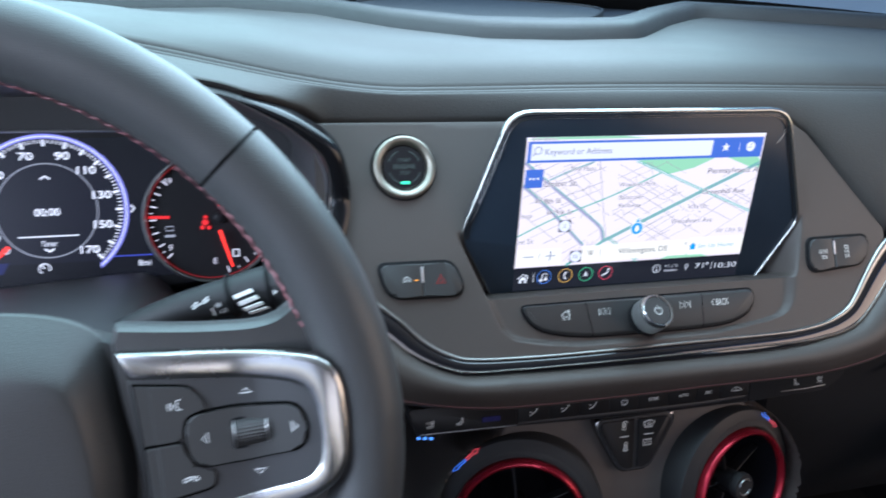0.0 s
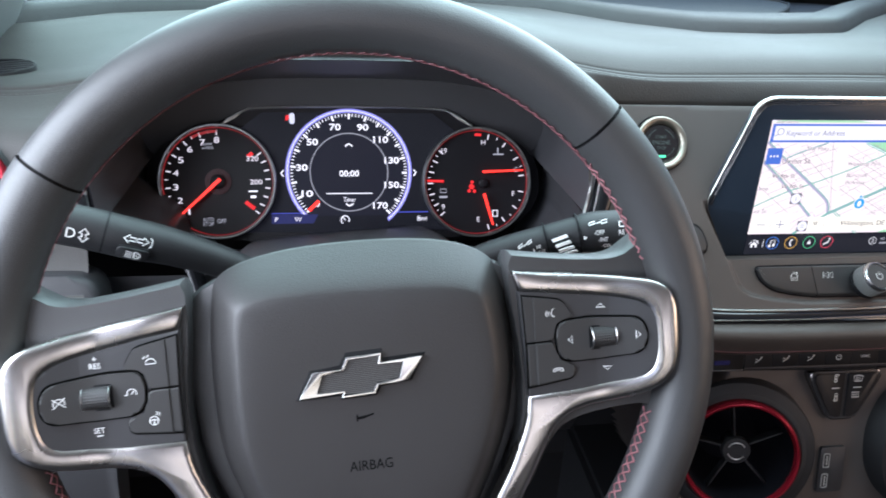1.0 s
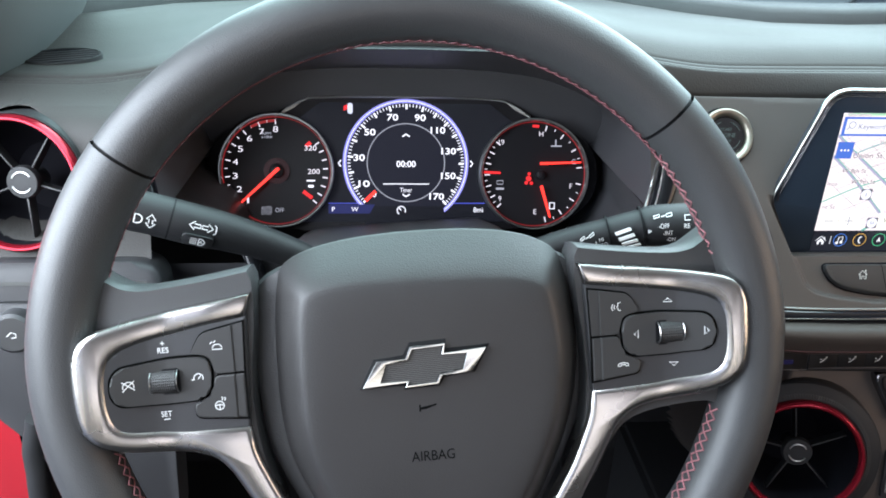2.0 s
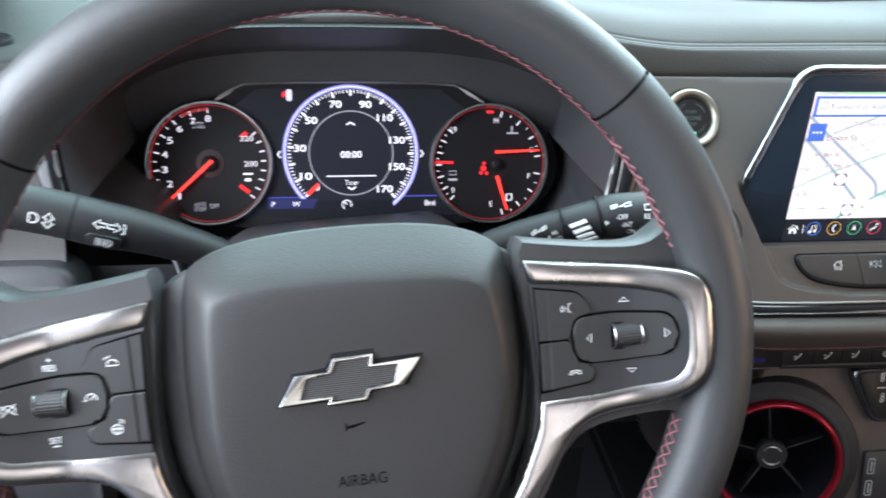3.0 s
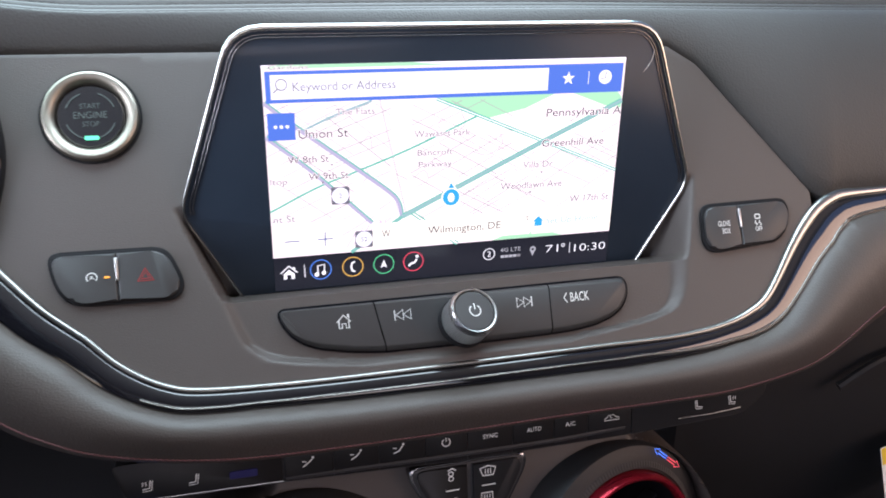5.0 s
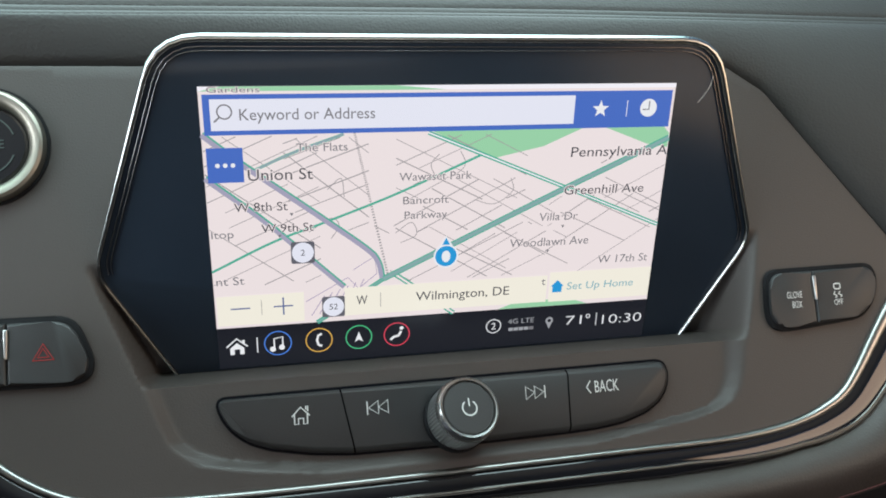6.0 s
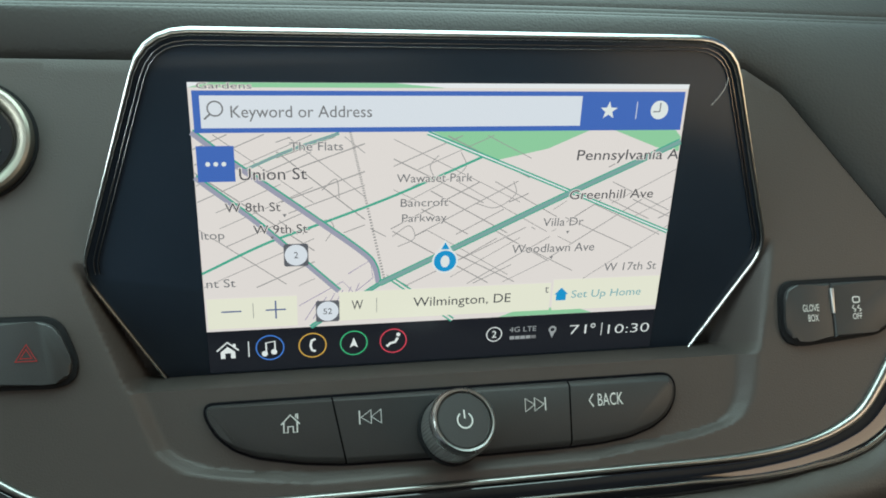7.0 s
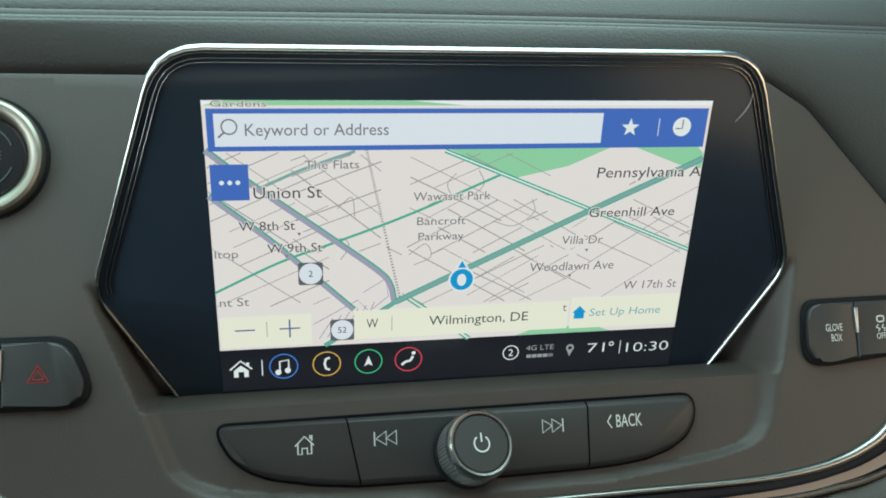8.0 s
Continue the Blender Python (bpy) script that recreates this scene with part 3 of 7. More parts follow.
# Knee panels on either side: they fall back from under the leather roll.
rows = [[(x, 0.462 + 0.03 * step(0.12, -0.1, x), 1.045), (x, 0.50, 1.01), (x, 0.55, 0.95), (x, 0.60, 0.86), (x, 0.66, 0.74)] for x in spaced(-0.32, 0.16, 16)]
solid("driver_knee_panel", loft(rows), HARD, "black plastic knee panel below the steering column", "dashboard", kind="structure", sharp=60)
rows = [[(x, 0.480, 1.075), (x, 0.470, 1.03), (x, 0.462 + 0.012 * step(0.62, 0.46, x), 0.99), (x, 0.470, 0.93), (x, 0.50, 0.84), (x, 0.55, 0.74)] for x in spaced(0.44, 1.03, 20)]
glove_box = thing("glove_box", Matrix(), "closed black glove box lid below the passenger dash", "glove box")
part("lid", loft(rows), NEAR_BLACK, glove_box, sharp=60)
part("lid_edge", tube(curve([(0.545, 0.461, 0.965), (0.575, 0.458, 0.985), (0.63, 0.457, 0.995), (0.80, 0.458, 1.0), (1.0, 0.46, 1.0)], 8), 0.003, 8), NEAR_BLACK, glove_box)
slab("tunnel_console", (0.13, 0.30, 0.45), (0.455, 0.60, 0.80), NEAR_BLACK, "black plastic centre tunnel under the dash", "console")
slab("firewall", (-0.46, 0.98, 0.40), (1.05, 1.02, 1.16), CARPET, "dark carpeted bulkhead behind the footwells", "wall")
slab("floor", (-0.50, -2.05, 0.36), (1.09, 1.02, 0.42), CARPET, "black carpeted cabin floor", "floor")
slab("wall_left_sill", (-0.52, -2.05, 0.36), (-0.46, 0.30, 0.62), CARPET, "dark door sill on the driver's side", "wall")
slab("wall_left_front", (-0.52, 0.512, 0.40), (-0.455, 1.00, 1.14), CARPET, "dark carpeted side of the driver's footwell", "wall")
slab("wall_right", (1.03, -2.05, 0.36), (1.10, 1.02, 1.10), HARD, "black passenger side lining below the windows", "wall")
slab("wall_left_rear", (-0.52, -2.05, 0.62), (-0.46, -0.85, 1.60), HARD, "dark driver's side lining behind the open door", "wall")
slab("wall_rear", (-0.50, -2.10, 0.36), (1.09, -2.04, 1.12), HARD, "dark lining behind the seats", "wall")
slab("ceiling", (-0.52, -2.10, 1.66), (1.10, 0.30, 1.72), HEADLINING, "pale grey cloth cabin headlining", "ceiling")
slab("pillar_right_rear", (1.03, -2.05, 1.10), (1.10, -0.75, 1.66), CLOTH, "grey rear pillar lining", "pillar")
slab("pillar_rear_left", (-0.50, -2.10, 1.12), (-0.36, -2.04, 1.66), CLOTH, "grey rear corner lining", "pillar")
slab("pillar_rear_right", (0.95, -2.10, 1.12), (1.09, -2.04, 1.66), CLOTH, "grey rear corner lining", "pillar")

# Windscreen pillars.
def pillar(sign):
    rows = []
    for k in spaced(0, 1, 12):
        z = 1.135 + 0.56 * k
        y, inner = 0.645 - 0.62 * (z - 1.18), 0.6685 - 0.75 * min(0.05, z - 1.17) - 0.16 * max(0.0, z - 1.22)
        ring = [(inner + 0.040, y - 0.145), (inner + 0.012, y - 0.105), (inner, y - 0.03), (inner + 0.002, y + 0.045), (inner + 0.03, y + 0.10), (inner + 0.10, y + 0.11), (inner + 0.13, y), (inner + 0.11, y - 0.13)]
        rows.append([(MID + sign * a, b, z) for a, b in chaikin(ring, 2)])
    return loft(rows, closed=True)


solid("pillar_left", pillar(-1), mat("pillar_lining", (0.09, 0.10, 0.10), 0.8, grain=0.4, grain_scale=900), "grey lined windscreen pillar on the driver's side", "pillar", kind="structure", sharp=60)
solid("pillar_right", pillar(1), CLOTH, "grey lined windscreen pillar on the passenger side", "pillar", kind="structure", sharp=60)

# Windscreen and what lies outside.
glass = bpy.data.materials.new("green_tinted_glass")
glass.use_nodes = True
gn, gl = glass.node_tree.nodes, glass.node_tree.links
gn.remove(gn["Principled BSDF"])
see, shine, mixed = gn.new("ShaderNodeBsdfTransparent"), gn.new("ShaderNodeBsdfGlossy"), gn.new("ShaderNodeMixShader")
see.inputs["Color"].default_value, shine.inputs["Roughness"].default_value = (0.78, 0.90, 0.86, 1), 0.02
mixed.inputs["Fac"].default_value = 0.06
gl.new(see.outputs[0], mixed.inputs[1]), gl.new(shine.outputs[0], mixed.inputs[2]), gl.new(mixed.outputs[0], gn["Material Output"].inputs["Surface"])
rows = [[(MID + (x - MID) * (1 - 0.16 * k), screen_foot(x) + 0.01 - (0.78 - 0.1 * (abs(x - MID) / 0.72) ** 2) * k, 1.155 + 0.52 * k) for k in spaced(0, 1, 8)] for x in spaced(-0.40, 0.985, 24)]
windscreen = solid("windscreen", loft(rows), glass, "green-tinted windscreen glass", "windscreen", kind="structure", sharp=80)
windscreen.visible_shadow = False
rows = [[(MID + (x - MID) * (1 - 0.16 * k), screen_foot(x) + 0.006 - (0.78 - 0.1 * (abs(x - MID) / 0.72) ** 2) * k, 1.1525 + 0.52 * k) for k in spaced(0, 0.07, 3)] for x in spaced(-0.40, 0.985, 24)]
part("printed_border", loft(rows), RUBBER, windscreen, "black printed glass border")
part("black_border", tube([(x, screen_foot(x) + 0.006, 1.160) for x in spaced(-0.41, 0.995, 40)], 0.006, 8), RUBBER, windscreen)

bm = bmesh.new()
bmesh.ops.create_grid(bm, x_segments=1, y_segments=1, size=60)
solid("ground", bm, mat("pale_showroom_floor", (0.34, 0.33, 0.32), 0.5, grain=0.2, grain_scale=60, stain=0.15, stain_scale=1.5), "pale smooth floor outside the car", "floor", kind="structure")
rows = [[(MID + (x - MID) * (1 - 0.1 * k), 1.12 - 0.3 * (abs(x - MID) / 0.72) ** 2.4 + 0.95 * k, 1.10 - 0.05 * k - 0.10 * k * k - 0.05 * (abs(x - MID) / 0.72) ** 4) for k in spaced(0, 1, 10)] for x in spaced(-0.45, 1.03, 20)]
solid("bonnet", loft(rows), RED_PAINT, "red painted bonnet beyond the windscreen", "bonnet", kind="structure", sharp=70)

# Driver's door opening: red hinge pillar, black seal.
rows = [[(x, 0.475 + 0.03 * step(-0.44, -0.60, x), z) for z in spaced(0.42, 1.12, 10)] for x in spaced(-0.401, -0.62, 12)]
hinge_pillar = thing("hinge_pillar", Matrix(), "red painted door hinge pillar with a black rubber seal", "car body", kind="structure")
part("painted_metal", loft(rows), RED_PAINT, hinge_pillar, sharp=60)
part("door_seal", tube(curve([(-0.362, 0.43, 0.955), (-0.3695, 0.43, 0.927), (-0.371, 0.43, 0.905), (-0.3735, 0.43, 0.88), (-0.378, 0.425, 0.80), (-0.38, 0.42, 0.6)], 8), 0.0080, 12), RUBBER, hinge_pillar)

# Lower end of the dash on the driver's side, cut off on a curve towards the door.
END = placed((-0.345, 0.444, 1.0), 12)
end_shape = rounded([(-0.090, 0.066), (-0.090, 0.02), (-0.047, -0.048), (-0.028, -0.066), (-0.010, -0.095), (0.02, -0.14), (0.075, -0.15), (0.075, 0.066)], 0.02)
lower_end = solid("lower_dash_end", plate(end_shape, -0.03, 0.0, 0.006, 3), HARD, "grey plastic lower end of the dash beside the door", "dashboard", kind="structure")
lower_end.matrix_world = END
light_switch = thing("light_switch", END, "round headlight switch in a grey plate on the dash end", "switch")
switch_shape = rounded([(-0.040, 0.038), (0.030, 0.038), (0.030, 0.0), (-0.022, 0.002), (-0.036, 0.016)], 0.010)
part("plate_gap", plate([p * 1.03 + Vector((0, -0.0004)) for p in switch_shape], -0.001, 0.0006), DEEP, light_switch)
part("switch_plate", plate(switch_shape, -0.001, 0.0025, 0.001), HARD, light_switch)
part("knob", lathe([(0.0145, 0.0), (0.0140, 0.012), (0.0125, 0.0135)], 40, at=(-0.022, 0.0205, 0.002)), HARD, light_switch, "ribbed black knob")
part("knob_face", lathe([(0.0125, 0.0135), (0.0118, 0.0142), (0.0, 0.0142)], 40, at=(-0.0215, 0.0205, 0.002)), BUTTON, light_switch)
part("lamp_symbol", stroke(mm([(-25, 19), (-22, 22), (-19, 21), (-19, 18.5), (-22, 18)]), 0.0006, 0.0164), WHITE_PRINT, light_switch)
part("lamp_symbol", stroke(mm([(-32, 27), (-30.5, 30.5), (-28, 32)]), 0.0009, 0.0028), WHITE_PRINT, light_switch)
# The recess is not cut; a thin dark plate paints its shade.
part("release_recess_shade", plate(rounded([(-0.026, -0.022), (0.0, -0.022), (0.0, -0.044), (-0.014, -0.040)], 0.006), -0.001, 0.0006), DEEP, lower_end)
part("release_lever", plate(rounded([(-0.012, -0.028), (0.0, -0.028), (0.0, -0.036), (-0.008, -0.036)], 0.003), 0.0, 0.004, 0.001), HARD, lower_end)

# ---- steering wheel ----
def rim_radius(a):
    """The rim is drawn in a little below the spokes."""
    return 0.1748 - 0.0036 * step(172, 200, a % 360) * (1 - step(330, 360, a % 360)) - 0.0006 * step(325, 358, a % 360)


def rim_part(a0, a1, n=64, r=0.0158, swell=0.0):
    """A stretch of the rim between two angles, measured from its right-hand side upwards."""
    rows = []
    for k in range(n + 1):
        a = radians(a0 + (a1 - a0) * k / n)
        c, s = math.cos(a), math.sin(a)
        main = rim_radius(math.degrees(a))
        row = []
        for j in range(28):
            b = 2 * math.pi * j / 28
            rad = main + (r + swell) * math.cos(b)
            row.append((rad * c, rad * s, (r + swell) * 1.12 * math.sin(b)))
        rows.append(row)
    return loft(rows, closed=True)


steering_wheel = thing("steering_wheel", WHEEL, "black leather steering wheel with satin spoke trim, turned a few degrees", "steering wheel")
# The leather is sewn together from an upper, a lower and two side pieces.
part("rim_upper_leather", rim_part(41.2, 140.8, 90), WHEEL_LEATHER, steering_wheel)
part("rim_side_leather", rim_part(-46, 40.7, 80, swell=0.0004), WHEEL_LEATHER, steering_wheel)
part("rim_side_leather", rim_part(141.3, 226, 80, swell=0.0004), WHEEL_LEATHER, steering_wheel)
part("rim_lower_leather", rim_part(226.5, 313.5, 80), WHEEL_LEATHER, steering_wheel)
part("rim_core", rim_part(0, 360, 120, r=0.0146), DEEP, steering_wheel)


def rim_stitches(a0, a1, stepdeg, tilt, wide, thick):
    """Cross stitches along the inner side of the rim."""
    bm, a = bmesh.new(), a0
    r = 0.0164
    while a < a1:
        pts = {}
        for da in (0.0, stepdeg * 0.5, stepdeg):
            for side in (-1, 0, 1):
                b = math.pi - wide * side - tilt
                rad = rim_radius(a + da) + r * math.cos(b)
                z = r * 1.12 * math.sin(b)
                pts[da, side] = Vector((rad * math.cos(radians(a + da)), rad * math.sin(radians(a + da)), z))
        tube([pts[0.0, -1], pts[stepdeg * 0.5, 0] * 0.9985, pts[stepdeg, 1]], thick, 5, bm=bm)
        tube([pts[0.0, 1], pts[stepdeg * 0.5, 0] * 0.9980, pts[stepdeg, -1]], thick * 0.95, 5, bm=bm)
        a += stepdeg
    return bm


# Paler copy of the red thread for the stretches that catch light.
LIT_THREAD = mat("lit_red_thread", (0.26, 0.105, 0.115), 0.7, stain=0.2, stain_scale=200)
for a0, a1, tilt, wide, thick, thread in ((36, 100, 0.02, 0.12, 0.00037, THREAD), (100, 162, -0.38, 0.12, 0.00037, THREAD), (16, 36, 0.06, 0.19, 0.00046, LIT_THREAD), (192, 226, 0.12, 0.19, 0.00042, LIT_THREAD),
                                          (-58, -14, 0.10, 0.23, 0.00050, LIT_THREAD), (226, 302, 0.1, 0.12, 0.00037, THREAD)):
    tagged(part("stitching", rim_stitches(a0, a1, 2.1, tilt, wide, thick), thread, steering_wheel, "dark red cross stitching"), kind="stuff")


def pillow(pts, z0, depth, rings, centre=None):
    """A cushion: rings of an outline drawn in and raised. rings: (share of the outline, height)."""
    c = centre or sum((Vector(p) for p in pts), Vector((0, 0))) / len(pts)
    bm = bmesh.new()
    prev = None
    for share, h, *fall in rings:
        row = [bm.verts.new((c.x + (p[0] - c.x) * share, c.y + (p[1] - c.y) * share - sum(fall), z0 + h * depth)) for p in pts]
        if prev:
            for i in range(len(pts)):
                j = (i + 1) % len(pts)
                bm.faces.new((prev[i], prev[j], row[j], row[i]))
        prev = row
    bm.faces.new(prev)
    return bm


# Hub: backing, airbag cover with rounded shoulders.
hub_shape = chaikin(mm([(-84, 36), (-76, 50), (-40, 58), (40, 58), (78, 50), (88, 36), (88, -22), (78, -52), (52, -100), (30, -122), (-30, -122), (-52, -100), (-78, -52), (-84, -22)]), 2)
part("hub_backing", pillow(hub_shape, -0.026, 0.020, [(0.99, 0.0), (1.0, 0.6), (0.985, 0.92), (0.94, 1.0), (0.5, 1.0)]), WHEEL_LEATHER, steering_wheel)
bag_shape = chaikin(mm([(-73, 40), (-66, 56), (-30, 65), (34, 65), (68, 57), (80, 42), (84, 4), (83, -16), (76, -48), (52, -96), (27, -114), (-26, -112), (-48, -95), (-70, -52), (-75, -20)]), 3)
def cover_skin():
    """Airbag cover: side wall, a sloping shoulder that is broadest along the top, and a nearly flat face."""
    face = chaikin(mm([(-57, 33), (-53, 40.5), (-30, 43), (40, 41), (60, 37), (65, 30), (69, 4), (68, -14), (62, -42), (40, -84), (22, -98), (-22, -98), (-38, -82), (-55, -46), (-59, -18)]), 3)
    c = Vector((0.003, -0.020))
    rows = [[(p.x, p.y, -0.0145) for p in bag_shape], [(p.x, p.y, -0.0085) for p in bag_shape]]
    for k, z in ((0.03, -0.0078), (0.10, -0.0058), (0.25, -0.0018), (0.5, 0.0050), (0.66, 0.0089), (0.78, 0.0114), (0.88, 0.0131), (0.95, 0.0141), (1.0, 0.0146)):
        rows.append([(*p.lerp(q, k), z) for p, q in zip(bag_shape, face)])
    rows += [[(*(c + (p - c) * k), z) for p in face] for k, z in ((0.96, 0.0151), (0.90, 0.0155), (0.82, 0.0157), (0.6, 0.0158), (0.25, 0.0158))]
    bm = loft(rows, closed=True)
    bm.faces.new([v for v in list(bm.verts)[-len(face):]])
    return bm


airbag_cover = part("airbag_cover", cover_skin(), COVER, steering_wheel, "grained black airbag cover", sharp=60)
# Flat letters and horn: the shade of the embossing is put into near-black colour.
writing("AIRBAG", 0.0022, -0.0445, 0.0052, mat("emboss_shade", (0.004, 0.004, 0.0045), 0.7, stain=0, spec=0.05), airbag_cover, z=0.01595, width=0.0214)
HORN = mat("horn_emboss_shade", (0.004, 0.004, 0.0045), 0.7, stain=0, spec=0.05)
part("horn_symbol", stroke(mm([(-2.8, -18.4), (-2.8, -22.0)]), 0.0008, 0.01595), HORN, airbag_cover)
part("horn_symbol", plate(mm([(-2.4, -20.9), (-0.2, -20.9), (5.4, -19.2), (5.4, -18.4), (2.6, -19.0), (-2.4, -19.7)]), 0.0150, 0.01595), HORN, airbag_cover)

# Plain cross-shaped emblem.
emblem_out = mm([(-30, -8.5), (-22.5, 4.2), (-8.5, 4.6), (-6, 10.3), (11.3, 10.8), (10.6, 6.0), (31.5, 7.4), (24, -4.6), (9.2, -5.2), (7.2, -9.4), (-9.6, -9.9), (-8.4, -7.4)])
emblem_out = [p + Vector((0.0, 0.0010)) for p in emblem_out]
emblem_in = [p * 0.80 + Vector((0.0001, 0.0001)) for p in emblem_out]
for i, p in enumerate(emblem_in):
    d = emblem_out[i] - p
    emblem_in[i] = emblem_out[i] - d.normalized() * (0.0046 if abs(p.x) > 0.022 else 0.0018)
for i, p in ((0, (-21.0, -6.3)), (1, (-17.8, 2.3)), (6, (21.6, 5.0)), (7, (19.2, -2.7))):
    emblem_in[i] = Vector(p) * 0.001 + Vector((0.0, 0.0010))
emblem = part("emblem", frame_ring(emblem_out, emblem_in, 0.0150, 0.0182, 0.0007), FRAME_CHROME, steering_wheel, "bright-edged cross-shaped emblem", sharp=25)
part("emblem_field", flat(emblem_in, 0.0168), mat("ribbed_black", (0.02, 0.02, 0.02), 0.35, grain=0.8, grain_scale=700), emblem)
# Dark plate, larger than the emblem, that draws its shadow on the cover.
part("emblem_shadow_plate", plate([Vector((p.x * 1.07, p.y * 1.17)) for p in emblem_out], 0.012, 0.0160, 0.0006), DEEP, emblem)
bm = bmesh.new()
for y in spaced(-0.0078, 0.0106, 20):
    xs = sorted(a.x + (b.x - a.x) * (y - a.y) / (b.y - a.y) for a, b in zip(emblem_in, emblem_in[1:] + emblem_in[:1]) if (a.y > y) != (b.y > y))
    for x0, x1 in zip(xs[::2], xs[1::2]):
        plate([Vector((x0 + 0.0004, y - 0.0002)), Vector((x1 - 0.0004, y - 0.0002)), Vector((x1 - 0.0004, y + 0.0002)), Vector((x0 + 0.0004, y + 0.0002))], 0.0166, 0.0171, bm=bm)
part("emblem_ribs", bm, mat("emblem_rib", (0.12, 0.12, 0.12), 0.42, metal=0.5, stain=0.1), emblem, "fine dark ribs")


def rise(x):
    """How far the outer end of a spoke's trim rises over the rim."""
    return 0.0120 * step(0.120, 0.166, abs(x))


def raised(bm, sign=0):
    for x in spaced(0.120, 0.166, 22) if sign else ():
        bmesh.ops.bisect_plane(bm, geom=bm.verts[:] + bm.edges[:] + bm.faces[:], plane_co=(sign * x, 0, 0), plane_no=(1, 0, 0))
    for v in bm.verts:
        v.co.z += rise(v.co.x)
    return bm


def rounded_bar(pts, z0, z1, steps):
    """A plate with a softly rounded back. steps: (drawn in, raised)."""
    bm = bmesh.new()
    lo = [bm.verts.new((p[0], p[1], z0)) for p in pts]
    hi = [bm.verts.new((p[0], p[1], z1)) for p in pts]
    top = bm.faces.new(hi)
    for i in range(len(pts)):
        j = (i + 1) % len(pts)
        bm.faces.new((lo[i], lo[j], hi[j], hi[i]))
    for far, up in steps:
        bmesh.ops.inset_region(bm, faces=[top], thickness=far, depth=0.0, use_even_offset=False)
        for v in top.verts:
            v.co.z += up
    return bm


def spoke(sign):
    """The leather arm from the hub to the rim, the satin trim on it and the keys in the trim."""
    def side(pts):
        pts = [Vector((sign * min(p[0], 0.150 + (p[0] - 0.150) * 0.72), p[1])) for p in pts]
        return pts if sign > 0 else pts[::-1]

    def across(pts):
        """One side's outline in millimetres, turned a little with the wheel."""
        pts = [Vector((sign * p[0], p[1] + sign * 0.0158 * p[0])) * 0.001 for p in pts]
        return pts if sign > 0 else pts[::-1]

    def eased(pts, r, crisp):
        """Rounded corners, but for the crisp ones."""
        n = len(pts)
        crisp = crisp if sign > 0 else [n - 1 - i for i in crisp]
        out = []
        for i, p in enumerate(pts):
            a, b = pts[i - 1], pts[(i + 1) % n]
            pa, pb = (p + (q - p).normalized() * min(r, (q - p).length * 0.48) for q in (a, b))
            out += [p] if i in crisp else [pa.lerp(p, k / 3).lerp(p.lerp(pb, k / 3), k / 3) for k in range(4)]
        return out

    arm = chaikin(side(mm([(76, 55), (90, 52.5), (114, 49), (140, 47), (152, 54), (164, 60), (176, 30), (176, -30), (160, -38), (148, -34), (108, -38), (94, -52), (82, -78), (70, -78), (86, -24)])), 2)
    part("spoke_arm", pillow(arm, -0.022, 0.0245, [(0.97, 0.0), (1.0, 0.55), (0.99, 0.85), (0.96, 1.0), (0.6, 1.0)]), WHEEL_LEATHER, steering_wheel)
    e = 3.0 if sign > 0 else 0.0
    outer = eased(across([(81.3, 42.9), (112, 38.9), (140, 34.8), (154.5, 32), (162, 27), (164.9, 18), (165.4, 2), (163.6, -14.5), (157.5, -22.5), (146, -28.2), (134, -30.9), (114, -33.8), (104.5, -37.5), (97.8, -45), (89.8, -59.7), (70, -96), (56, -92), (74.5, -61), (84, -38.5),
                            (86.4, -23.2), (119, -21.7), (143 + e * 0.5, -17.8), (147.5 + e, -14.5), (149.6 + e, -8), (150.3 + e, 2), (149.3 + e, 14), (145.5 + e, 19.8), (137 + e * 0.5, 22.6), (112, 26.9), (84.5, 31.2)]), 0.0055, (0, 19, 29))
    bm = rounded_bar(outer, -0.004, 0.0036, [(0.00025, 0.0012), (0.0006, 0.0010), (0.0013, 0.0009), (0.0016, 0.0004)])
    raised(bm, sign)
    part("spoke_trim", bm, SATIN, steering_wheel, "satin silver trim", sharp=60)
    field = eased(across([(84.2, 32.0), (112, 27.8), (137 + e * 0.5, 23.5), (147.5 + e, 20), (151.5 + e, 14), (151.8 + e, -8), (150 + e, -15), (144 + e * 0.5, -18.8), (119, -22.7), (86.4, -24.2)]), 0.005, (0, 9))
    pod = part("key_pod", raised(plate(field, -0.004, 0.0062, 0.0012), sign), HARD, steering_wheel, "black key field", sharp=15)
    pod_gap = mat("key_gap", (0.004, 0.004, 0.004), 0.8, stain=0, spec=0.02) if "key_gap" not in bpy.data.materials else bpy.data.materials["key_gap"]
    keys = {
        "upper_key": [(86.0, 29.2), (106.5, 25.4), (111.4, 17.5), (111, 15.4), (104.5, 15.2), (101.6, 11), (101.4, 4.9), (87, 5.0)],
        "lower_key": [(87, 4.1), (101.6, 4.0), (102.4, -4.6), (105.8, -8.2), (112.3, -8.6), (111.6, -16), (87.0, -18.6)],
        "rocker_key": [(102.5, 9), (105.2, 14), (120, 14.5), (144.7, 13.1), (148.4, 8), (148.4, -0.5), (144.7, -5.2), (125, -7.2), (109, -7), (103.6, -3.8)],
    }
    for key, pts in keys.items():
        shape = eased(across(pts), 0.0032, () if key == "rocker_key" else (0, len(pts) - 1))
        c = sum(shape, Vector((0, 0))) / len(shape)
        part("key_gap", raised(plate([c + Vector(((p - c).x * 1.045, (p - c).y * (1.10 if key == "rocker_key" else 1.075))) for p in shape], 0.004, 0.0067), sign), pod_gap, pod)
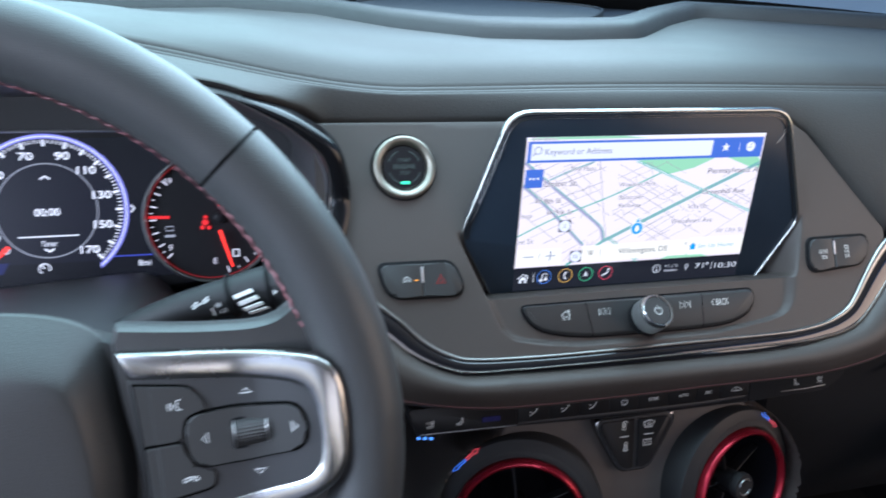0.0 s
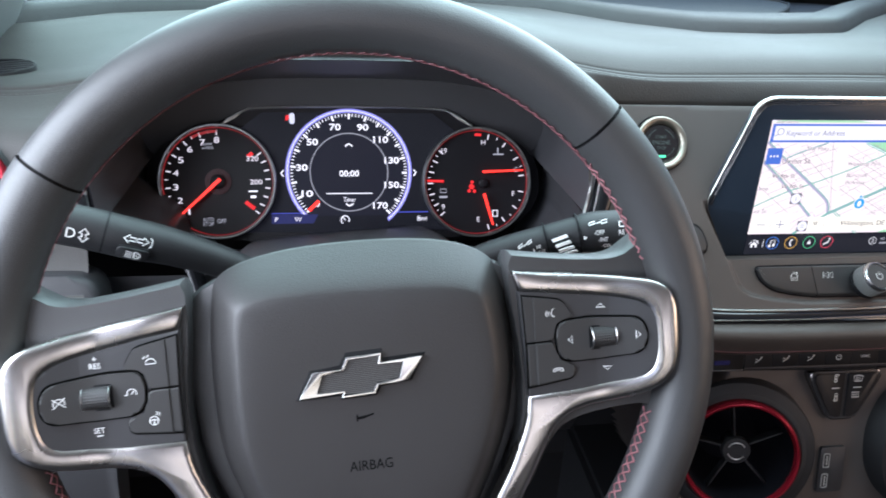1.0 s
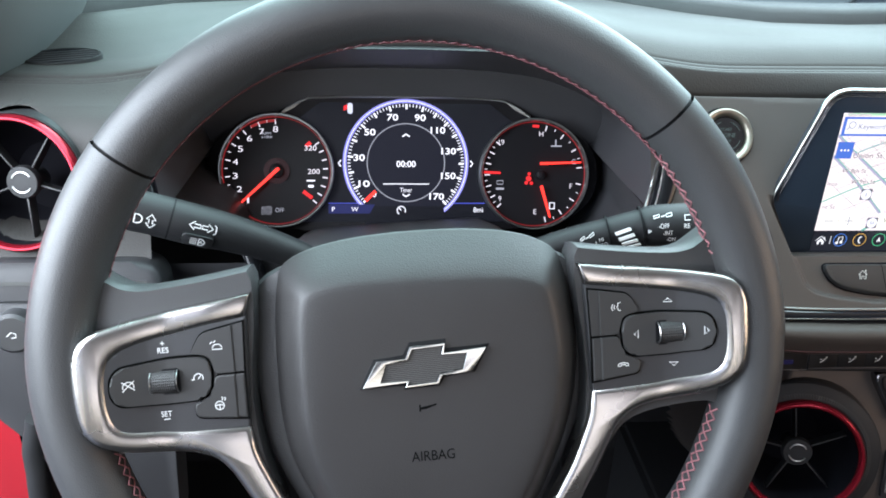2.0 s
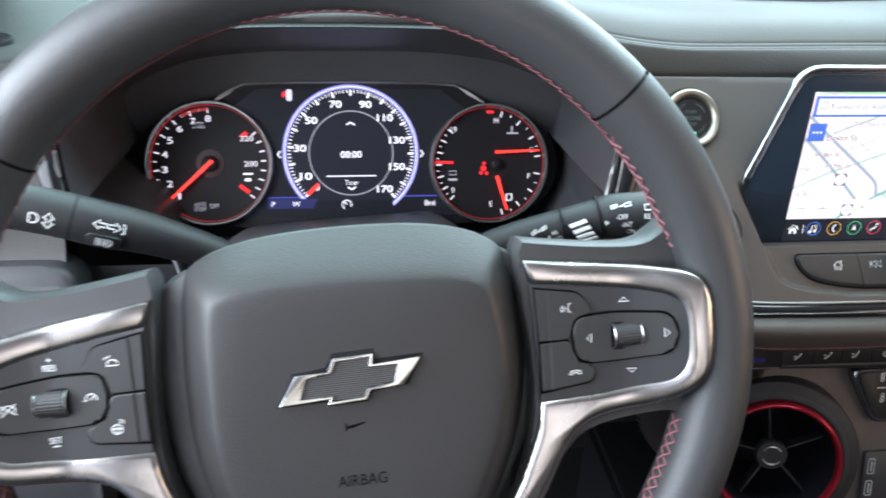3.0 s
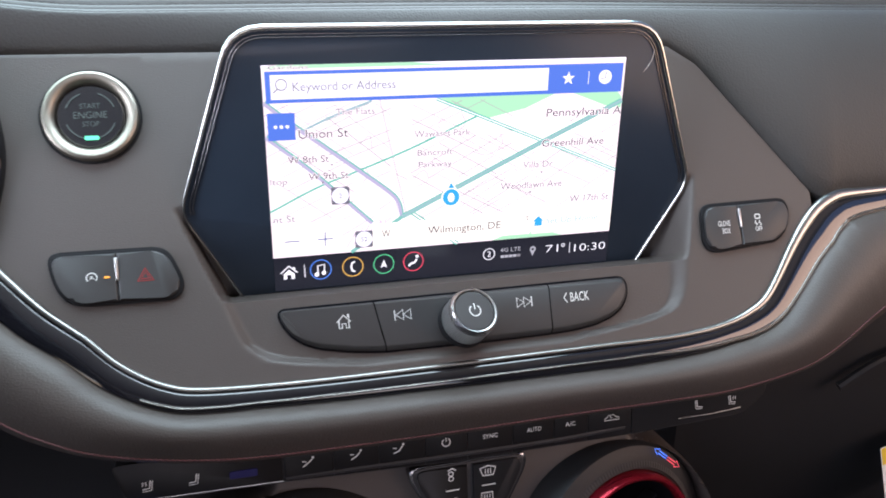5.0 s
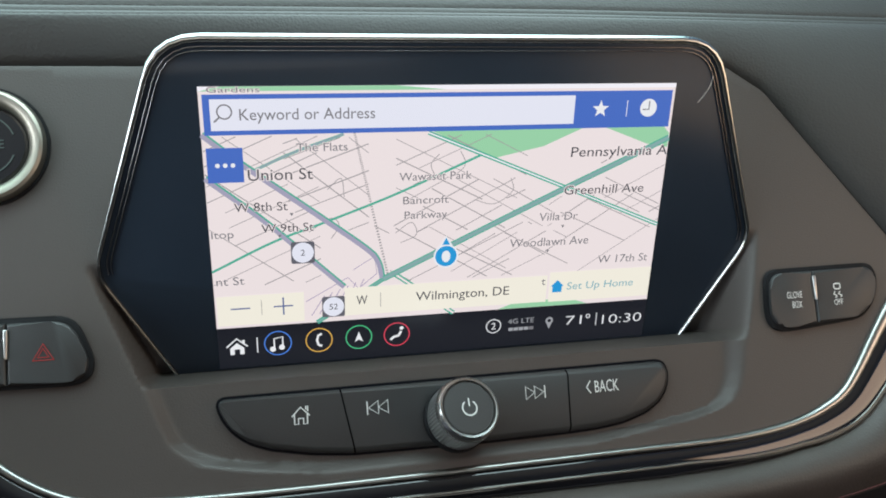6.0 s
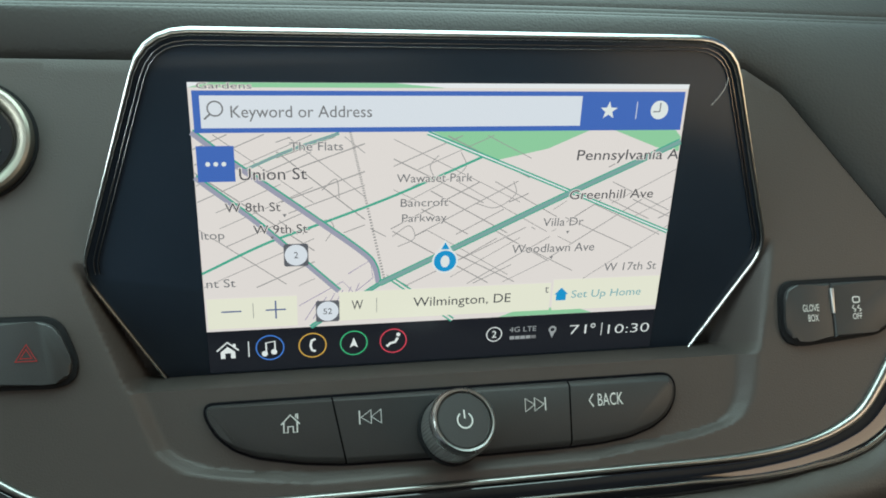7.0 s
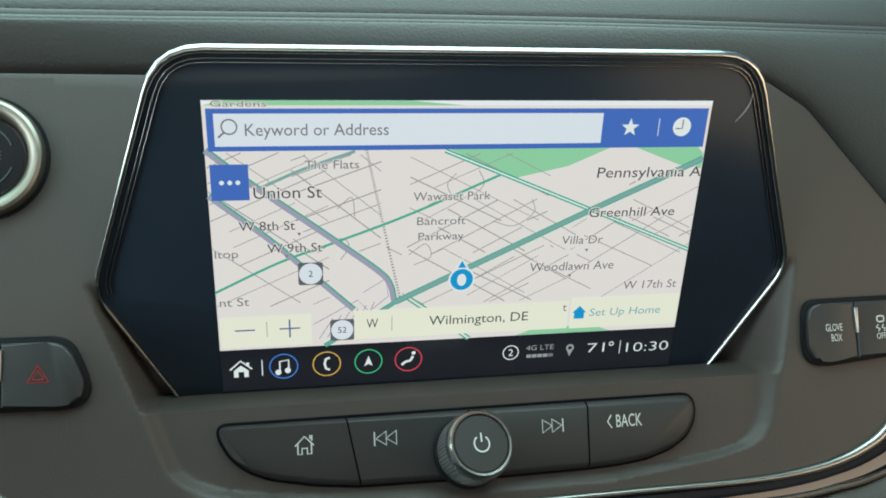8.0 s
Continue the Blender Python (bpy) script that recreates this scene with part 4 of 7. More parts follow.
        part(key, raised(plate(shape, 0.004, 0.0082 if key == "rocker_key" else 0.0070, 0.0009), sign), BUTTON, pod, sharp=15)
        if key != "rocker_key":
            part("key_pad", raised(plate(cut(shape, *sorted((sign * 0.0915, sign * 0.125))), 0.005, 0.0077, 0.0007), sign), BUTTON, pod, sharp=15)
    # Knurled roller between bright ends.
    x, y = (0.1273, 0.0060) if sign > 0 else (-0.1247, 0.0018)
    # Dark plate on top of the rocker, painting the shade of a pocket.
    part("roller_pocket_shade", plate(rrect(x, y, 0.0146, 0.0126, 0.002), 0.006, 0.0087), DEEP, pod)
    rows = []
    for j, xx in enumerate(spaced(-0.0056, 0.0056, 24)):
        rows.append([(x + xx, y + 0.0058 * math.sin(b), 0.0066 + 0.0058 * math.cos(b) + (0.0004 if i % 2 and j % 2 else 0)) for i, b in enumerate(spaced(-1.5, 1.5, 26))])
    roller = part("roller", loft(rows), BUTTON, pod, "ribbed thumb roller", sharp=20)
    for e in (-0.0063, 0.0063):
        part("roller_end", tube([(x + e, y + 0.0058 * math.sin(b), 0.0066 + 0.0062 * math.cos(b)) for b in spaced(-1.2, 1.2, 14)], 0.00032, 6), BEAD, roller)
    return pod


right_pod, left_pod = spoke(1), spoke(-1)


def mark(pts, material, parent, z, width=0.0006, closed=True, name="symbol"):
    return part(name, raised(stroke(mm(pts), width, z, closed)), material, parent)


# Pale print with a faint glow added to its own colour.
PRINT = mat("glowing_key_print", (0.60, 0.61, 0.60), 0.5, stain=0.05, emit=(0.62, 0.64, 0.62), power=0.10)


def symbol(lines, cx, cy, k, parent, z, width=0.00044):
    """A printed key symbol, drawn in millimetres round its middle."""
    for pts, closed in lines:
        part("symbol", raised(stroke(mm([(cx + k * p[0], cy + k * p[1]) for p in pts]), width, z, closed)), PRINT, parent)


def ring_pts(r, a0, a1, stepdeg=20):
    return [(r * math.cos(radians(a)), r * math.sin(radians(a))) for a in range(a0, a1 + 1, stepdeg)]


for pts in ([(124.9, 21.4), (129.3, 21.4), (127.1, 23.2)], [(127.0, -10.2), (131.4, -10.2), (129.2, -12.0)]):
    mark(pts, PRINT, right_pod, 0.0066, 0.0005)
mark([(110.7, 4.0), (110.7, 8.2), (108.7, 6.1)], PRINT, right_pod, 0.0085, 0.0005)
mark([(143.2, 4.6), (143.2, 8.8), (145.2, 6.7)], PRINT, right_pod, 0.0085, 0.0005)
symbol([([(3.2, 3.4), (1.4, 2.6), (1.2, 0.8), (0.4, 0.0), (1.2, -0.6), (1.4, -2.0), (3.2, -2.4)], False), ([(-0.8, 1.4), (-1.5, 0), (-0.8, -1.4)], False), ([(-2.2, 2.2), (-3.2, 0), (-2.2, -2.2)], False)], 99.9, 20.6, 0.74, right_pod, 0.0079)
symbol([([(-5.5, -1.6), (-4.5, 0.8), (0, 1.7), (4.5, 0.8), (5.5, -1.6), (2.8, -1.7), (2, -0.3), (-2, -0.3), (-2.8, -1.7)], True)], 102.6, -9.2, 0.52, right_pod, 0.0079, 0.0005)
writing("RES", -0.1245, 0.0170, 0.0027, PRINT, left_pod, z=0.0073, width=0.0052)
writing("+", -0.1245, 0.0204, 0.0030, PRINT, left_pod, z=0.0073)
writing("SET", -0.1257, -0.0145, 0.0027, PRINT, left_pod, z=0.0073, width=0.0050)
mark([(-127.1, -17.2), (-124.3, -17.2)], PRINT, left_pod, 0.0066, 0.0005, closed=False)
gauge = (ring_pts(3.6, -20, 200), False)
symbol([gauge, ([(-4, -3), (4, 4)], False), ([(-4, 4), (4, -3)], False)], -140.5, 1.9, 0.66, left_pod, 0.0085)
symbol([gauge, ([(-0.4, -0.6), (2, 2)], False), ([(-5.4, -1), (-3.6, -1)], False)], -108.8, 2.2, 0.62, left_pod, 0.0085)
symbol([([(-4.2, -2.4), (4.2, -2.4), (3.6, 0), (1.6, 1.8), (-1.6, 1.8), (-3.6, 0)], True), ([(-5.6, 2.4), (-4, 4.4)], False), ([(-2.6, 3.2), (-1, 5.2)], False)], -98.8, 17.0, 0.58, left_pod, 0.0079)
symbol([(ring_pts(3.4, 0, 340), True), ([(-3, 0), (0, 1), (3, 0)], False), ([(0, 1), (0, -3)], False), ([(2.0, 4.0), (2.8, 5.6), (2.0, 7)], False), ([(4.0, 3.6), (4.8, 5.2), (4.0, 6.6)], False)], -100.0, -12.4, 0.62, left_pod, 0.0079)

# ---- steering column with its two stalks ----
column = thing("steering_column", WHEEL, "black plastic steering column shroud behind the wheel", "steering column")
rows = []
for z, w, h in ((-0.034, 0.060, 0.050), (-0.05, 0.066, 0.058), (-0.11, 0.070, 0.064), (-0.20, 0.075, 0.070), (-0.26, 0.075, 0.070)):
    rows.append([(p[0], p[1] - 0.018, z) for p in rrect(0, 0, 2 * w + 0.03, 2 * h, 0.03, 6)])
part("shroud", loft(rows, closed=True), HARD, column)


def stalk(name, path, radii, label):
    ob = thing(name, Matrix(), label, "stalk", "stalks on the column")
    pts = curve(path, 6)
    part("arm", tube(pts, lambda t: between(t, radii), 24), NEAR_BLACK, ob)
    return ob, pts


wiper_stalk, wiper_path = stalk("wiper_stalk", [(-0.045, 0.405, 1.088), (-0.010, 0.402, 1.104), (0.0214, 0.398, 1.1148), (0.0434, 0.395, 1.1208), (0.0626, 0.392, 1.1235), (0.077, 0.390, 1.1248)],
                                [(0.0, 0.008), (0.40, 0.0098), (0.58, 0.0112), (0.60, 0.0122), (0.66, 0.0130), (0.94, 0.0132), (0.98, 0.0110), (1.0, 0.007)], "black wiper stalk with white printed positions")
lamp_stalk, lamp_path = stalk("turn_signal_stalk", [(-0.150, 0.412, 1.082), (-0.180, 0.408, 1.0985), (-0.2077, 0.404, 1.1115), (-0.232, 0.400, 1.1205), (-0.257, 0.397, 1.1295), (-0.290, 0.393, 1.139)],
                              [(0.0, 0.0085), (0.25, 0.0102), (0.5, 0.0120), (0.62, 0.0124), (0.94, 0.0122), (1.0, 0.0095)], "black turn signal stalk with white printed symbols")


def on_arm(path, x, radius, up):
    """A frame on the skin of a stalk: x along the arm to the right, z out of it; up is the angle round the arm."""
    i = min(range(1, len(path) - 1), key=lambda k: abs(path[k].x - x))
    along = (path[i + 1] - path[i - 1]).normalized()
    along = along if along.x > 0 else -along
    p = path[i] + along * ((x - path[i].x) / along.x)
    ahead = Vector((0, -1, 0))
    ahead = (ahead - along * ahead.dot(along)).normalized()
    out = ahead * math.cos(radians(up)) + ahead.cross(along) * math.sin(radians(up))
    m = Matrix((along, out.cross(along), out)).transposed().to_4x4()
    m.translation = p + out * (radius + 0.0004)
    return m


STALK_PRINT = mat("stalk_print", (0.80, 0.80, 0.78), 0.5, stain=0.05)


def word_on(parent, path, body, x, radius, up, h, width):
    ob = writing(body, 0, 0, h, STALK_PRINT, parent, z=0.0, width=width)
    ob.matrix_local = on_arm(path, x, radius, up)


def marks_on(parent, path, x, radius, up, lines, width=0.0006):
    m = on_arm(path, x, radius, up)
    for pts, closed in lines:
        ob = part("symbol", stroke(mm(pts), width, 0.0, closed), STALK_PRINT, parent)
        ob.matrix_local = m


def band_round(parent, name, path, x, radius, width, material):
    """A thin ring round a stalk."""
    m = on_arm(path, x, 0.0, 0)
    rows = []
    for e, r in ((-0.5, radius - 0.001), (-0.5, radius), (0.5, radius), (0.5, radius - 0.001)):
        rows.append([m @ Vector((e * width, r * math.sin(a), r * math.cos(a) - 0.0004)) for a in spaced(0, 2 * math.pi, 32)[:-1]])
    part(name, loft(rows, closed=True), material, parent)


word_on(wiper_stalk, wiper_path, "-OFF", 0.0519, 0.0131, 24, 0.0029, 0.0062)
word_on(wiper_stalk, wiper_path, "-INT", 0.0543, 0.0131, 5, 0.0029, 0.0058)
word_on(wiper_stalk, wiper_path, "-ON", 0.0562, 0.0131, -14, 0.0029, 0.0052)
word_on(wiper_stalk, wiper_path, "RE", 0.0650, 0.0131, 22, 0.0029, 0.0034)
word_on(wiper_stalk, wiper_path, "HI", 0.0160, 0.0110, 14, 0.0024, 0.0026)
word_on(wiper_stalk, wiper_path, "LO", 0.0176, 0.0110, -4, 0.0024, 0.0034)
marks_on(wiper_stalk, wiper_path, 0.0518, 0.0131, 50, [([(-5.5, -1.2), (-2, -0.2), (-2, 1.4), (-5.5, 0.4)], True), ([(-1, -0.2), (1.6, 0.6)], False), ([(2, -0.6), (5.4, 0.2), (5.4, 2.2), (2, 1.4)], True)])
marks_on(wiper_stalk, wiper_path, 0.0655, 0.0131, 44, [([(1.6, 1.6), (-1.6, 1.6), (-1.6, -1.6), (1.6, -1.6)], False)])
marks_on(wiper_stalk, wiper_path, 0.0438, 0.0131, 14, [([(-0.8, 0.9), (0.7, 0.0), (-0.8, -0.9)], True)], 0.0011)
marks_on(wiper_stalk, wiper_path, 0.0085, 0.0105, 26, [([(-4.5, -1), (-1.5, 0.6), (-1.5, 2), (-4.5, 0.4)], True), ([(-1, 0), (1.2, 1.2)], False), ([(1.4, 0.2), (4.4, 1.6), (4.4, 3), (1.4, 1.6)], True)])
marks_on(wiper_stalk, wiper_path, 0.0128, 0.0108, 0, [([(0, 2.2), (0, -2.6)], False)], 0.0007)
band_round(wiper_stalk, "collar_gap", wiper_path, 0.0405, 0.01315, 0.0012, DEEP)
band_round(wiper_stalk, "collar_gap", wiper_path, 0.0212, 0.0115, 0.0012, DEEP)
for up in (26, 8, -10, -28):
    ob = part("printed_band", plate(mm([(-5.2, 0.2), (4.4, 1.6), (5.2, -0.4), (-4.6, -1.9)]), -0.0006, 0.0), STALK_PRINT, wiper_stalk, "white printed band")
    ob.matrix_local = on_arm(wiper_path, 0.0290 + 0.0014 * (26 - up) / 18, 0.0126, up)
marks_on(lamp_stalk, lamp_path, -0.2570, 0.0123, 8, [([(-3.8 + 2.6 * math.cos(radians(a)), 2.6 * math.sin(radians(a))) for a in range(90, -91, -20)] + [(-5.4, -2.6), (-5.4, 2.6)], True),
                                                      ([(1.0, 0.8), (3.6, 4.0), (6.2, 0.8), (4.6, 0.8), (4.6, -1.4), (6.2, -1.4), (3.6, -4.2), (1.0, -1.4), (2.6, -1.4), (2.6, 0.8)], True)])
marks_on(lamp_stalk, lamp_path, -0.2275, 0.0122, 26, [([(-7.6, 0), (-4.6, 2.4), (-4.6, 1.0), (-1.2, 1.0), (-1.2, -1.0), (-4.6, -1.0), (-4.6, -2.4)], True),
                                                      ([(6.0, 0), (3.0, 2.4), (3.0, 1.0), (-0.2, 1.0), (-0.2, -1.0), (3.0, -1.0), (3.0, -2.4)], True), ([(6.6, 2.6), (7.8, 1.6), (7.8, -2.2), (6.6, -3.0)], False)])
band_round(lamp_stalk, "collar_gap", lamp_path, -0.2440, 0.01240, 0.0010, DEEP)
lamp_key = part("lamp_key", plate(rrect(0, 0, 0.0180, 0.0088, 0.0028), -0.004, 0.0014, 0.0007), NEAR_BLACK, lamp_stalk)
lamp_key.matrix_local = on_arm(lamp_path, -0.2285, 0.0114, -16)
part("key_gap", plate(rrect(0, 0, 0.0190, 0.0098, 0.0032), -0.004, 0.0003), DEEP, lamp_key)
part("lamp_symbol", stroke(mm([(0.8, -2.6)] + [(1.2 + 3.0 * math.cos(radians(a)), 2.6 * math.sin(radians(a))) for a in range(-80, 81, 20)] + [(0.8, 2.6)]), 0.0006, 0.0017, True), STALK_PRINT, lamp_key)
writing("A", 0.0021, 0.0, 0.0024, STALK_PRINT, lamp_key, z=0.0017)
for k in (-2.1, -0.7, 0.7, 2.1):
    part("lamp_symbol", stroke(mm([(-4.2, k), (-0.2, k)]), 0.0005, 0.0017), STALK_PRINT, lamp_key)

# ---- instrument cluster under its hood ----
cluster = thing("instrument_cluster", CLUSTER, "lit instrument cluster with two red-needled dials round a digital speedometer", "instrument cluster")
DIAL = mat("dial_black", (0.009, 0.008, 0.010), 0.55, stain=0.1, spec=0.25)
LCD = lit("lcd_black", (0.020, 0.022, 0.040), 0.12)
WHITE = lit("dial_white", (0.95, 0.96, 1.0), 1.0)
PRINT_WHITE = lit("dial_print", (0.90, 0.86, 0.90), 0.78)
DIM = lit("dial_grey", (0.6, 0.62, 0.68), 0.5)
NEEDLE = lit("needle_red", (1.0, 0.035, 0.02), 1.7)
REDZONE = lit("zone_red", (1.0, 0.03, 0.03), 0.8)
RED_GLOW = lit("red_edge_light", (1.0, 0.06, 0.06), 0.21)
VIOLET = lit("violet_ring", (0.30, 0.30, 0.90), 0.9)
BLUE = lit("blue_bar", (0.10, 0.13, 0.75), 0.7)

# Hood: tunnel from the gloss rim back to the dials.
hood = thing("instrument_hood", Matrix(), "dark instrument hood with a gloss black rim and a bright edge", "dashboard")


def hood_loop(table, dy=0.0, grow=0.0):
    """The hood's outline as a closed loop; its lower flanks lean with the fascia beside them."""
    half = curve(table, 6)
    out = []
    for sx, pts in ((1, half), (-1, half[::-1])):
        for p in pts[:-1] if sx > 0 else pts[:-1]:
            y = min(0.482, 0.4545 + 0.577 * (p.y - 1.084))
            out.append((-0.097 + sx * p.x * (1 + grow) * (1 - 0.22 * step(1.105, 1.065, p.y) * (sx < 0)), y + dy + (0.05 * step(1.105, 1.065, p.y) if sx < 0 else 0.0), p.y + 0.08 * grow * (1 if p.y > 1.12 else 0)))
    return out


def deeper(loop, k, y, kz):
    return [(-0.097 + (p[0] + 0.097) * (k if p[2] > 1.10 else min(1.12, 0.172 / max(0.02, abs(p[0] + 0.097)))), y, 1.10 + (p[2] - 1.10) * (kz if p[2] > 1.10 else 1.1)) for p in loop]


inner_loop, outer_loop = hood_loop(HOOD_INNER), hood_loop(HOOD_OUTER)
tunnel_rows = [[(p[0], p[1] + 0.003, p[2]) for p in inner_loop], deeper(inner_loop, 0.985, 0.502, 0.97), deeper(inner_loop, 0.965, 0.545, 0.78), deeper(inner_loop, 0.94, 0.60, 0.60), deeper(inner_loop, 0.55, 0.603, 0.3)]
part("tunnel", loft(tunnel_rows, closed=True), mat("hood_lining", (0.050, 0.049, 0.053), 0.38, grain=0.3, grain_scale=1500), hood, sharp=50)
rim_rows = []
for k, dy in ((1.0, 0.016), (1.0, 0.003), (0.93, -0.001), (0.75, -0.0032), (0.5, -0.0040), (0.25, -0.0034), (0.08, -0.001), (0.0, 0.003), (-0.02, 0.012)):
    rim_rows.append([(b[0] + (a[0] - b[0]) * k, b[1] + (a[1] - b[1]) * k + dy, b[2] + (a[2] - b[2]) * k) for a, b in zip(outer_loop, inner_loop)])
half = len(outer_loop) // 2
rim_rows = [row[half:] + row[:half] for row in rim_rows]
top = [i for i, p in enumerate(rim_rows[0]) if p[2] > 1.195]
part("brow", loft([row[top[0]:top[-1] + 1] for row in rim_rows]), NEAR_BLACK, hood, "dull black brow")
part("gloss_rim", loft([row[:top[0] + 1] for row in rim_rows]), RIM_GLOSS, hood, "gloss black hood rim")
part("gloss_rim", loft([row[top[-1]:] + row[:1] for row in rim_rows]), RIM_GLOSS, hood, "gloss black hood rim")
edge_row = [(b[0] + (a[0] - b[0]) * 0.1, b[1] + (a[1] - b[1]) * 0.1 - 0.0018, b[2] + (a[2] - b[2]) * 0.1) for a, b in zip(outer_loop, inner_loop)]
for side in (-1, 1):  # it fades out under the brow
    part("bright_edge", tube([p for p in (edge_row if side > 0 else edge_row[::-1]) if side * (p[0] + 0.097) > 0.105 and p[2] > (1.10 if side > 0 else 1.132)], lambda t: 0.0005 * step(0.0, 0.12, t), 6, up=(0, 1, 0)), BEAD, hood, "thin bright edge")
for path in ([(0.076, 0.475, 1.133), (0.0735, 0.474, 1.1135), (0.0655, 0.461, 1.0935)], [(-0.2744, 0.4735, 1.134), (-0.2738, 0.4730, 1.114), (-0.2690, 0.4700, 1.099)]):
    part("side_accent", tube(curve(path, 6), 0.0012, 8), BEAD, hood, "slim chrome accent")

# Carrier plate with its bright top line.
carrier = chaikin(mm([(-165, -30), (-160, 20), (-112, 37), (-98, 45), (-72, 52.5), (0, 54), (72, 52.5), (95, 47), (112, 36), (160, 20), (165, -30), (120, -58), (-120, -58)]), 2)
part("carrier", plate(carrier, -0.012, -0.004, 0.001), DIAL, cluster)
part("top_line", tube([(p.x, p.y, -0.002) for p in curve(mm([(-98, 43), (-84, 50), (-70, 52.6), (0, 54), (70, 52.6), (86, 49.5), (104, 39)]), 8)], 0.0008, 6), BEAD, cluster, "bright top line")
for sx in (-1, 1):
    part("corner_accent", plate(mm([(sx * 106, 36.5), (sx * 98, 43.5), (sx * 84, 50), (sx * 91, 44.5)][::-sx]), -0.004, -0.0022, 0.0004), mat("pale_satin", (0.55, 0.53, 0.49), 0.5, metal=0.6, stain=0.06) if sx < 0 else bpy.data.materials["pale_satin"], cluster, "satin silver corner accent")
lcd = part("lcd_panel", plate(mm([(-95, -49), (-95, 30), (-70, 49), (70, 49), (95, 30), (95, -49)]), -0.006, -0.0032), LCD, cluster)


def arc(cx, cy, r, a0, a1, n=40):
    return [(cx + r * math.cos(radians(a0 + (a1 - a0) * k / n)), cy + r * math.sin(radians(a0 + (a1 - a0) * k / n))) for k in range(n + 1)]


def ticks(cx, cy, r0, r1, angles, width, material, parent, z):
    for a in angles:
        c, s = math.cos(radians(a)), math.sin(radians(a))
        part("scale_mark", stroke([(cx + r0 * c, cy + r0 * s), (cx + r1 * c, cy + r1 * s)], width, z), material, parent)


def bar(x, y, w, h, material, parent, z):
    return part("unreadable_print", plate(rrect(x, y, w, h, min(w, h) * 0.3, 2), z - 0.0001, z), material, parent)


# Digital speedometer.
part("ring_glow", frame_ring([Vector(p) for p in arc(0, 0, 0.0522, 0, 360, 96)[:-1]], [Vector(p) for p in arc(0, 0, 0.0490, 0, 360, 96)[:-1]], -0.0034, -0.0024), VIOLET, lcd, "violet-blue lit ring")
part("ring_line", frame_ring([Vector(p) for p in arc(0, 0, 0.0508, 0, 360, 96)[:-1]], [Vector(p) for p in arc(0, 0, 0.0503, 0, 360, 96)[:-1]], -0.0030, -0.0021), WHITE, lcd)
part("ring_mask", flat(mm([(-36, -60), (36, -60), (31, -36), (-31, -36)]), -0.0019), LCD, lcd)
part("ring_face", flat([Vector(p) for p in arc(0, 0, 0.0492, 0, 360, 80)[:-1]], -0.0024), lit("speedometer_face", (0.012, 0.013, 0.025), 0.5), lcd)
part("inner_ring", frame_ring([Vector(p) for p in arc(0, 0, 0.0325, 0, 360, 80)[:-1]], [Vector(p) for p in arc(0, 0, 0.0317, 0, 360, 80)[:-1]], -0.0024, -0.0018), DIM, lcd)
def speed_angle(v):
    return between(v, [(0, 223), (10, 206.6), (30, 174), (50, 140), (70, 106.6), (90, 72.5), (110, 43.8), (130, 14.5), (150, -16), (170, -45.8)])


ticks(0, 0, 0.0438, 0.0482, [speed_angle(v) for v in range(0, 171, 10)], 0.0017, WHITE, lcd, -0.0016)
ticks(0, 0, 0.0458, 0.0482, [speed_angle(v) for v in range(0, 171, 2) if v % 10], 0.0007, WHITE, lcd, -0.0016)
for v in range(10, 171, 20):
    a = radians(speed_angle(v))
    writing(str(v), 0.0388 * math.cos(a) - 0.0022 * math.cos(a) * (v > 100), 0.0388 * math.sin(a), 0.0052, WHITE, lcd, z=-0.0014, width=0.0092 if v < 100 else 0.0122, bold=0.018)
writing("0", 0.0372 * math.cos(radians(225)), 0.0365 * math.sin(radians(225)), 0.0052, WHITE, lcd, z=-0.0014)
part("speed_needle", stroke([(0.0345 * math.cos(radians(223)), 0.0345 * math.sin(radians(223))), (0.0462 * math.cos(radians(223)), 0.0462 * math.sin(radians(223)))], 0.0026, -0.0010), NEEDLE, lcd)
writing("00:00", 0, -0.001, 0.0050, WHITE, lcd, z=-0.0014, width=0.0160, bold=0.018)
writing("Timer", 0, -0.0225, 0.0038, WHITE, lcd, z=-0.0014, width=0.0100)
part("timer_line", stroke(mm([(-19, -17.5), (19, -17.5)]), 0.0008, -0.0014), WHITE, lcd)
for y, d in ((23.5, -1), (-28, 1)):
    part("chevron", stroke(mm([(-3, y + 2 * d), (0, y), (3, y + 2 * d)]), 0.0012, -0.0014), WHITE, lcd)
for sx in (-1, 1):
    part("chevron", stroke(mm([(sx * 53.6, 2), (sx * 55.6, -0.6), (sx * 53.6, -3.2)]), 0.0011, -0.0014), WHITE, lcd)
part("gear_bar", flat(mm([(-64, -42), (-30, -42), (-26, -34.5), (-64, -34.5)]), -0.0018), lit("gear_blue", (0.05, 0.06, 0.28), 0.3), lcd)
part("blue_line", stroke(mm([(-64, -33.5), (-40, -33.5)]), 0.0006, -0.0015), BLUE, lcd)
part("blue_line", stroke(mm([(40, -33.5), (66, -33.5)]), 0.0007, -0.0015), BLUE, lcd)
writing("P", -0.0600, -0.0385, 0.0038, WHITE, lcd, z=-0.0014)
writing("W", -0.0425, -0.0385, 0.0038, WHITE, lcd, z=-0.0014)
writing("8mi", 0.0605, -0.0390, 0.0042, WHITE, lcd, z=-0.0014, width=0.0080)
part("cruise_symbol", stroke([(p[0], p[1]) for p in arc(-0.004, -0.0395, 0.0034, -30, 240, 16)], 0.0008, -0.0014), WHITE, lcd)
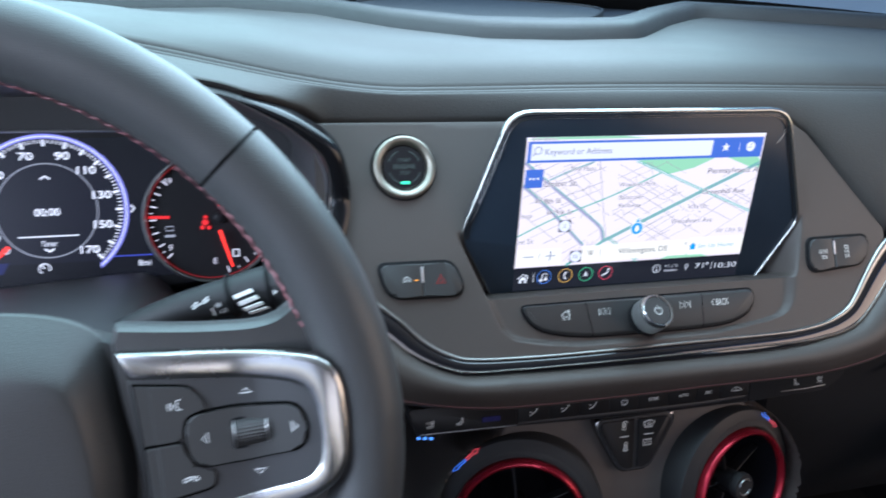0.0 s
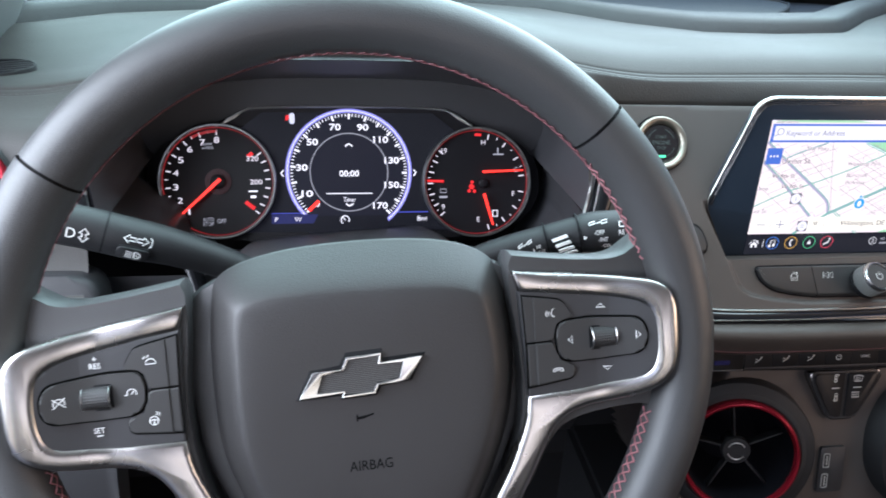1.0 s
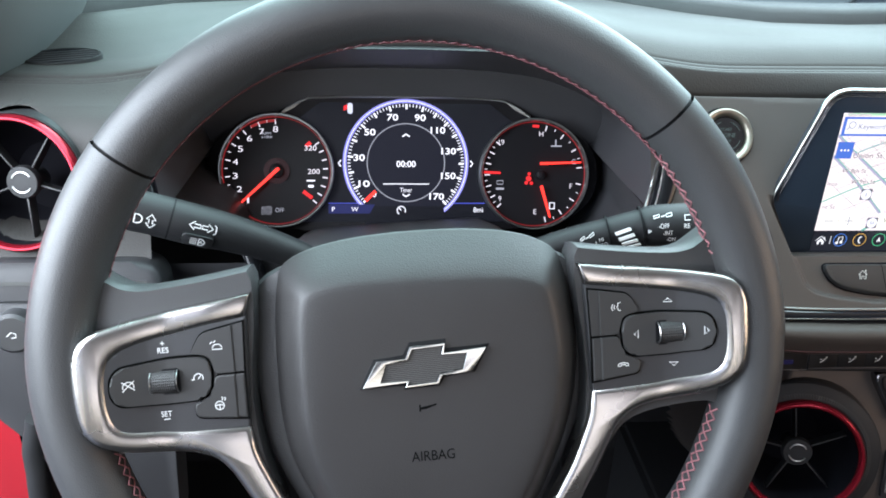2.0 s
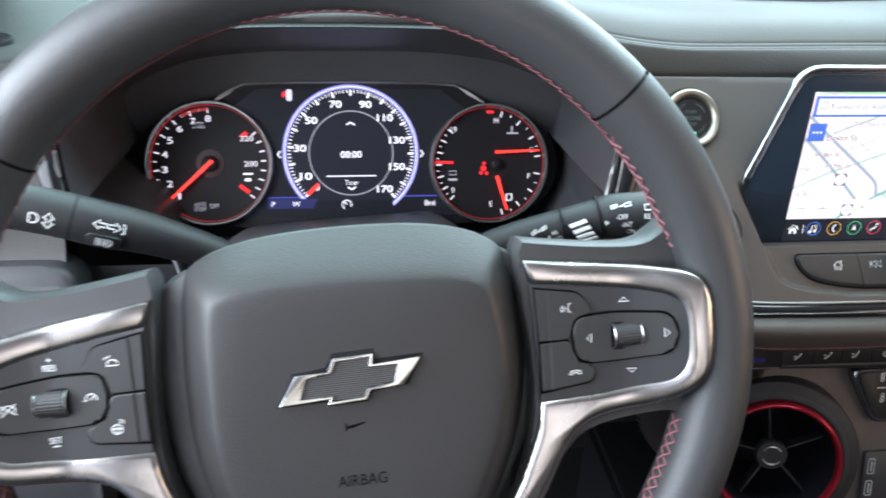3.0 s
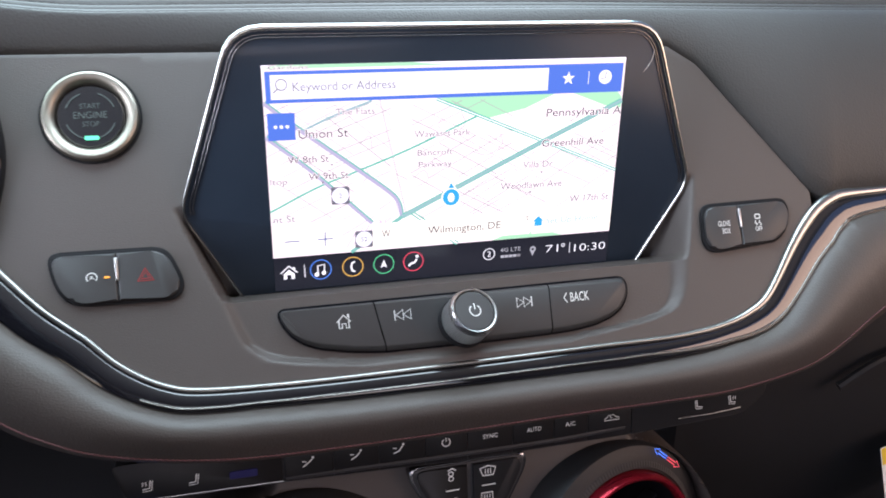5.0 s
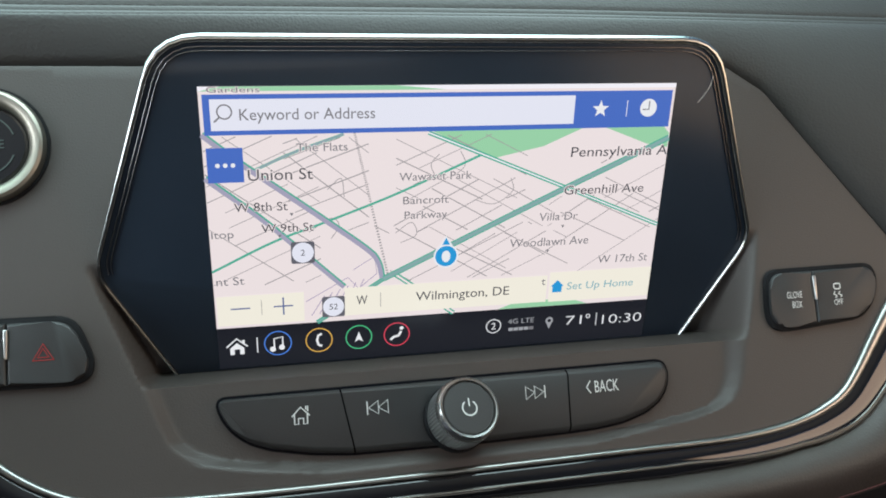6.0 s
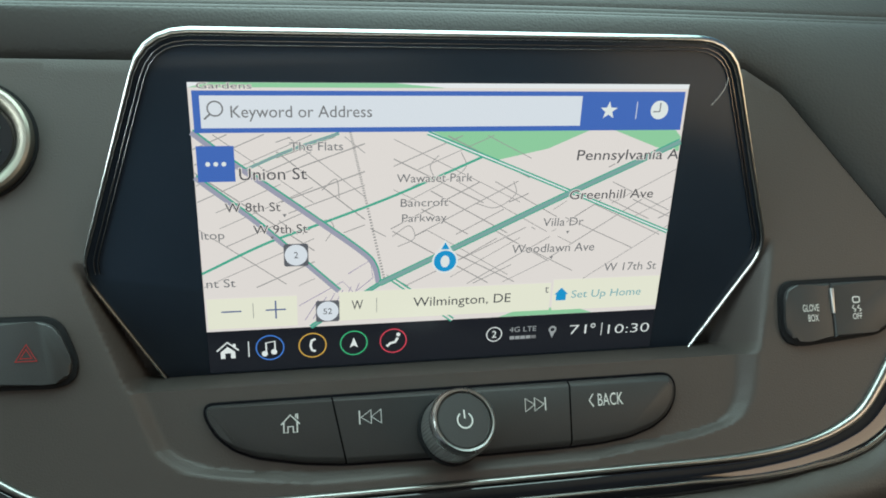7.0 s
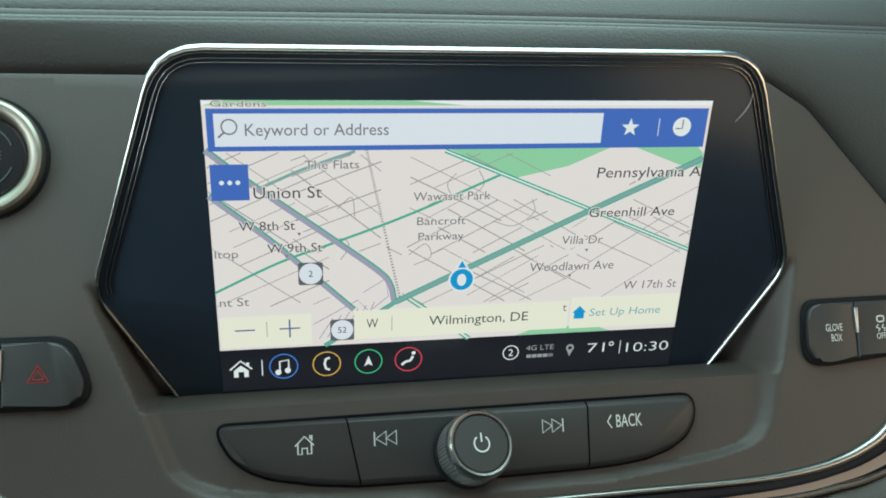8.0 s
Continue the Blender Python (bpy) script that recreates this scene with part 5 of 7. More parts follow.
part("cruise_symbol", stroke(mm([(-4, -39.5), (-6.5, -36.5)]), 0.0008, -0.0014), WHITE, lcd)
part("door_symbol", plate(rrect(-0.0458, 0.0440, 0.0042, 0.0088, 0.0018), -0.0016, -0.0013), lit("door_symbol_white", (0.75, 0.78, 0.95), 0.8), lcd, "small white car-from-above symbol")
part("open_door_mark", plate(mm([(-51, 46), (-48, 47), (-48, 43.5), (-51, 42)]), -0.0016, -0.0012), REDZONE, lcd)


def round_dial(name, x, y, label):
    d = part(name, lathe([(0.0, -0.0010), (0.0435, -0.0010), (0.0435, 0.0012)], 72, at=(x, y, 0)), DIAL, cluster, label)
    part("bezel", lathe([(0.0436, -0.004), (0.0436, 0.0035), (0.0446, 0.0056), (0.0458, 0.0056), (0.0464, 0.0040), (0.0464, -0.006)], 80, at=(x, y, 0)), BEAD, d, "bright ring round the dial")
    part("red_edge", lathe([(0.0430, 0.0006), (0.0436, 0.0020), (0.0438, 0.0036)], 80, at=(x, y, 0)), RED_GLOW, d)
    return d


TX, TY = -0.1055, -0.0070
tacho = round_dial("rev_counter", TX, TY, "round rev counter with red needle")

ticks(TX, TY, 0.0375, 0.0415, [226 - 19.35 * k for k in range(8)], 0.0009, PRINT_WHITE, tacho, 0.0004)
ticks(TX, TY, 0.0392, 0.0415, [226 - 19.35 * (k + 0.5) for k in range(7)], 0.0006, PRINT_WHITE, tacho, 0.0004)
for k in range(1, 9):
    a = radians(226 - 19.35 * (k - 1))
    writing(str(k), TX + 0.0335 * math.cos(a), TY + 0.0335 * math.sin(a), 0.0048, PRINT_WHITE, tacho, z=0.0005, width=0.0041 if k > 1 else 0.0015)
part("red_zone", stroke(arc(TX, TY, 0.0405, 90, 120, 12), 0.0022, 0.0004), RED_GLOW, tacho)
ticks(TX, TY, 0.0375, 0.0415, [34 - 10.5 * k for k in range(8)], 0.0011, PRINT_WHITE, tacho, 0.0004)
part("red_zone", stroke([(TX + 0.031 * math.cos(radians(40)), TY + 0.031 * math.sin(radians(40))), (TX + 0.036 * math.cos(radians(40)), TY + 0.036 * math.sin(radians(40)))], 0.0030, 0.0004), REDZONE, tacho)
part("red_zone", stroke([(TX + 0.027 * math.cos(radians(-38)), TY + 0.027 * math.sin(radians(-38))), (TX + 0.036 * math.cos(radians(-38)), TY + 0.036 * math.sin(radians(-38)))], 0.0030, 0.0004), REDZONE, tacho)
writing("320", TX + 0.0275, TY + 0.0185, 0.0040, PRINT_WHITE, tacho, z=0.0005, width=0.0098, bold=0.01)
writing("200", TX + 0.0300, TY - 0.0005, 0.0040, PRINT_WHITE, tacho, z=0.0005, width=0.0098, bold=0.01)
part("oil_symbol", stroke([(TX + 0.024, TY - 0.008), (TX + 0.031, TY - 0.008)], 0.0012, 0.0005), WHITE, tacho)
bar(TX + 0.0275, TY - 0.0125, 0.0045, 0.0022, WHITE, tacho, 0.0005)
writing("AUTO", TX - 0.0085, TY - 0.0305, 0.0030, DIM, tacho, z=0.0005, width=0.0085)
writing("STOP", TX - 0.0085, TY - 0.0342, 0.0030, DIM, tacho, z=0.0005, width=0.0085)
writing("OFF", TX + 0.0020, TY - 0.0320, 0.0035, DIM, tacho, z=0.0005, width=0.0070)
writing("RPM", TX - 0.0075, TY + 0.0300, 0.0022, DIM, tacho, z=0.0005, width=0.0070)
writing("x1000", TX - 0.0075, TY + 0.0272, 0.0022, DIM, tacho, z=0.0005, width=0.0090)


def needle(x, y, angle, r0, r1, parent, w=0.0026):
    c, s = math.cos(radians(angle)), math.sin(radians(angle))
    bm = bmesh.new()
    n = Vector((-s, c))
    a, b = Vector((x + r0 * c, y + r0 * s)), Vector((x + r1 * c, y + r1 * s))
    plate([a + n * w / 2, a - n * w / 2, b - n * w * 0.28, b + n * w * 0.28], 0.0045, 0.0060, bm=bm)
    return part("needle", bm, NEEDLE, parent, "glowing red needle")


part("hub_cap", lathe([(0.0060, 0.0), (0.0056, 0.0040), (0.004, 0.0052), (0.0, 0.0054)], 40, at=(TX, TY, 0)), DIAL, tacho)
part("hub_glow", lathe([(0.0060, 0.0004), (0.0105, 0.0004)], 40, at=(TX, TY, 0)), lit("hub_red", (0.6, 0.02, 0.02), 0.02), tacho)
needle(TX, TY, 222.5, -0.003, 0.0375, tacho)

FX, FY = 0.1070, -0.0090
fuel = round_dial("fuel_and_temperature_dial", FX, FY, "round fuel and temperature dial with two red needles")
for a0, a1, n in ((140, 222, 12), (75, 8, 6), (-12, -75, 6)):
    ticks(FX, FY, 0.0370, 0.0415, [a0 + (a1 - a0) * k / n for k in range(0, n + 1, 2)], 0.0010, PRINT_WHITE, fuel, 0.0004)
    ticks(FX, FY, 0.0395, 0.0415, [a0 + (a1 - a0) * k / n for k in range(1, n, 2)], 0.0006, PRINT_WHITE, fuel, 0.0004)
for s, x, y in (("H", 0.006, 0.0335), ("C", 0.034, 0.0105), ("E", 0.0015, -0.0315), ("F", 0.0320, -0.0100), ("19", -0.0275, 0.0265), ("9", -0.0285, -0.0205)):
    writing(s, FX + x, FY + y, 0.0042, PRINT_WHITE if s != "C" else DIM, fuel, z=0.0005)
part("red_zone", stroke(arc(FX, FY, 0.0400, 84, 92, 6), 0.0022, 0.0004), REDZONE, fuel)
part("red_mark", stroke([(FX - 0.042, FY + 0.0015), (FX - 0.028, FY + 0.0010)], 0.0020, 0.0005), REDZONE, fuel)
part("battery_symbol", stroke([(FX - 0.031, FY - 0.0055), (FX - 0.026, FY - 0.0055), (FX - 0.026, FY - 0.0085), (FX - 0.031, FY - 0.0085)], 0.0007, 0.0005, True), DIM, fuel)
bar(FX - 0.0285, FY - 0.0122, 0.0070, 0.0018, DIM, fuel, 0.0005)
part("coolant_symbol", stroke([(FX + 0.0185, FY + 0.0290), (FX + 0.0185, FY + 0.0240)], 0.0012, 0.0005), DIM, fuel)
part("coolant_symbol", stroke([(FX + 0.0145, FY + 0.0235), (FX + 0.0235, FY + 0.0235)], 0.0012, 0.0005), DIM, fuel)
part("pump_symbol", stroke([(FX + 0.0140, FY - 0.0240), (FX + 0.0180, FY - 0.0240), (FX + 0.0180, FY - 0.0290), (FX + 0.0140, FY - 0.0290)], 0.0009, 0.0005, True), WHITE, fuel)
bm = bmesh.new()
for x, y, r in ((-0.0042, -0.0037, 0.0023), (-0.0038, 0.0002, 0.0014), (-0.0062, -0.0072, 0.0015), (-0.0018, -0.0075, 0.0015)):
    plate(circle(FX + x, FY + y, r, 14), 0.0003, 0.0006, bm=bm)
part("warning_lamp", bm, REDZONE, fuel, "lit red warning lamp")
part("hub_cap", lathe([(0.0042, 0.0), (0.0038, 0.0030), (0.002, 0.0038), (0.0, 0.0040)], 40, at=(FX + 0.0058, FY - 0.0006, 0)), DIAL, fuel)
needle(FX + 0.0045, FY + 0.0088, 2.0, 0.000, 0.0345, fuel, 0.0022)
needle(FX + 0.0056, FY - 0.0096, -73.8, 0.000, 0.0275, fuel, 0.0024)

# ---- touch screen ----
display = thing("touch_screen", SCREEN, "upright touch screen showing a street map, in a bright chrome frame", "screen")
frame_pts = mm([(-102.3, -63.5), (-126.7, -19.5), (-99.2, 61.0), (101.5, 61.0), (130.4, -19.5), (104.2, -64.0)])
glass_shape = []
for i, p in enumerate(frame_pts):
    a, b = frame_pts[i - 1], frame_pts[(i + 1) % 6]
    r = {1: 0.008, 2: 0.014, 3: 0.014, 4: 0.008}.get(i, 0.001)
    pa, pb = p + (a - p).normalized() * r, p + (b - p).normalized() * r
    glass_shape += [pa.lerp(p, k).lerp(p.lerp(pb, k), k) for k in (0, 0.2, 0.4, 0.6, 0.8, 1)] if r > 0.002 else [p]
part("housing", plate([Vector((p.x * 0.86, p.y * 0.78)) for p in glass_shape], -0.055, -0.003), NEAR_BLACK, display)
part("glass", plate(glass_shape, -0.0045, 0.0, 0.0008), GLASS, display, "dark gloss glass")
def frame_width(t):
    return 0.0012 + 0.0016 * step(0.16, 0.36, t) * (1 - 0.6 * step(0.64, 0.84, t))


part("chrome_frame", ribbon(glass_shape, frame_width, 0.0013, 0.0004), FRAME_CHROME, display, "bright chrome frame", sharp=60)
for far, wide in ((0.0027, 0.0006), (0.0040, 0.0005)):
    part("inner_edge", ribbon(glass_shape[3:-3], wide, 0.0004, 0.0003, -far), DARK_METAL, display, sharp=60)

E_LAND = lit("map_land", (0.81, 0.72, 0.69), 1.02)
E_PALE = lit("map_pale", (0.86, 0.84, 0.86), 1.02)
E_FIELD = lit("search_field", (0.76, 0.77, 0.83), 1.0)
E_BLUE = lit("menu_blue", (0.06, 0.145, 0.50), 1.0)
E_GREEN = lit("map_park", (0.31, 0.62, 0.36), 1.0)
E_ROAD = lit("map_main_road", (0.38, 0.36, 0.47), 0.95)
E_TEAL = lit("map_road_teal", (0.085, 0.45, 0.31), 0.9)
E_STREET = lit("map_street", (0.38, 0.35, 0.345), 0.92)
E_TEXT = lit("map_text", (0.07, 0.07, 0.08), 0.86)
E_GREY = lit("map_text_grey", (0.20, 0.196, 0.205), 0.92)
E_CARD = lit("map_card", (0.84, 0.80, 0.66), 1.03)
E_CYAN = lit("map_marker", (0.02, 0.30, 0.62), 1.02)
E_WHITE = lit("icon_white", (0.86, 0.87, 0.86), 0.94)
E_SHIELD = lit("route_shield_grey", (0.13, 0.13, 0.15), 0.9)
E_PURPLE = lit("map_purple", (0.42, 0.34, 0.50), 0.86)

map_face = part("map_face", flat(mm([(-87.2, -45.0), (87.2, -45.0), (87.2, 45.2), (-87.2, 45.2)]), 0.0003), E_LAND, display, "lit street map")
def on_map(name, bm, material, label=""):
    return part(name, bm, material, map_face, label)


part("status_bar", flat(mm([(-87.2, -62), (87.2, -62), (87.2, -45.0), (-87.2, -45.0)]), 0.0003), lit("status_bar_black", (0.012, 0.014, 0.022), 0.6), display)
on_map("sky_strip", flat(mm([(-87.2, 43.6), (87.2, 43.6), (87.2, 45.2), (-87.2, 45.2)]), 0.0004), E_PALE)
on_map("park", flat(mm([(-80, 45.2), (-20, 45.2), (-2, 43.6), (-87, 43.6)]), 0.0005), E_GREEN)
on_map("park", flat(mm([(-7.5, 29), (52, 29), (36, 22), (17.3, 18.0), (5, 23)]), 0.0004), E_GREEN)
on_map("park", flat(mm([(59.5, 29), (84, 29), (86.8, 26), (86.8, 20.5), (78, 22)]), 0.0004), E_GREEN)
on_map("park", flat(mm([(22, -44.9), (60, -44.9), (52, -42), (30, -42)]), 0.0004), E_GREEN)

rnd = random.Random(7)
def clipped(a, b, box):
    """A line cut to a box."""
    (x0, y0), (x1, y1) = a, b
    t0, t1 = 0.0, 1.0
    for p, q in ((x0 - x1, x0 - box[0]), (x1 - x0, box[2] - x0), (y0 - y1, y0 - box[1]), (y1 - y0, box[3] - y0)):
        if abs(p) < 1e-9:
            if q < 0:
                return None
        elif p < 0:
            t0 = max(t0, q / p)
        else:
            t1 = min(t1, q / p)
    return None if t0 >= t1 else ((x0 + (x1 - x0) * t0, y0 + (y1 - y0) * t0), (x0 + (x1 - x0) * t1, y0 + (y1 - y0) * t1))


# Side streets: two families of lines in each quarter of the town.
bm = bmesh.new()
quarters = [((-87, -28, -48, 28), 24, -37, 6.0), ((-60, -8, -30, 27), 20, -40, 4.8), ((-28, -10, 42, 10), 28, -30, 6.0), ((-20, 2, 30, 27), 24, -27, 6.5), ((-22, -30, 40, -8), 26, -31, 5.4),
            ((40, -30, 87, 2), 33, -25, 7.5), ((2, -30, 50, -12), 30, -28, 6.0), ((60, -6, 87, 16), 28, -26, 7.0)]
for box, a1, a2, gap in quarters:
    for ang in (a1, a2):
        c, s = math.cos(radians(ang)), math.sin(radians(ang))
        mx, my = (box[0] + box[2]) / 2, (box[1] + box[3]) / 2
        for k in range(-9, 10):
            if rnd.random() < 0.34:
                continue
            o = (k + rnd.uniform(-0.2, 0.2)) * gap * (1.25 if ang == a2 else 1.0)
            far0, far1 = -rnd.uniform(10, 45), rnd.uniform(10, 45)
            line = clipped((mx - s * o + c * far0, my + c * o + s * far0), (mx - s * o + c * far1, my + c * o + s * far1), box)
            if line:
                stroke(mm(line), rnd.choice((0.00026, 0.00033, 0.00040)), 0.00042, bm=bm)
for pts in ([(-4, 20), (-7, 16), (-4, 11), (2, 12), (6, 16), (4, 21)], [(10, 2), (18, 0), (25, 5), (24, 10)], [(-52, -8), (-44, -3), (-41, -6), (-44, -11)], [(-45, 8), (-40, 12), (-39, 5)],
            [(-20, -10), (-14, -6), (-12, -11), (-18, -14)]):
    stroke(mm(curve(pts, 5)), 0.0003, 0.00042, bm=bm)
tagged(on_map("street_network", bm, E_STREET), kind="stuff")
bm = bmesh.new()
for k in range(6):
    stroke(mm([(-52 + 3 * k, -42 + 0.5 * k), (-47 + 3 * k, -34 + 1.2 * k)]), 0.0003, 0.00044, bm=bm)
stroke(mm([(-54, -36), (-38, -27), (-33, -33)]), 0.0003, 0.00044, bm=bm)
stroke(mm([(-36, -24), (-28, -19), (-27, -26), (-33, -31)]), 0.0003, 0.00044, bm=bm)
on_map("rail_yard", bm, E_PURPLE)


def road(pts, width, z, core=None, material=E_ROAD, shift=0.0):
    line = mm(curve(pts, 6))
    on_map("road", stroke(line, width, z), E_TEAL)
    if core:
        on_map("road_core", stroke(offset_line(line, lambda u: shift) if shift else line, width * core, z + 0.00003), material)


E_AVENUE = lit("map_avenue_grey", (0.24, 0.41, 0.39), 0.95)
road([(-87, 29), (-77, 20.5), (-66.7, 12.4), (-48, -2), (-31.1, -15.4), (-26.5, -21), (-24.8, -28)], 0.0023, 0.00050, 0.74, shift=0.0003)
road([(-87, 13.5), (-68.3, -2.4), (-54.5, -15.8), (-39.4, -30.7)], 0.0022, 0.00050, 0.70, shift=0.0003)
road([(-24.5, -28.4), (0.2, -16.6), (44.1, 4.3), (69.3, 15.9), (87, 24.3)], 0.0024, 0.00055, 0.62, E_AVENUE)
road([(-20, -26.8), (-8, -36), (3.6, -45)], 0.0020, 0.00050, 0.4, E_LAND)
road([(-24.5, -28.4), (-36, -36), (-50, -44.9)], 0.0018, 0.00050, 0.3, E_AVENUE)
road([(-87.2, -21.9), (-64.9, -11.2), (-45.1, -4.1), (-19.1, 5.7), (13.0, 19.8)], 0.0009, 0.00048)
road([(-8.2, 28.1), (43.9, 6.5), (87.1, -11.5)], 0.0016, 0.00052, 0.30, E_PALE)
road([(-71.2, 15.5), (-56.0, 22.2), (-38.8, 28.2)], 0.0010, 0.00048, 0.4)
bm = bmesh.new()
pts = curve(mm([(-35.0, 28.6), (-30.1, 6.0), (-22.8, -26.9)]), 60)
for a, b in zip(pts[::2], pts[1::2]):
    stroke([a, b], 0.0009, 0.00046, bm=bm)
on_map("railway", bm, E_STREET)

# Search bar, keys and cards.
bar_ob = on_map("search_bar", flat(mm([(-86, 28.6), (86, 28.6), (86, 42.6), (-86, 42.6)]), 0.00065), E_BLUE, "blue search bar")
part("search_field", flat(mm([(-83.7, 30.2), (46.9, 30.4), (46.9, 41.0), (-83.7, 41.0)]), 0.00075), E_FIELD, bar_ob)
writing("Keyword or Address", -0.0509, 0.0357, 0.0040, E_GREY, bar_ob, z=0.0008, width=0.0464)
part("lens_symbol", stroke([(x, y) for x, y in arc(-0.0790, 0.0367, 0.0024, 0, 360, 24)[:-1]], 0.0005, 0.0008, True), E_GREY, bar_ob)
part("lens_symbol", stroke(mm([(-80.8, 34.8), (-82.6, 33.2)]), 0.0006, 0.0008), E_GREY, bar_ob)
star = [(57.3 + (3.4 if k % 2 == 0 else 1.4) * math.sin(radians(36 * k)), 35.8 + (3.4 if k % 2 == 0 else 1.4) * math.cos(radians(36 * k))) for k in range(10)]
part("star_symbol", flat(mm(star), 0.0008), E_WHITE, bar_ob)
part("divider", stroke(mm([(67.9, 32.8), (67.9, 39)]), 0.0003, 0.0008), E_FIELD, bar_ob)
part("clock_symbol", flat(circle(0.0767, 0.0360, 0.0034, 28), 0.0008), E_WHITE, bar_ob)
part("clock_pointer", stroke(mm([(76.9, 38.6), (76.9, 35.4), (74.4, 35.4)]), 0.0005, 0.00085), E_GREY, bar_ob)
menu = on_map("menu_key", flat(mm([(-86.0, 11.8), (-73.8, 11.8), (-73.8, 24.2), (-86.0, 24.2)]), 0.0007), E_BLUE)
for k in (-2.6, 0, 2.6):
    part("dot", flat(circle(-0.0799 + k * 0.001, 0.0180, 0.0008, 12), 0.0008), E_WHITE, menu)
on_map("zoom_card", flat(mm([(-86.5, -43.8), (-54.7, -43.8), (-54.7, -31.8), (-86.5, -31.8)]), 0.00065), E_CARD)
on_map("place_card", flat(mm([(-39.4, -42.8), (42.0, -42.8), (42.0, -31.2), (-39.4, -31.2)]), 0.00065), E_CARD)
on_map("home_card", flat(mm([(43, -43), (87, -43), (87, -30), (43, -30)]), 0.00065), E_CARD)
MINUS = lit("zoom_blue", (0.10, 0.15, 0.35), 0.8)
for pts in ([(-81.6, -37), (-74.6, -37)], [(-66, -37), (-58.8, -37)], [(-62.4, -33.4), (-62.4, -40.6)]):
    on_map("zoom_symbol", stroke(mm(pts), 0.00055, 0.0008), MINUS)
on_map("card_divider", stroke(mm([(-70.4, -40), (-70.4, -34)]), 0.0002, 0.0008), E_GREY)
on_map("card_divider", stroke(mm([(-25.6, -40), (-25.6, -34)]), 0.0002, 0.0008), E_GREY)
for body, x0, x1, y, h, m, sl in (
        ("The Flats", -55.5, -37.5, 23.8, 3.0, E_GREY, 0), ("Union St", -72.5, -50.0, 14.3, 4.2, E_TEXT, 0), ("W 8th St", -77.9, -59.3, 2.5, 3.3, E_TEXT, 0), ("W 9th St", -68.9, -50.3, -5.8, 3.3, E_TEXT, 0),
        ("ltop", -86.4, -78.7, -7.4, 3.0, E_GREY, 0), ("nt St", -86.0, -76.0, -25.7, 3.2, E_GREY, 0), ("Wawaset Park", -18.8, 8.5, 11.9, 3.1, E_GREY, 0), ("Bancroft", -17.3, 0.0, 2.8, 3.0, E_GREY, 0),
        ("Parkway", -16.7, -0.4, -3.0, 3.0, E_GREY, 0), ("Pennsylvania A", 47.1, 86.9, 19.5, 3.9, E_TEXT, 0.04), ("Greenhill Ave", 45.8, 78.9, 4.4, 3.6, E_TEXT, 0.04), ("Villa Dr", 36.5, 52.3, -6.1, 3.3, E_GREY, 0.04),
        ("Woodlawn Ave", 25.2, 57.8, -16.5, 3.5, E_GREY, 0.04), ("W 17th St", 62.9, 84.5, -25.4, 3.4, E_GREY, 0.04), ("Wilmington, DE", -11.8, 26.1, -36.6, 3.8, E_TEXT, 0), ("W", -34.9, -30.7, -36.6, 3.8, E_TEXT, 0),
        ("t", 39.6, 41.2, -33.6, 3.4, E_GREY, 0), ("Set Up Home", 50.6, 79.6, -36.4, 3.2, lit("pale_cyan_text", (0.25, 0.50, 0.55), 0.85), 0.06), ("Gardens", -84.4, -67.0, 44.2, 1.9, E_GREY, 0)):
    if y > -30:
        writing(body, (x0 + x1) / 2000, y / 1000, h / 1000, E_LAND, map_face, z=0.00062, width=(x1 - x0 + h * 0.15) / 1000, slant=sl, name="letter_outline", bold=0.05)
    writing(body, (x0 + x1) / 2000, y / 1000, h / 1000, m, map_face, z=0.00078, width=(x1 - x0) / 1000, slant=sl, bold=0.0)
part("home_symbol", flat(mm([(43.6, -36.2), (46.4, -33.4), (49.2, -36.2), (48.4, -36.2), (48.4, -38.8), (44.4, -38.8), (44.4, -36.2)]), 0.0008), E_CYAN, map_face)
for n, x, y in (("2", -54.5, -15.8), ("52", -43.7, -38.6)):
    shield = on_map("route_shield", flat(rrect(x / 1000, y / 1000, 0.0086, 0.0086, 0.0008), 0.0008), E_SHIELD)
    part("shield_disc", flat(circle(x / 1000, y / 1000, 0.0040, 28), 0.00085), E_FIELD, shield)
    writing(n, x / 1000, y / 1000, 0.0024, E_TEXT, shield, z=0.0009)
marker = on_map("position_marker", flat(circle(-0.0003, -0.0203, 0.0049, 36), 0.0008), E_WHITE, "round blue position marker")
part("marker_disc", flat(circle(-0.0003, -0.0203, 0.0042, 36), 0.00085), E_CYAN, marker)
part("point_border", flat(mm([(-2.9, -15.9), (-0.4, -11.9), (2.2, -15.9)]), 0.00082), E_WHITE, marker)
part("marker_point", flat(mm([(-1.9, -15.6), (-0.4, -12.8), (1.2, -15.6)]), 0.00085), E_CYAN, marker)
part("marker_centre", flat(circle(-0.0003, -0.0204, 0.0024, 24, 0.0017), 0.0009), E_WHITE, marker)
for x, y in ((-62.6, -9.0), (46.5, -10.4), (41.0, -20.6), (-58, -0.8)):
    on_map("one_way_mark", flat(mm([(x - 0.7, y + 0.5), (x, y - 0.7), (x + 0.7, y + 0.5)]), 0.0006), E_GREY)

# Status bar symbols.
def icon(x, color, name):
    return part(name, stroke([(px, py) for px, py in arc(x / 1000, -0.0526, 0.0050, 0, 360, 40)[:-1]], 0.00040, 0.0006, True), color, display)


icon(-65.1, lit("ring_blue", (0.10, 0.30, 0.95), 0.8), "music_ring"), icon(-49.5, lit("ring_amber", (0.95, 0.55, 0.10), 0.8), "phone_ring")
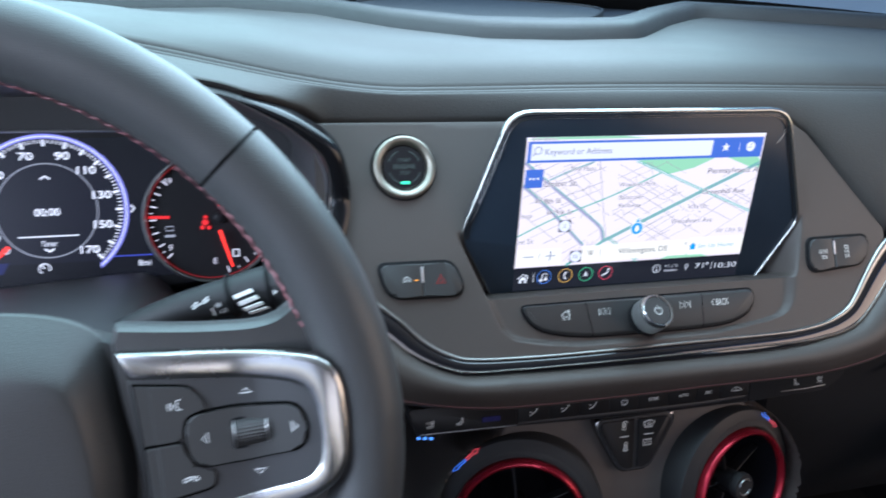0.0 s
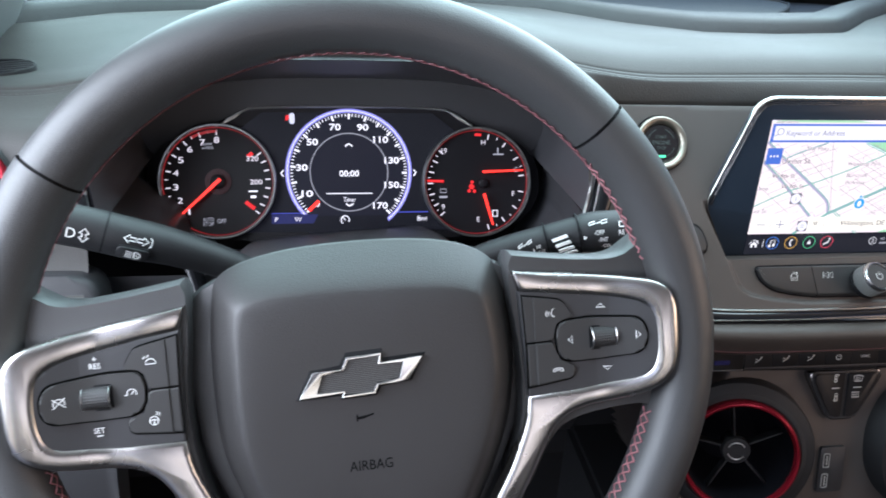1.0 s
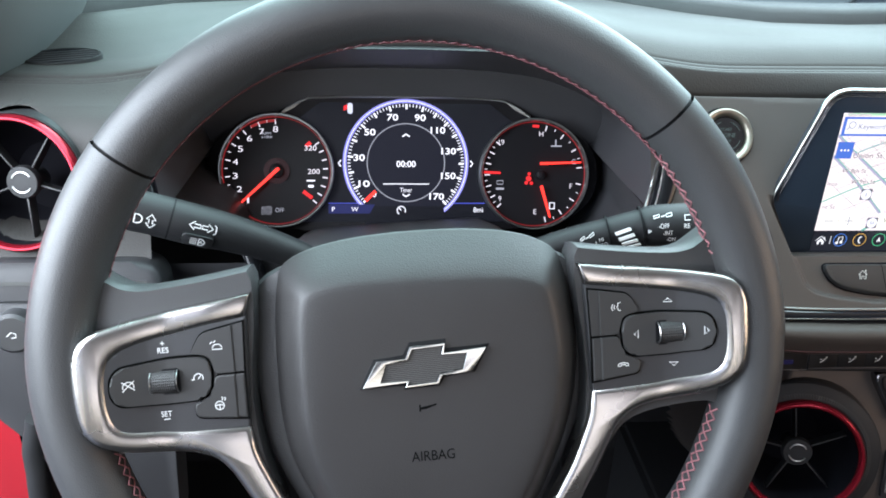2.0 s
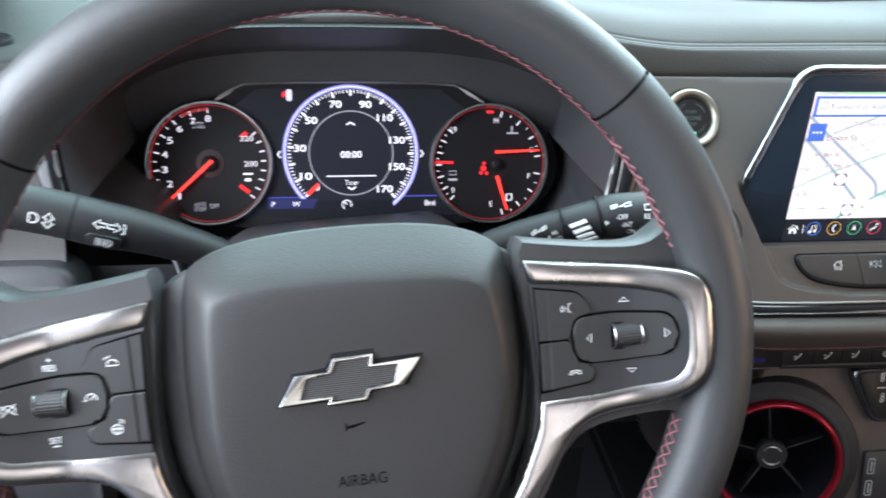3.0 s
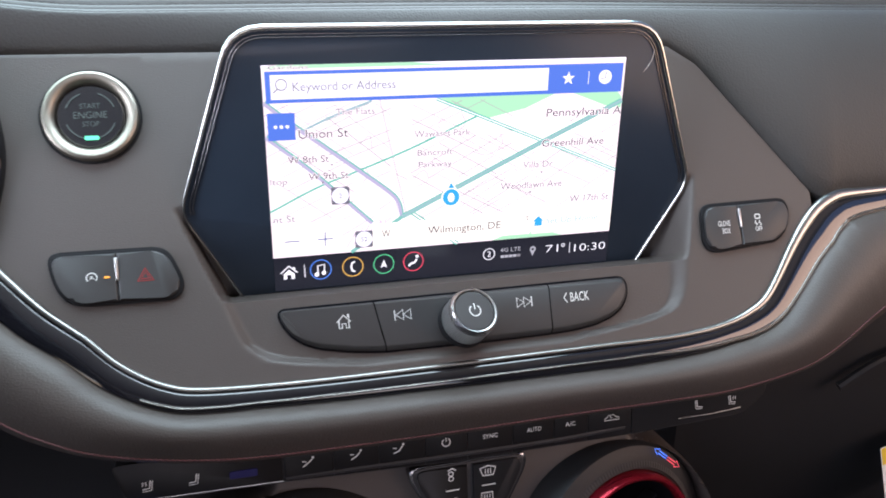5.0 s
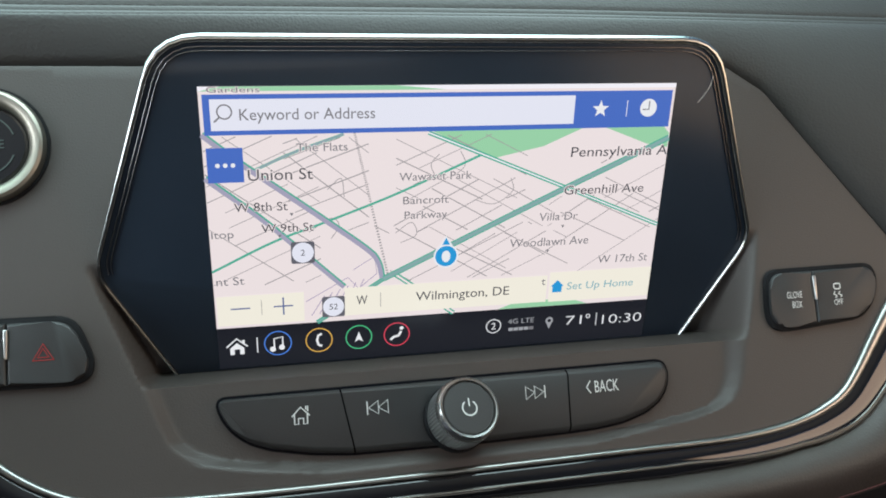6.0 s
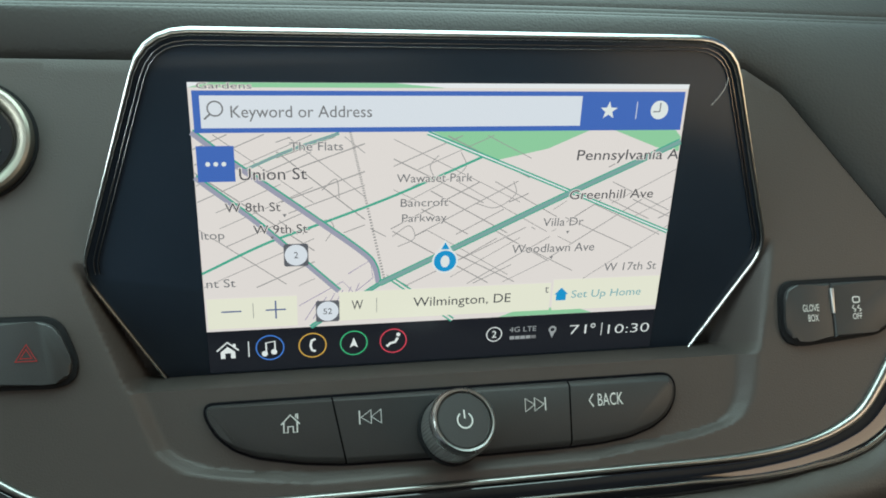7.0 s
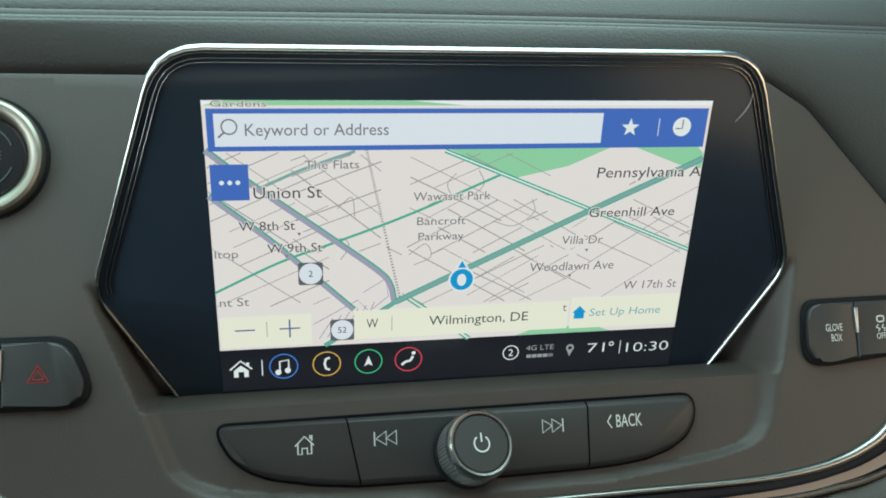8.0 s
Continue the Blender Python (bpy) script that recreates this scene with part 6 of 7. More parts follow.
icon(-34.1, lit("ring_green", (0.10, 0.70, 0.30), 0.8), "navigation_ring"), icon(-19.1, lit("ring_red", (0.90, 0.08, 0.13), 0.8), "climate_ring")
def glyph(pts, name, width=None, closed=True):
    return part(name, stroke(mm(pts), width, 0.0006, closed) if width else flat(mm(pts), 0.0006), E_WHITE, display)


glyph([(-84.2, -53.0), (-80.3, -49.5), (-76.4, -53.0)], "home_roof", 0.0006, False)
glyph([(-78.4, -50.2), (-77.4, -50.2), (-77.4, -52.0), (-78.4, -51.1)], "chimney")
glyph([(-82.9, -53.5), (-80.3, -51.3), (-77.7, -53.5), (-77.7, -56.2), (-79.3, -56.2), (-79.3, -54.0), (-81.3, -54.0), (-81.3, -56.2), (-82.9, -56.2)], "home_symbol")
glyph([(-72.8, -49.5), (-72.8, -56)], "divider", 0.0004, False)
glyph([(-66.5, -54.8), (-66.5, -50.6), (-63.3, -50.0), (-63.3, -54.2)], "music_symbol", 0.0006, False)
part("music_note", plate(circle(-0.0671, -0.0551, 0.0011, 14), 0.0004, 0.0006, bm=plate(circle(-0.0637, -0.0545, 0.0011, 14), 0.0004, 0.0006)), E_WHITE, display)
glyph([(-48.4, -50), (-49.8, -50.6), (-50.3, -52.6), (-49.8, -54.6), (-48.4, -55.2)], "phone_symbol", 0.0009, False)
glyph([(-34.1, -50.2), (-32.5, -54.6), (-34.1, -53.6), (-35.7, -54.6)], "navigation_symbol")
glyph([(-17.4, -51.4), (-18.4, -53.2), (-20.2, -53.6), (-21.6, -54.9)], "climate_symbol", 0.0010, False)
part("climate_dot", flat(circle(-0.0172, -0.0500, 0.0008, 12), 0.0006), E_WHITE, display)
E_PIN = lit("pin_grey", (0.42, 0.43, 0.44), 0.8)
part("number_ring", stroke(arc(0.0206, -0.0523, 0.0030, 0, 360, 28)[:-1], 0.0004, 0.0006, True), E_WHITE, display)
writing("2", 0.0206, -0.0523, 0.0030, E_WHITE, display, z=0.0006)
writing("4G LTE", 0.0322, -0.0507, 0.0022, E_PIN, display, z=0.0006, width=0.0110)
for k in range(5):
    part("signal_block", flat(mm([(27 + 2.2 * k, -55.0), (28.9 + 2.2 * k, -55.0), (28.9 + 2.2 * k, -53.6), (27 + 2.2 * k, -53.6)]), 0.0006), E_PIN if k < 4 else E_GREY, display)
part("pin_symbol", stroke(arc(0.0444, -0.0516, 0.0012, 0, 360, 20)[:-1], 0.0008, 0.0006, True), E_PIN, display)
part("pin_symbol", flat(mm([(43.2, -52.5), (45.6, -52.5), (44.4, -55.4)]), 0.0006), E_PIN, display)
writing("71", 0.0551, -0.0522, 0.0042, E_WHITE, display, z=0.0006, width=0.0070, bold=-0.012)
part("degree_ring", stroke(arc(0.0613, -0.0508, 0.0008, 0, 360, 18)[:-1], 0.0004, 0.0006, True), E_WHITE, display)
glyph([(65.1, -49.6), (65.1, -55.4)], "divider", 0.0003, False)
writing("10:30", 0.0767, -0.0529, 0.0042, E_WHITE, display, z=0.0006, width=0.0177, bold=-0.012)


# A thin hair that clings to the glass.
fibre = solid("lint_fibre", tube([SCREEN @ Vector((x / 1000, y / 1000, 0.0009)) for x, y in curve([(96.9, 37.8), (99.4, 41.0), (101.3, 44.4), (101.8, 47.9)], 6)], 0.00008, 5), WHITE_PRINT, "thin pale fibre clinging to the screen glass", "lint")

# ---- start button ----
GLYPH = mat("backlit_symbol", (0.56, 0.57, 0.55), 0.5, stain=0, emit=(0.72, 0.74, 0.72), power=0.085)
SU, SV = -0.1609, 0.0711
start_button = thing("start_button", PANEL @ Matrix.Translation((SU, SV, 0)), "round engine start button in a bright ring, green lamp lit", "button")
part("gasket", lathe([(0.0214, -0.002), (0.0213, 0.0007), (0.0200, 0.0009)], 64), DEEP, start_button)
part("bright_ring", lathe([(0.0203, 0.0), (0.0202, 0.0026), (0.0196, 0.0040), (0.0186, 0.0046), (0.0172, 0.0045), (0.0158, 0.0036), (0.0148, 0.0020), (0.0143, 0.0), (0.0142, -0.003)], 72), mat("satin_ring", (0.28, 0.255, 0.215), 0.44, metal=1.0, stain=0.06, stain_scale=30), start_button, "satin metal ring")
part("cap", lathe([(0.0144, -0.003), (0.0143, 0.0010), (0.0134, 0.0020), (0.0, 0.0023)], 64), GLOSS, start_button, "gloss black push cap")
dim_print = lit("dim_symbol", (0.32, 0.48, 0.42), 0.20)
part("cap_ring", stroke(arc(0, 0, 0.0105, 20, 70, 12), 0.0005, 0.0026), dim_print, start_button)
for a0 in (110, 200, 290):
    part("cap_ring", stroke(arc(0, 0, 0.0105, a0, a0 + 50, 12), 0.0005, 0.0026), dim_print, start_button)
writing("START", 0, 0.0044, 0.0023, dim_print, start_button, z=0.0026, width=0.0085)
writing("ENGINE", 0, 0.0003, 0.0031, dim_print, start_button, z=0.0026, width=0.0138)
writing("STOP", 0, -0.0038, 0.0023, dim_print, start_button, z=0.0026, width=0.0070)
part("lamp", plate(rrect(0, -0.0100, 0.0060, 0.0017, 0.0007), 0.0015, 0.0027), lit("green_lamp", (0.10, 0.95, 0.45), 1.2), start_button, "lit green lamp")


# ---- twin key blocks on either side of the screen ----
def key_block(name, centre, outline, split, label):
    ob = thing(name, PANEL @ Matrix.Translation((*centre, 0)), label, "switch", "key blocks beside the screen")
    shape = rounded(mm(outline), 0.006)
    c = sum(shape, Vector((0, 0))) / len(shape)
    part("surround", plate([c + Vector(((p - c).x * 1.07, (p - c).y * 1.16)) for p in shape], -0.002, 0.0014, 0.0006), DEEP, ob)
    for side in (-1, 1):
        half = []
        n = len(shape)
        for i in range(n):
            a, b = shape[i], shape[(i + 1) % n]
            da, db = side * (a.x - split), side * (b.x - split)
            if da >= 0.00015:
                half.append(a)
            if (da - 0.00015) * (db - 0.00015) < 0:
                t = (da - 0.00015) / (da - db)
                half.append(a.lerp(b, t))
        part("key", plate(half, -0.001, 0.0030, 0.0010, 3), BUTTON, ob)
    part("divider_bar", plate(mm([(split * 1000 - 0.8, 8.4), (split * 1000 + 0.8, 8.4), (split * 1000 + 0.5, -1.5), (split * 1000 - 0.5, -1.5)]), 0.0, 0.0038, 0.0004), BEAD, ob, "small chrome bar")
    return ob


stop_keys = key_block("hazard_key_block", (-0.1545, -0.001), [(-27, 10.8), (20, 10.2), (26.5, -5), (22.5, -10.8), (-17, -10.2), (-23.5, -4)], 0.0, "black twin key block: stop-start and hazard flashers")
part("stop_start_symbol", stroke(arc(-0.0102, 0.0004, 0.0021, -40, 220, 18), 0.00045, 0.0033), GLYPH, stop_keys)
writing("A", -0.0102, 0.0005, 0.0019, GLYPH, stop_keys, z=0.0033)
part("amber_lamp", plate(rrect(-0.0041, 0.0002, 0.0022, 0.0008, 0.0003), 0.003, 0.0034), lit("amber_lamp_lit", (1.0, 0.42, 0.05), 1.1), stop_keys, "lit amber lamp")
RED_SIGN = lit("hazard_red", (0.85, 0.06, 0.05), 0.34)
for s in (3.3, 1.8):
    part("hazard_symbol", stroke(mm([(11.6 - s, -0.6 - s * 0.62), (11.6 + s, -0.6 - s * 0.62), (11.6, -0.6 + s * 1.05)]), 0.0005, 0.0033, True), RED_SIGN, stop_keys)

glove_keys = key_block("glove_box_key_block", (0.1555, -0.001), [(-20, 10.3), (30, 10.8), (30, 0), (23, -9.5), (-16, -12.6), (-21.5, -8)], 0.0, "black twin key block: glove box release and traction control")
writing("GLOVE", -0.0100, 0.0010, 0.0028, GLYPH, glove_keys, z=0.0033, width=0.0072)
writing("BOX", -0.0092, -0.0030, 0.0028, GLYPH, glove_keys, z=0.0033, width=0.0046)
part("car_symbol", stroke(rrect(0.0105, 0.0034, 0.0030, 0.0022, 0.0006, 2), 0.0005, 0.0033, True), GLYPH, glove_keys)
for dx in (-1.2, 1.2):
    part("skid_symbol", stroke(mm([(10.5 + dx, 1.2), (9.7 + dx, 0.2), (11.3 + dx, -0.6), (10.5 + dx, -1.4)]), 0.0005, 0.0033), GLYPH, glove_keys)
writing("OFF", 0.0105, -0.0032, 0.0024, GLYPH, glove_keys, z=0.0033, width=0.0042)

# ---- key bar under the screen with its knob ----
key_bar = thing("media_key_bar", PANEL, "black key bar with a knurled volume knob under the screen", "key bar")
bar_shape = [(-86.4, -22.6), (-87.4, -24.8), (-86.0, -28.8), (-82.8, -33.8), (-77.4, -38.3), (-70, -41.4), (-55, -44.4), (-40, -46.0), (12, -46.8), (42, -46.6), (56, -46.1), (67, -44.8), (77, -41.8), (83.3, -37.8), (86.7, -32.8), (87.8, -27.6), (86.4, -23.6), (84, -22.6)]
shape = rounded(mm(bar_shape), 0.0025)


def drawn_in(pts, far):
    """An outline moved inwards by far(point); it runs anticlockwise."""
    out = []
    for i, p in enumerate(pts):
        d = (pts[(i + 1) % len(pts)] - pts[i - 1]).normalized()
        out.append(p + Vector((-d.y, d.x)) * far(p))
    return out


part("surround", plate(drawn_in(shape, lambda p: -0.0010), -0.014, -0.0035, 0.0002), VOID, key_bar)


def slope_width(p):
    """How broad the sloping flank of the keys is: narrow along the top, broad below and at the passenger's end."""
    return 0.0007 + 0.0019 * max(step(-0.032, -0.044, p.y), step(0.074, 0.084, p.x))


joints = [(-0.0438, -0.0394), (0.0, 0.0), (0.0444, 0.0438)]
for k in range(4):
    rings = [[(*p, z) for p in drawn_in(shape, lambda p, f=f: slope_width(p) * f)] for f, z in ((0.0, -0.012), (0.0, -0.0030), (0.12, -0.0021), (0.4, -0.0012), (0.75, -0.0005), (1.0, -0.0002))]
    bm = loft(rings, closed=True)
    bm.faces.new(list(bm.verts)[-len(shape):])
    for side, (x_top, x_low) in ([(1, joints[k - 1])] if k else []) + ([(-1, joints[k])] if k < 3 else []):
        across = Vector((0.0240, x_low - x_top, 0)).normalized() * side
        cutting = bmesh.ops.bisect_plane(bm, geom=bm.verts[:] + bm.edges[:] + bm.faces[:], plane_co=(x_top + side * 0.0003, -0.0226, 0), plane_no=across, clear_inner=True)
        rim = [e for e in cutting["geom_cut"] if isinstance(e, bmesh.types.BMEdge)]
        bmesh.ops.edgeloop_fill(bm, edges=rim)
    part("key", bm, BUTTON, key_bar, sharp=40)
KZ = 0.0001
def key_mark(pts, width=0.00046, closed=False):
    return part("symbol", stroke(mm(pts), width, KZ, closed), GLYPH, key_bar)


key_mark([(-61.7, -30.6), (-58.5, -27.4), (-55.3, -30.6)], 0.00045)
key_mark([(-60.8, -30.0), (-60.8, -33.4), (-59.4, -33.4), (-59.4, -31.4), (-57.6, -31.4), (-57.6, -33.4), (-56.2, -33.4), (-56.2, -30.0)], 0.00045)
key_mark([(-56.6, -28.4), (-56.6, -27.2), (-56.0, -27.2), (-56.0, -29)], 0.00045)
for x, d in ((-30.5, -1), (30.5, 1)):
    key_mark([(x - 3.8, -32.4), (x - 3.8, -27.6), (x - 0.2, -30)] if d > 0 else [(x + 3.8, -32.4), (x + 3.8, -27.6), (x + 0.2, -30)], closed=True)
    key_mark([(x - 0.2, -32.4), (x - 0.2, -27.6), (x + 3.4, -30)] if d > 0 else [(x + 0.2, -32.4), (x + 0.2, -27.6), (x - 3.4, -30)], closed=True)
    key_mark([(x + 3.9 * d, -32.4), (x + 3.9 * d, -27.6)])
writing("BACK", 0.0600, -0.0300, 0.0046, GLYPH, key_bar, z=KZ, width=0.0100)
key_mark([(53.2, -27.6), (51.6, -30), (53.2, -32.4)])
knob = part("volume_knob", lathe([(0.0125, 0.000), (0.0125, 0.0030), (0.0121, 0.0034)], 64, at=(0, -0.032, 0.001)), DEEP, key_bar, "knurled metal-edged knob")
knob.matrix_local = Matrix.Translation((-0.0020, -0.0372, 0.001)) @ Matrix.Rotation(radians(-20), 4, "X") @ Matrix.Rotation(radians(8), 4, "Y") @ Matrix.Translation((0, 0.032, -0.001))
bm = bmesh.new()
rows = []
for k in range(120):
    a = 2 * math.pi * k / 120
    r = 0.0117 + (0.00030 if k % 2 else -0.0001)
    rows.append([(r * math.cos(a), -0.032 + r * math.sin(a), 0.0035), (r * math.cos(a), -0.032 + r * math.sin(a), 0.0146)])
part("knurled_skirt", loft(rows + rows[:1]), KNURL, knob, smooth=False)
part("bright_rim", lathe([(0.0119, 0.0142), (0.0117, 0.0162), (0.0108, 0.0174), (0.0101, 0.0173), (0.0098, 0.0162)], 72, at=(0, -0.032, 0)), SATIN, knob, "satin metal rim")
part("knob_face", lathe([(0.0100, 0.0162), (0.0093, 0.0170), (0.0, 0.0172)], 56, at=(0, -0.032, 0)), BUTTON, knob)
part("power_symbol", stroke(arc(0, -0.0322, 0.0027, 125, 415, 28), 0.0005, 0.0175), GLYPH, knob)
part("power_symbol", stroke(mm([(0, -31.6), (0, -28.6)]), 0.0005, 0.0175), GLYPH, knob)

# ---- climate key strip ----
strip = thing("climate_key_strip", STRIP, "slim gloss black strip of climate keys below the leather roll", "key bar")
strip_shape = rounded([(-0.1660, 0.0125), (-0.1600, -0.0060), (-0.090, -0.0072), (0.0, -0.0102), (0.090, -0.0100), (0.158, -0.0078), (0.172, 0.0020), (0.174, 0.0125)], 0.004)
STRIP_KEY = mat("strip_key_black", (0.008, 0.008, 0.009), 0.42, stain=0.1, spec=0.3)
part("strip_body", plate(strip_shape, -0.020, 0.0006, 0.0006), HARD, strip)
for lo, hi, m in ((-0.165, -0.0912, STRIP_KEY), (-0.0903, -0.0672, STRIP_KEY), (-0.0670, -0.0452, STRIP_KEY), (-0.0450, -0.0222, STRIP_KEY), (-0.0220, -0.0003, STRIP_KEY), (-0.0001, 0.0237, STRIP_KEY), (0.0239, 0.0462, STRIP_KEY), (0.0464, 0.0652, STRIP_KEY), (0.0654, 0.0900, STRIP_KEY),
                  (0.0905, 0.172, STRIP_KEY)):
    part("key", plate(cut([p + Vector((0, 0.0006)) for p in strip_shape], lo, hi), 0.0, 0.0014, 0.0002), m, strip)
# Fine metal tubes drawn where highlights run along the strip's lower edge.
part("glint_line", tube([(-0.157, -0.0046, 0.0022), (-0.0912, -0.0056, 0.0022)], 0.00018, 6), BEAD, strip, "thin bright line drawn as a highlight")
part("glint_line", tube([(0.1180, -0.0046, 0.0020), (0.1387, -0.0044, 0.0022), (0.1560, -0.0032, 0.0022)], lambda t: 0.00012 + 0.00020 * t, 6), BEAD, strip, "thin bright line drawn as a highlight")
part("glint_line", tube([(0.1219, -0.0077, 0.0010), (0.1389, -0.0076, 0.0012), (0.1563, -0.0070, 0.0012)], 0.0002, 6), BEAD, strip, "thin bright line drawn as a highlight")
part("lower_lip", tube([(-0.0900, -0.0052, 0.0004), (-0.026, -0.0060, 0.0010), (0.017, -0.0064, 0.0010), (0.051, -0.0064, 0.0010), (0.0866, -0.0052, 0.0004)], 0.0013, 8), HARD, strip, "rounded lip under the keys")
BLUE_LED = lit("seat_blue_lamp", (0.12, 0.35, 1.0), 1.2)
for k in range(3):
    part("seat_lamp", plate(rrect(-0.1585 + 0.0042 * k, -0.0072 - 0.0006 * k, 0.0020, 0.0007, 0.0003), 0.0, 0.0026), BLUE_LED, strip, "small lit blue lamp")


def strip_mark(pts, closed=False, w=0.0005):
    return part("symbol", stroke([p + Vector((0, 0.0012)) for p in mm(pts)], w * 0.72, 0.0024, closed), GLYPH, strip)


def seat_symbol(x, d=1, waves=True):
    strip_mark([(x + 1.8 * d, 3.4), (x + 1.2 * d, -0.4), (x - 1.8 * d, -0.8)], w=0.0007)
    strip_mark([(x + 2.7 * d, 3.2), (x + 2.0 * d, -1.5), (x - 1.8 * d, -1.8)], w=0.0005)
    if waves:
        for k in (0, 1):
            strip_mark([(x - 1.8 * d + 1.4 * k * d, 0.8), (x - 1.4 * d + 1.4 * k * d, 1.8), (x - 1.8 * d + 1.4 * k * d, 2.8)], w=0.0005)


seat_symbol(-151.5), seat_symbol(-131.5, waves=False), seat_symbol(130.3, -1, False), seat_symbol(150.8, -1)
for x, tilt in ((-79.5, 1), (-56.7, 0), (-35.7, -1)):
    strip_mark([(x + 2.2, 2.2), (x + 0.4, 0.2 + 0.4 * tilt), (x - 2.2, -1.2)], w=0.0008)
    strip_mark([(x - 2.6, 1.6), (x - 0.6, 1.2)], w=0.0006)
    part("symbol", flat(circle((x + 2.6) / 1000, 0.0042, 0.0006, 10), 0.0024), GLYPH, strip)
part("power_symbol", stroke(arc(-0.0115, 0.0018, 0.0021, 125, 415, 22), 0.0005, 0.0024), GLYPH, strip)
strip_mark([(-11.5, 0.8), (-11.5, 3.2)])
writing("SYNC", 0.0115, 0.0018, 0.0023, GLYPH, strip, z=0.0024, width=0.0078)
writing("AUTO", 0.0350, 0.0018, 0.0023, GLYPH, strip, z=0.0024, width=0.0078)
writing("A/C", 0.0550, 0.0018, 0.0023, GLYPH, strip, z=0.0024, width=0.0056)
strip_mark([(74.2, -0.6), (82.6, -0.6), (82.4, 0.5), (80.8, 0.9), (79.4, 2.2), (76.6, 2.2), (75.6, 0.9), (74.4, 0.6)], True)
strip_mark([(77.0, 1.5), (78.6, 0.6), (77.4, 0.2)])
part("set_temperature", plate(rrect(-0.1090, 0.0008, 0.0125, 0.0034, 0.0006), 0.0012, 0.0023), lit("dim_violet", (0.10, 0.09, 0.55), 0.035), strip, "dim violet read-out, unreadable")

# ---- lower fascia with the fan keys and the two centre vents ----
def lower_depth(u, v):
    out = 0.010 * step(0.010, -0.060, v) - 0.004 * step(0.0, 0.024, v)
    near = math.hypot(abs(u) - 0.0886, v + 0.0510)
    out -= 0.070 * (1 - step(0.0510, 0.0580, near))
    out -= 0.110 * step(0.0575, 0.0660, near) * step(0.094, 0.114, abs(u))  # it ends on a curve round the vents
    return out - 0.003 * (1 - step(0.012, 0.034, abs(u))) * step(-0.002, -0.03, v)


rows = [[(u, v, lower_depth(u, v)) for v in spaced(0.024, -0.125, 110)] for u in spaced(-0.162, 0.162, 240)]
lower_fascia = thing("lower_fascia", LOWER, "soft grey-brown lower fascia round the centre vents", "dashboard", kind="structure")
bm = loft(rows)
bmesh.ops.delete(bm, geom=[v for v in bm.verts if abs(v.co.x) > 0.10 and math.hypot(abs(v.co.x) - 0.0886, v.co.y + 0.0510) > 0.0655], context="VERTS")
part("fascia_panel", bm, SOFT, lower_fascia, sharp=50)


def vent(name, m, radius, label, spin, collar=1.0, push=0.0):
    """A round vent: housing with a ribbed grip, red ring, duct, and a ball with five vanes and a hub that slides."""
    ob = thing(name, m, label, "air vent", "round air vents")
    k = radius / 0.045
    part("housing", lathe([(0.0600 * k * collar, -0.026), (0.0594 * k * collar, -0.0100), (0.0580 * k * collar, -0.0074), (0.0555 * k * collar, -0.0066), (max(0.0468 * k, 0.0525 * k * collar), -0.0052), (0.0462 * k, -0.0046), (0.0440 * k, -0.010)], 80), NEAR_BLACK, ob)
    if collar == 1.0:
        rows = []
        for j in range(320):
            a, lift = math.pi * j / 160, 0.00028 if j % 2 else 0.0
            rows.append([(r * k * math.cos(a), r * k * math.sin(a), z + lift) for r, z in ((0.0522, -0.0068), (0.0516, -0.0058), (0.0500, -0.0048), (0.0474, -0.0040), (0.0468, -0.0050))])
        part("grip_ring", loft(rows + rows[:1]), NEAR_BLACK, ob, "ribbed black grip", smooth=False)
    part("red_ring", lathe([(0.0456 * k, -0.012), (0.0455 * k, -0.0016), (0.0449 * k, 0.0006), (0.0438 * k, 0.0018), (0.0426 * k, 0.0017), (0.0416 * k, 0.0004), (0.0411 * k, -0.003)], 88), RED_METAL, ob, "red metallic ring")
    part("duct", lathe([(0.0413 * k, -0.0025), (0.0405 * k, -0.018), (0.036 * k, -0.036), (0.024 * k, -0.050), (0.0, -0.052)], 64), VOID, ob)
    turn, wide, reach = Matrix.Translation((0, -0.2 * push, -push)), 0.88 if push else 1.0, 0.0385
    for j in range(5):
        a = radians(spin + 72 * j)
        c, s = math.cos(a), math.sin(a)
        bm = bmesh.new()
        plate([(0.009 * k, -0.0008), (reach * k, -0.0005), (reach * k, 0.0005), (0.009 * k, 0.0008)], -0.024, -0.015, 0.0003, bm=bm)
        for v in bm.verts:
            v.co = (v.co.x * c - v.co.y * s, v.co.x * s + v.co.y * c, v.co.z)
        part("vane", bm, VANE, ob)
    hub = part("hub", lathe([(0.0080 * k, -0.034), (0.0086 * k, -0.018), (0.0114 * k * wide, -0.0165), (0.0112 * k * wide, -0.0132), (0.0104 * k * wide, -0.0114), (0.0, -0.0108)], 48), NEAR_BLACK, ob)
    hub.matrix_local = turn
    for a0 in (35, 205):
        part("bright_mark", tube([(x, y, -0.0109) for x, y in arc(0, 0, 0.0069 * k * wide, a0, a0 + 125, 16)], 0.00055, 6), BEAD, hub)
    return ob


centre_left = vent("round_vent", placed((MID - 0.0886, 0.4062, 0.9165), 15.2, -15.3), 0.0456, "round air vent with a red metallic ring in the lower fascia", 28)
centre_right = vent("round_vent", placed((MID + 0.0886, 0.4062, 0.9165), 15.2, 15.3), 0.0456, "round air vent with a red metallic ring, its hub drawn out", 28, push=-0.012)
outer_vent = vent("round_vent", placed((-0.3655, 0.478, 1.113), 14, -8), 0.0460, "round air vent with a red metallic ring at the dash end", 60, 0.80)

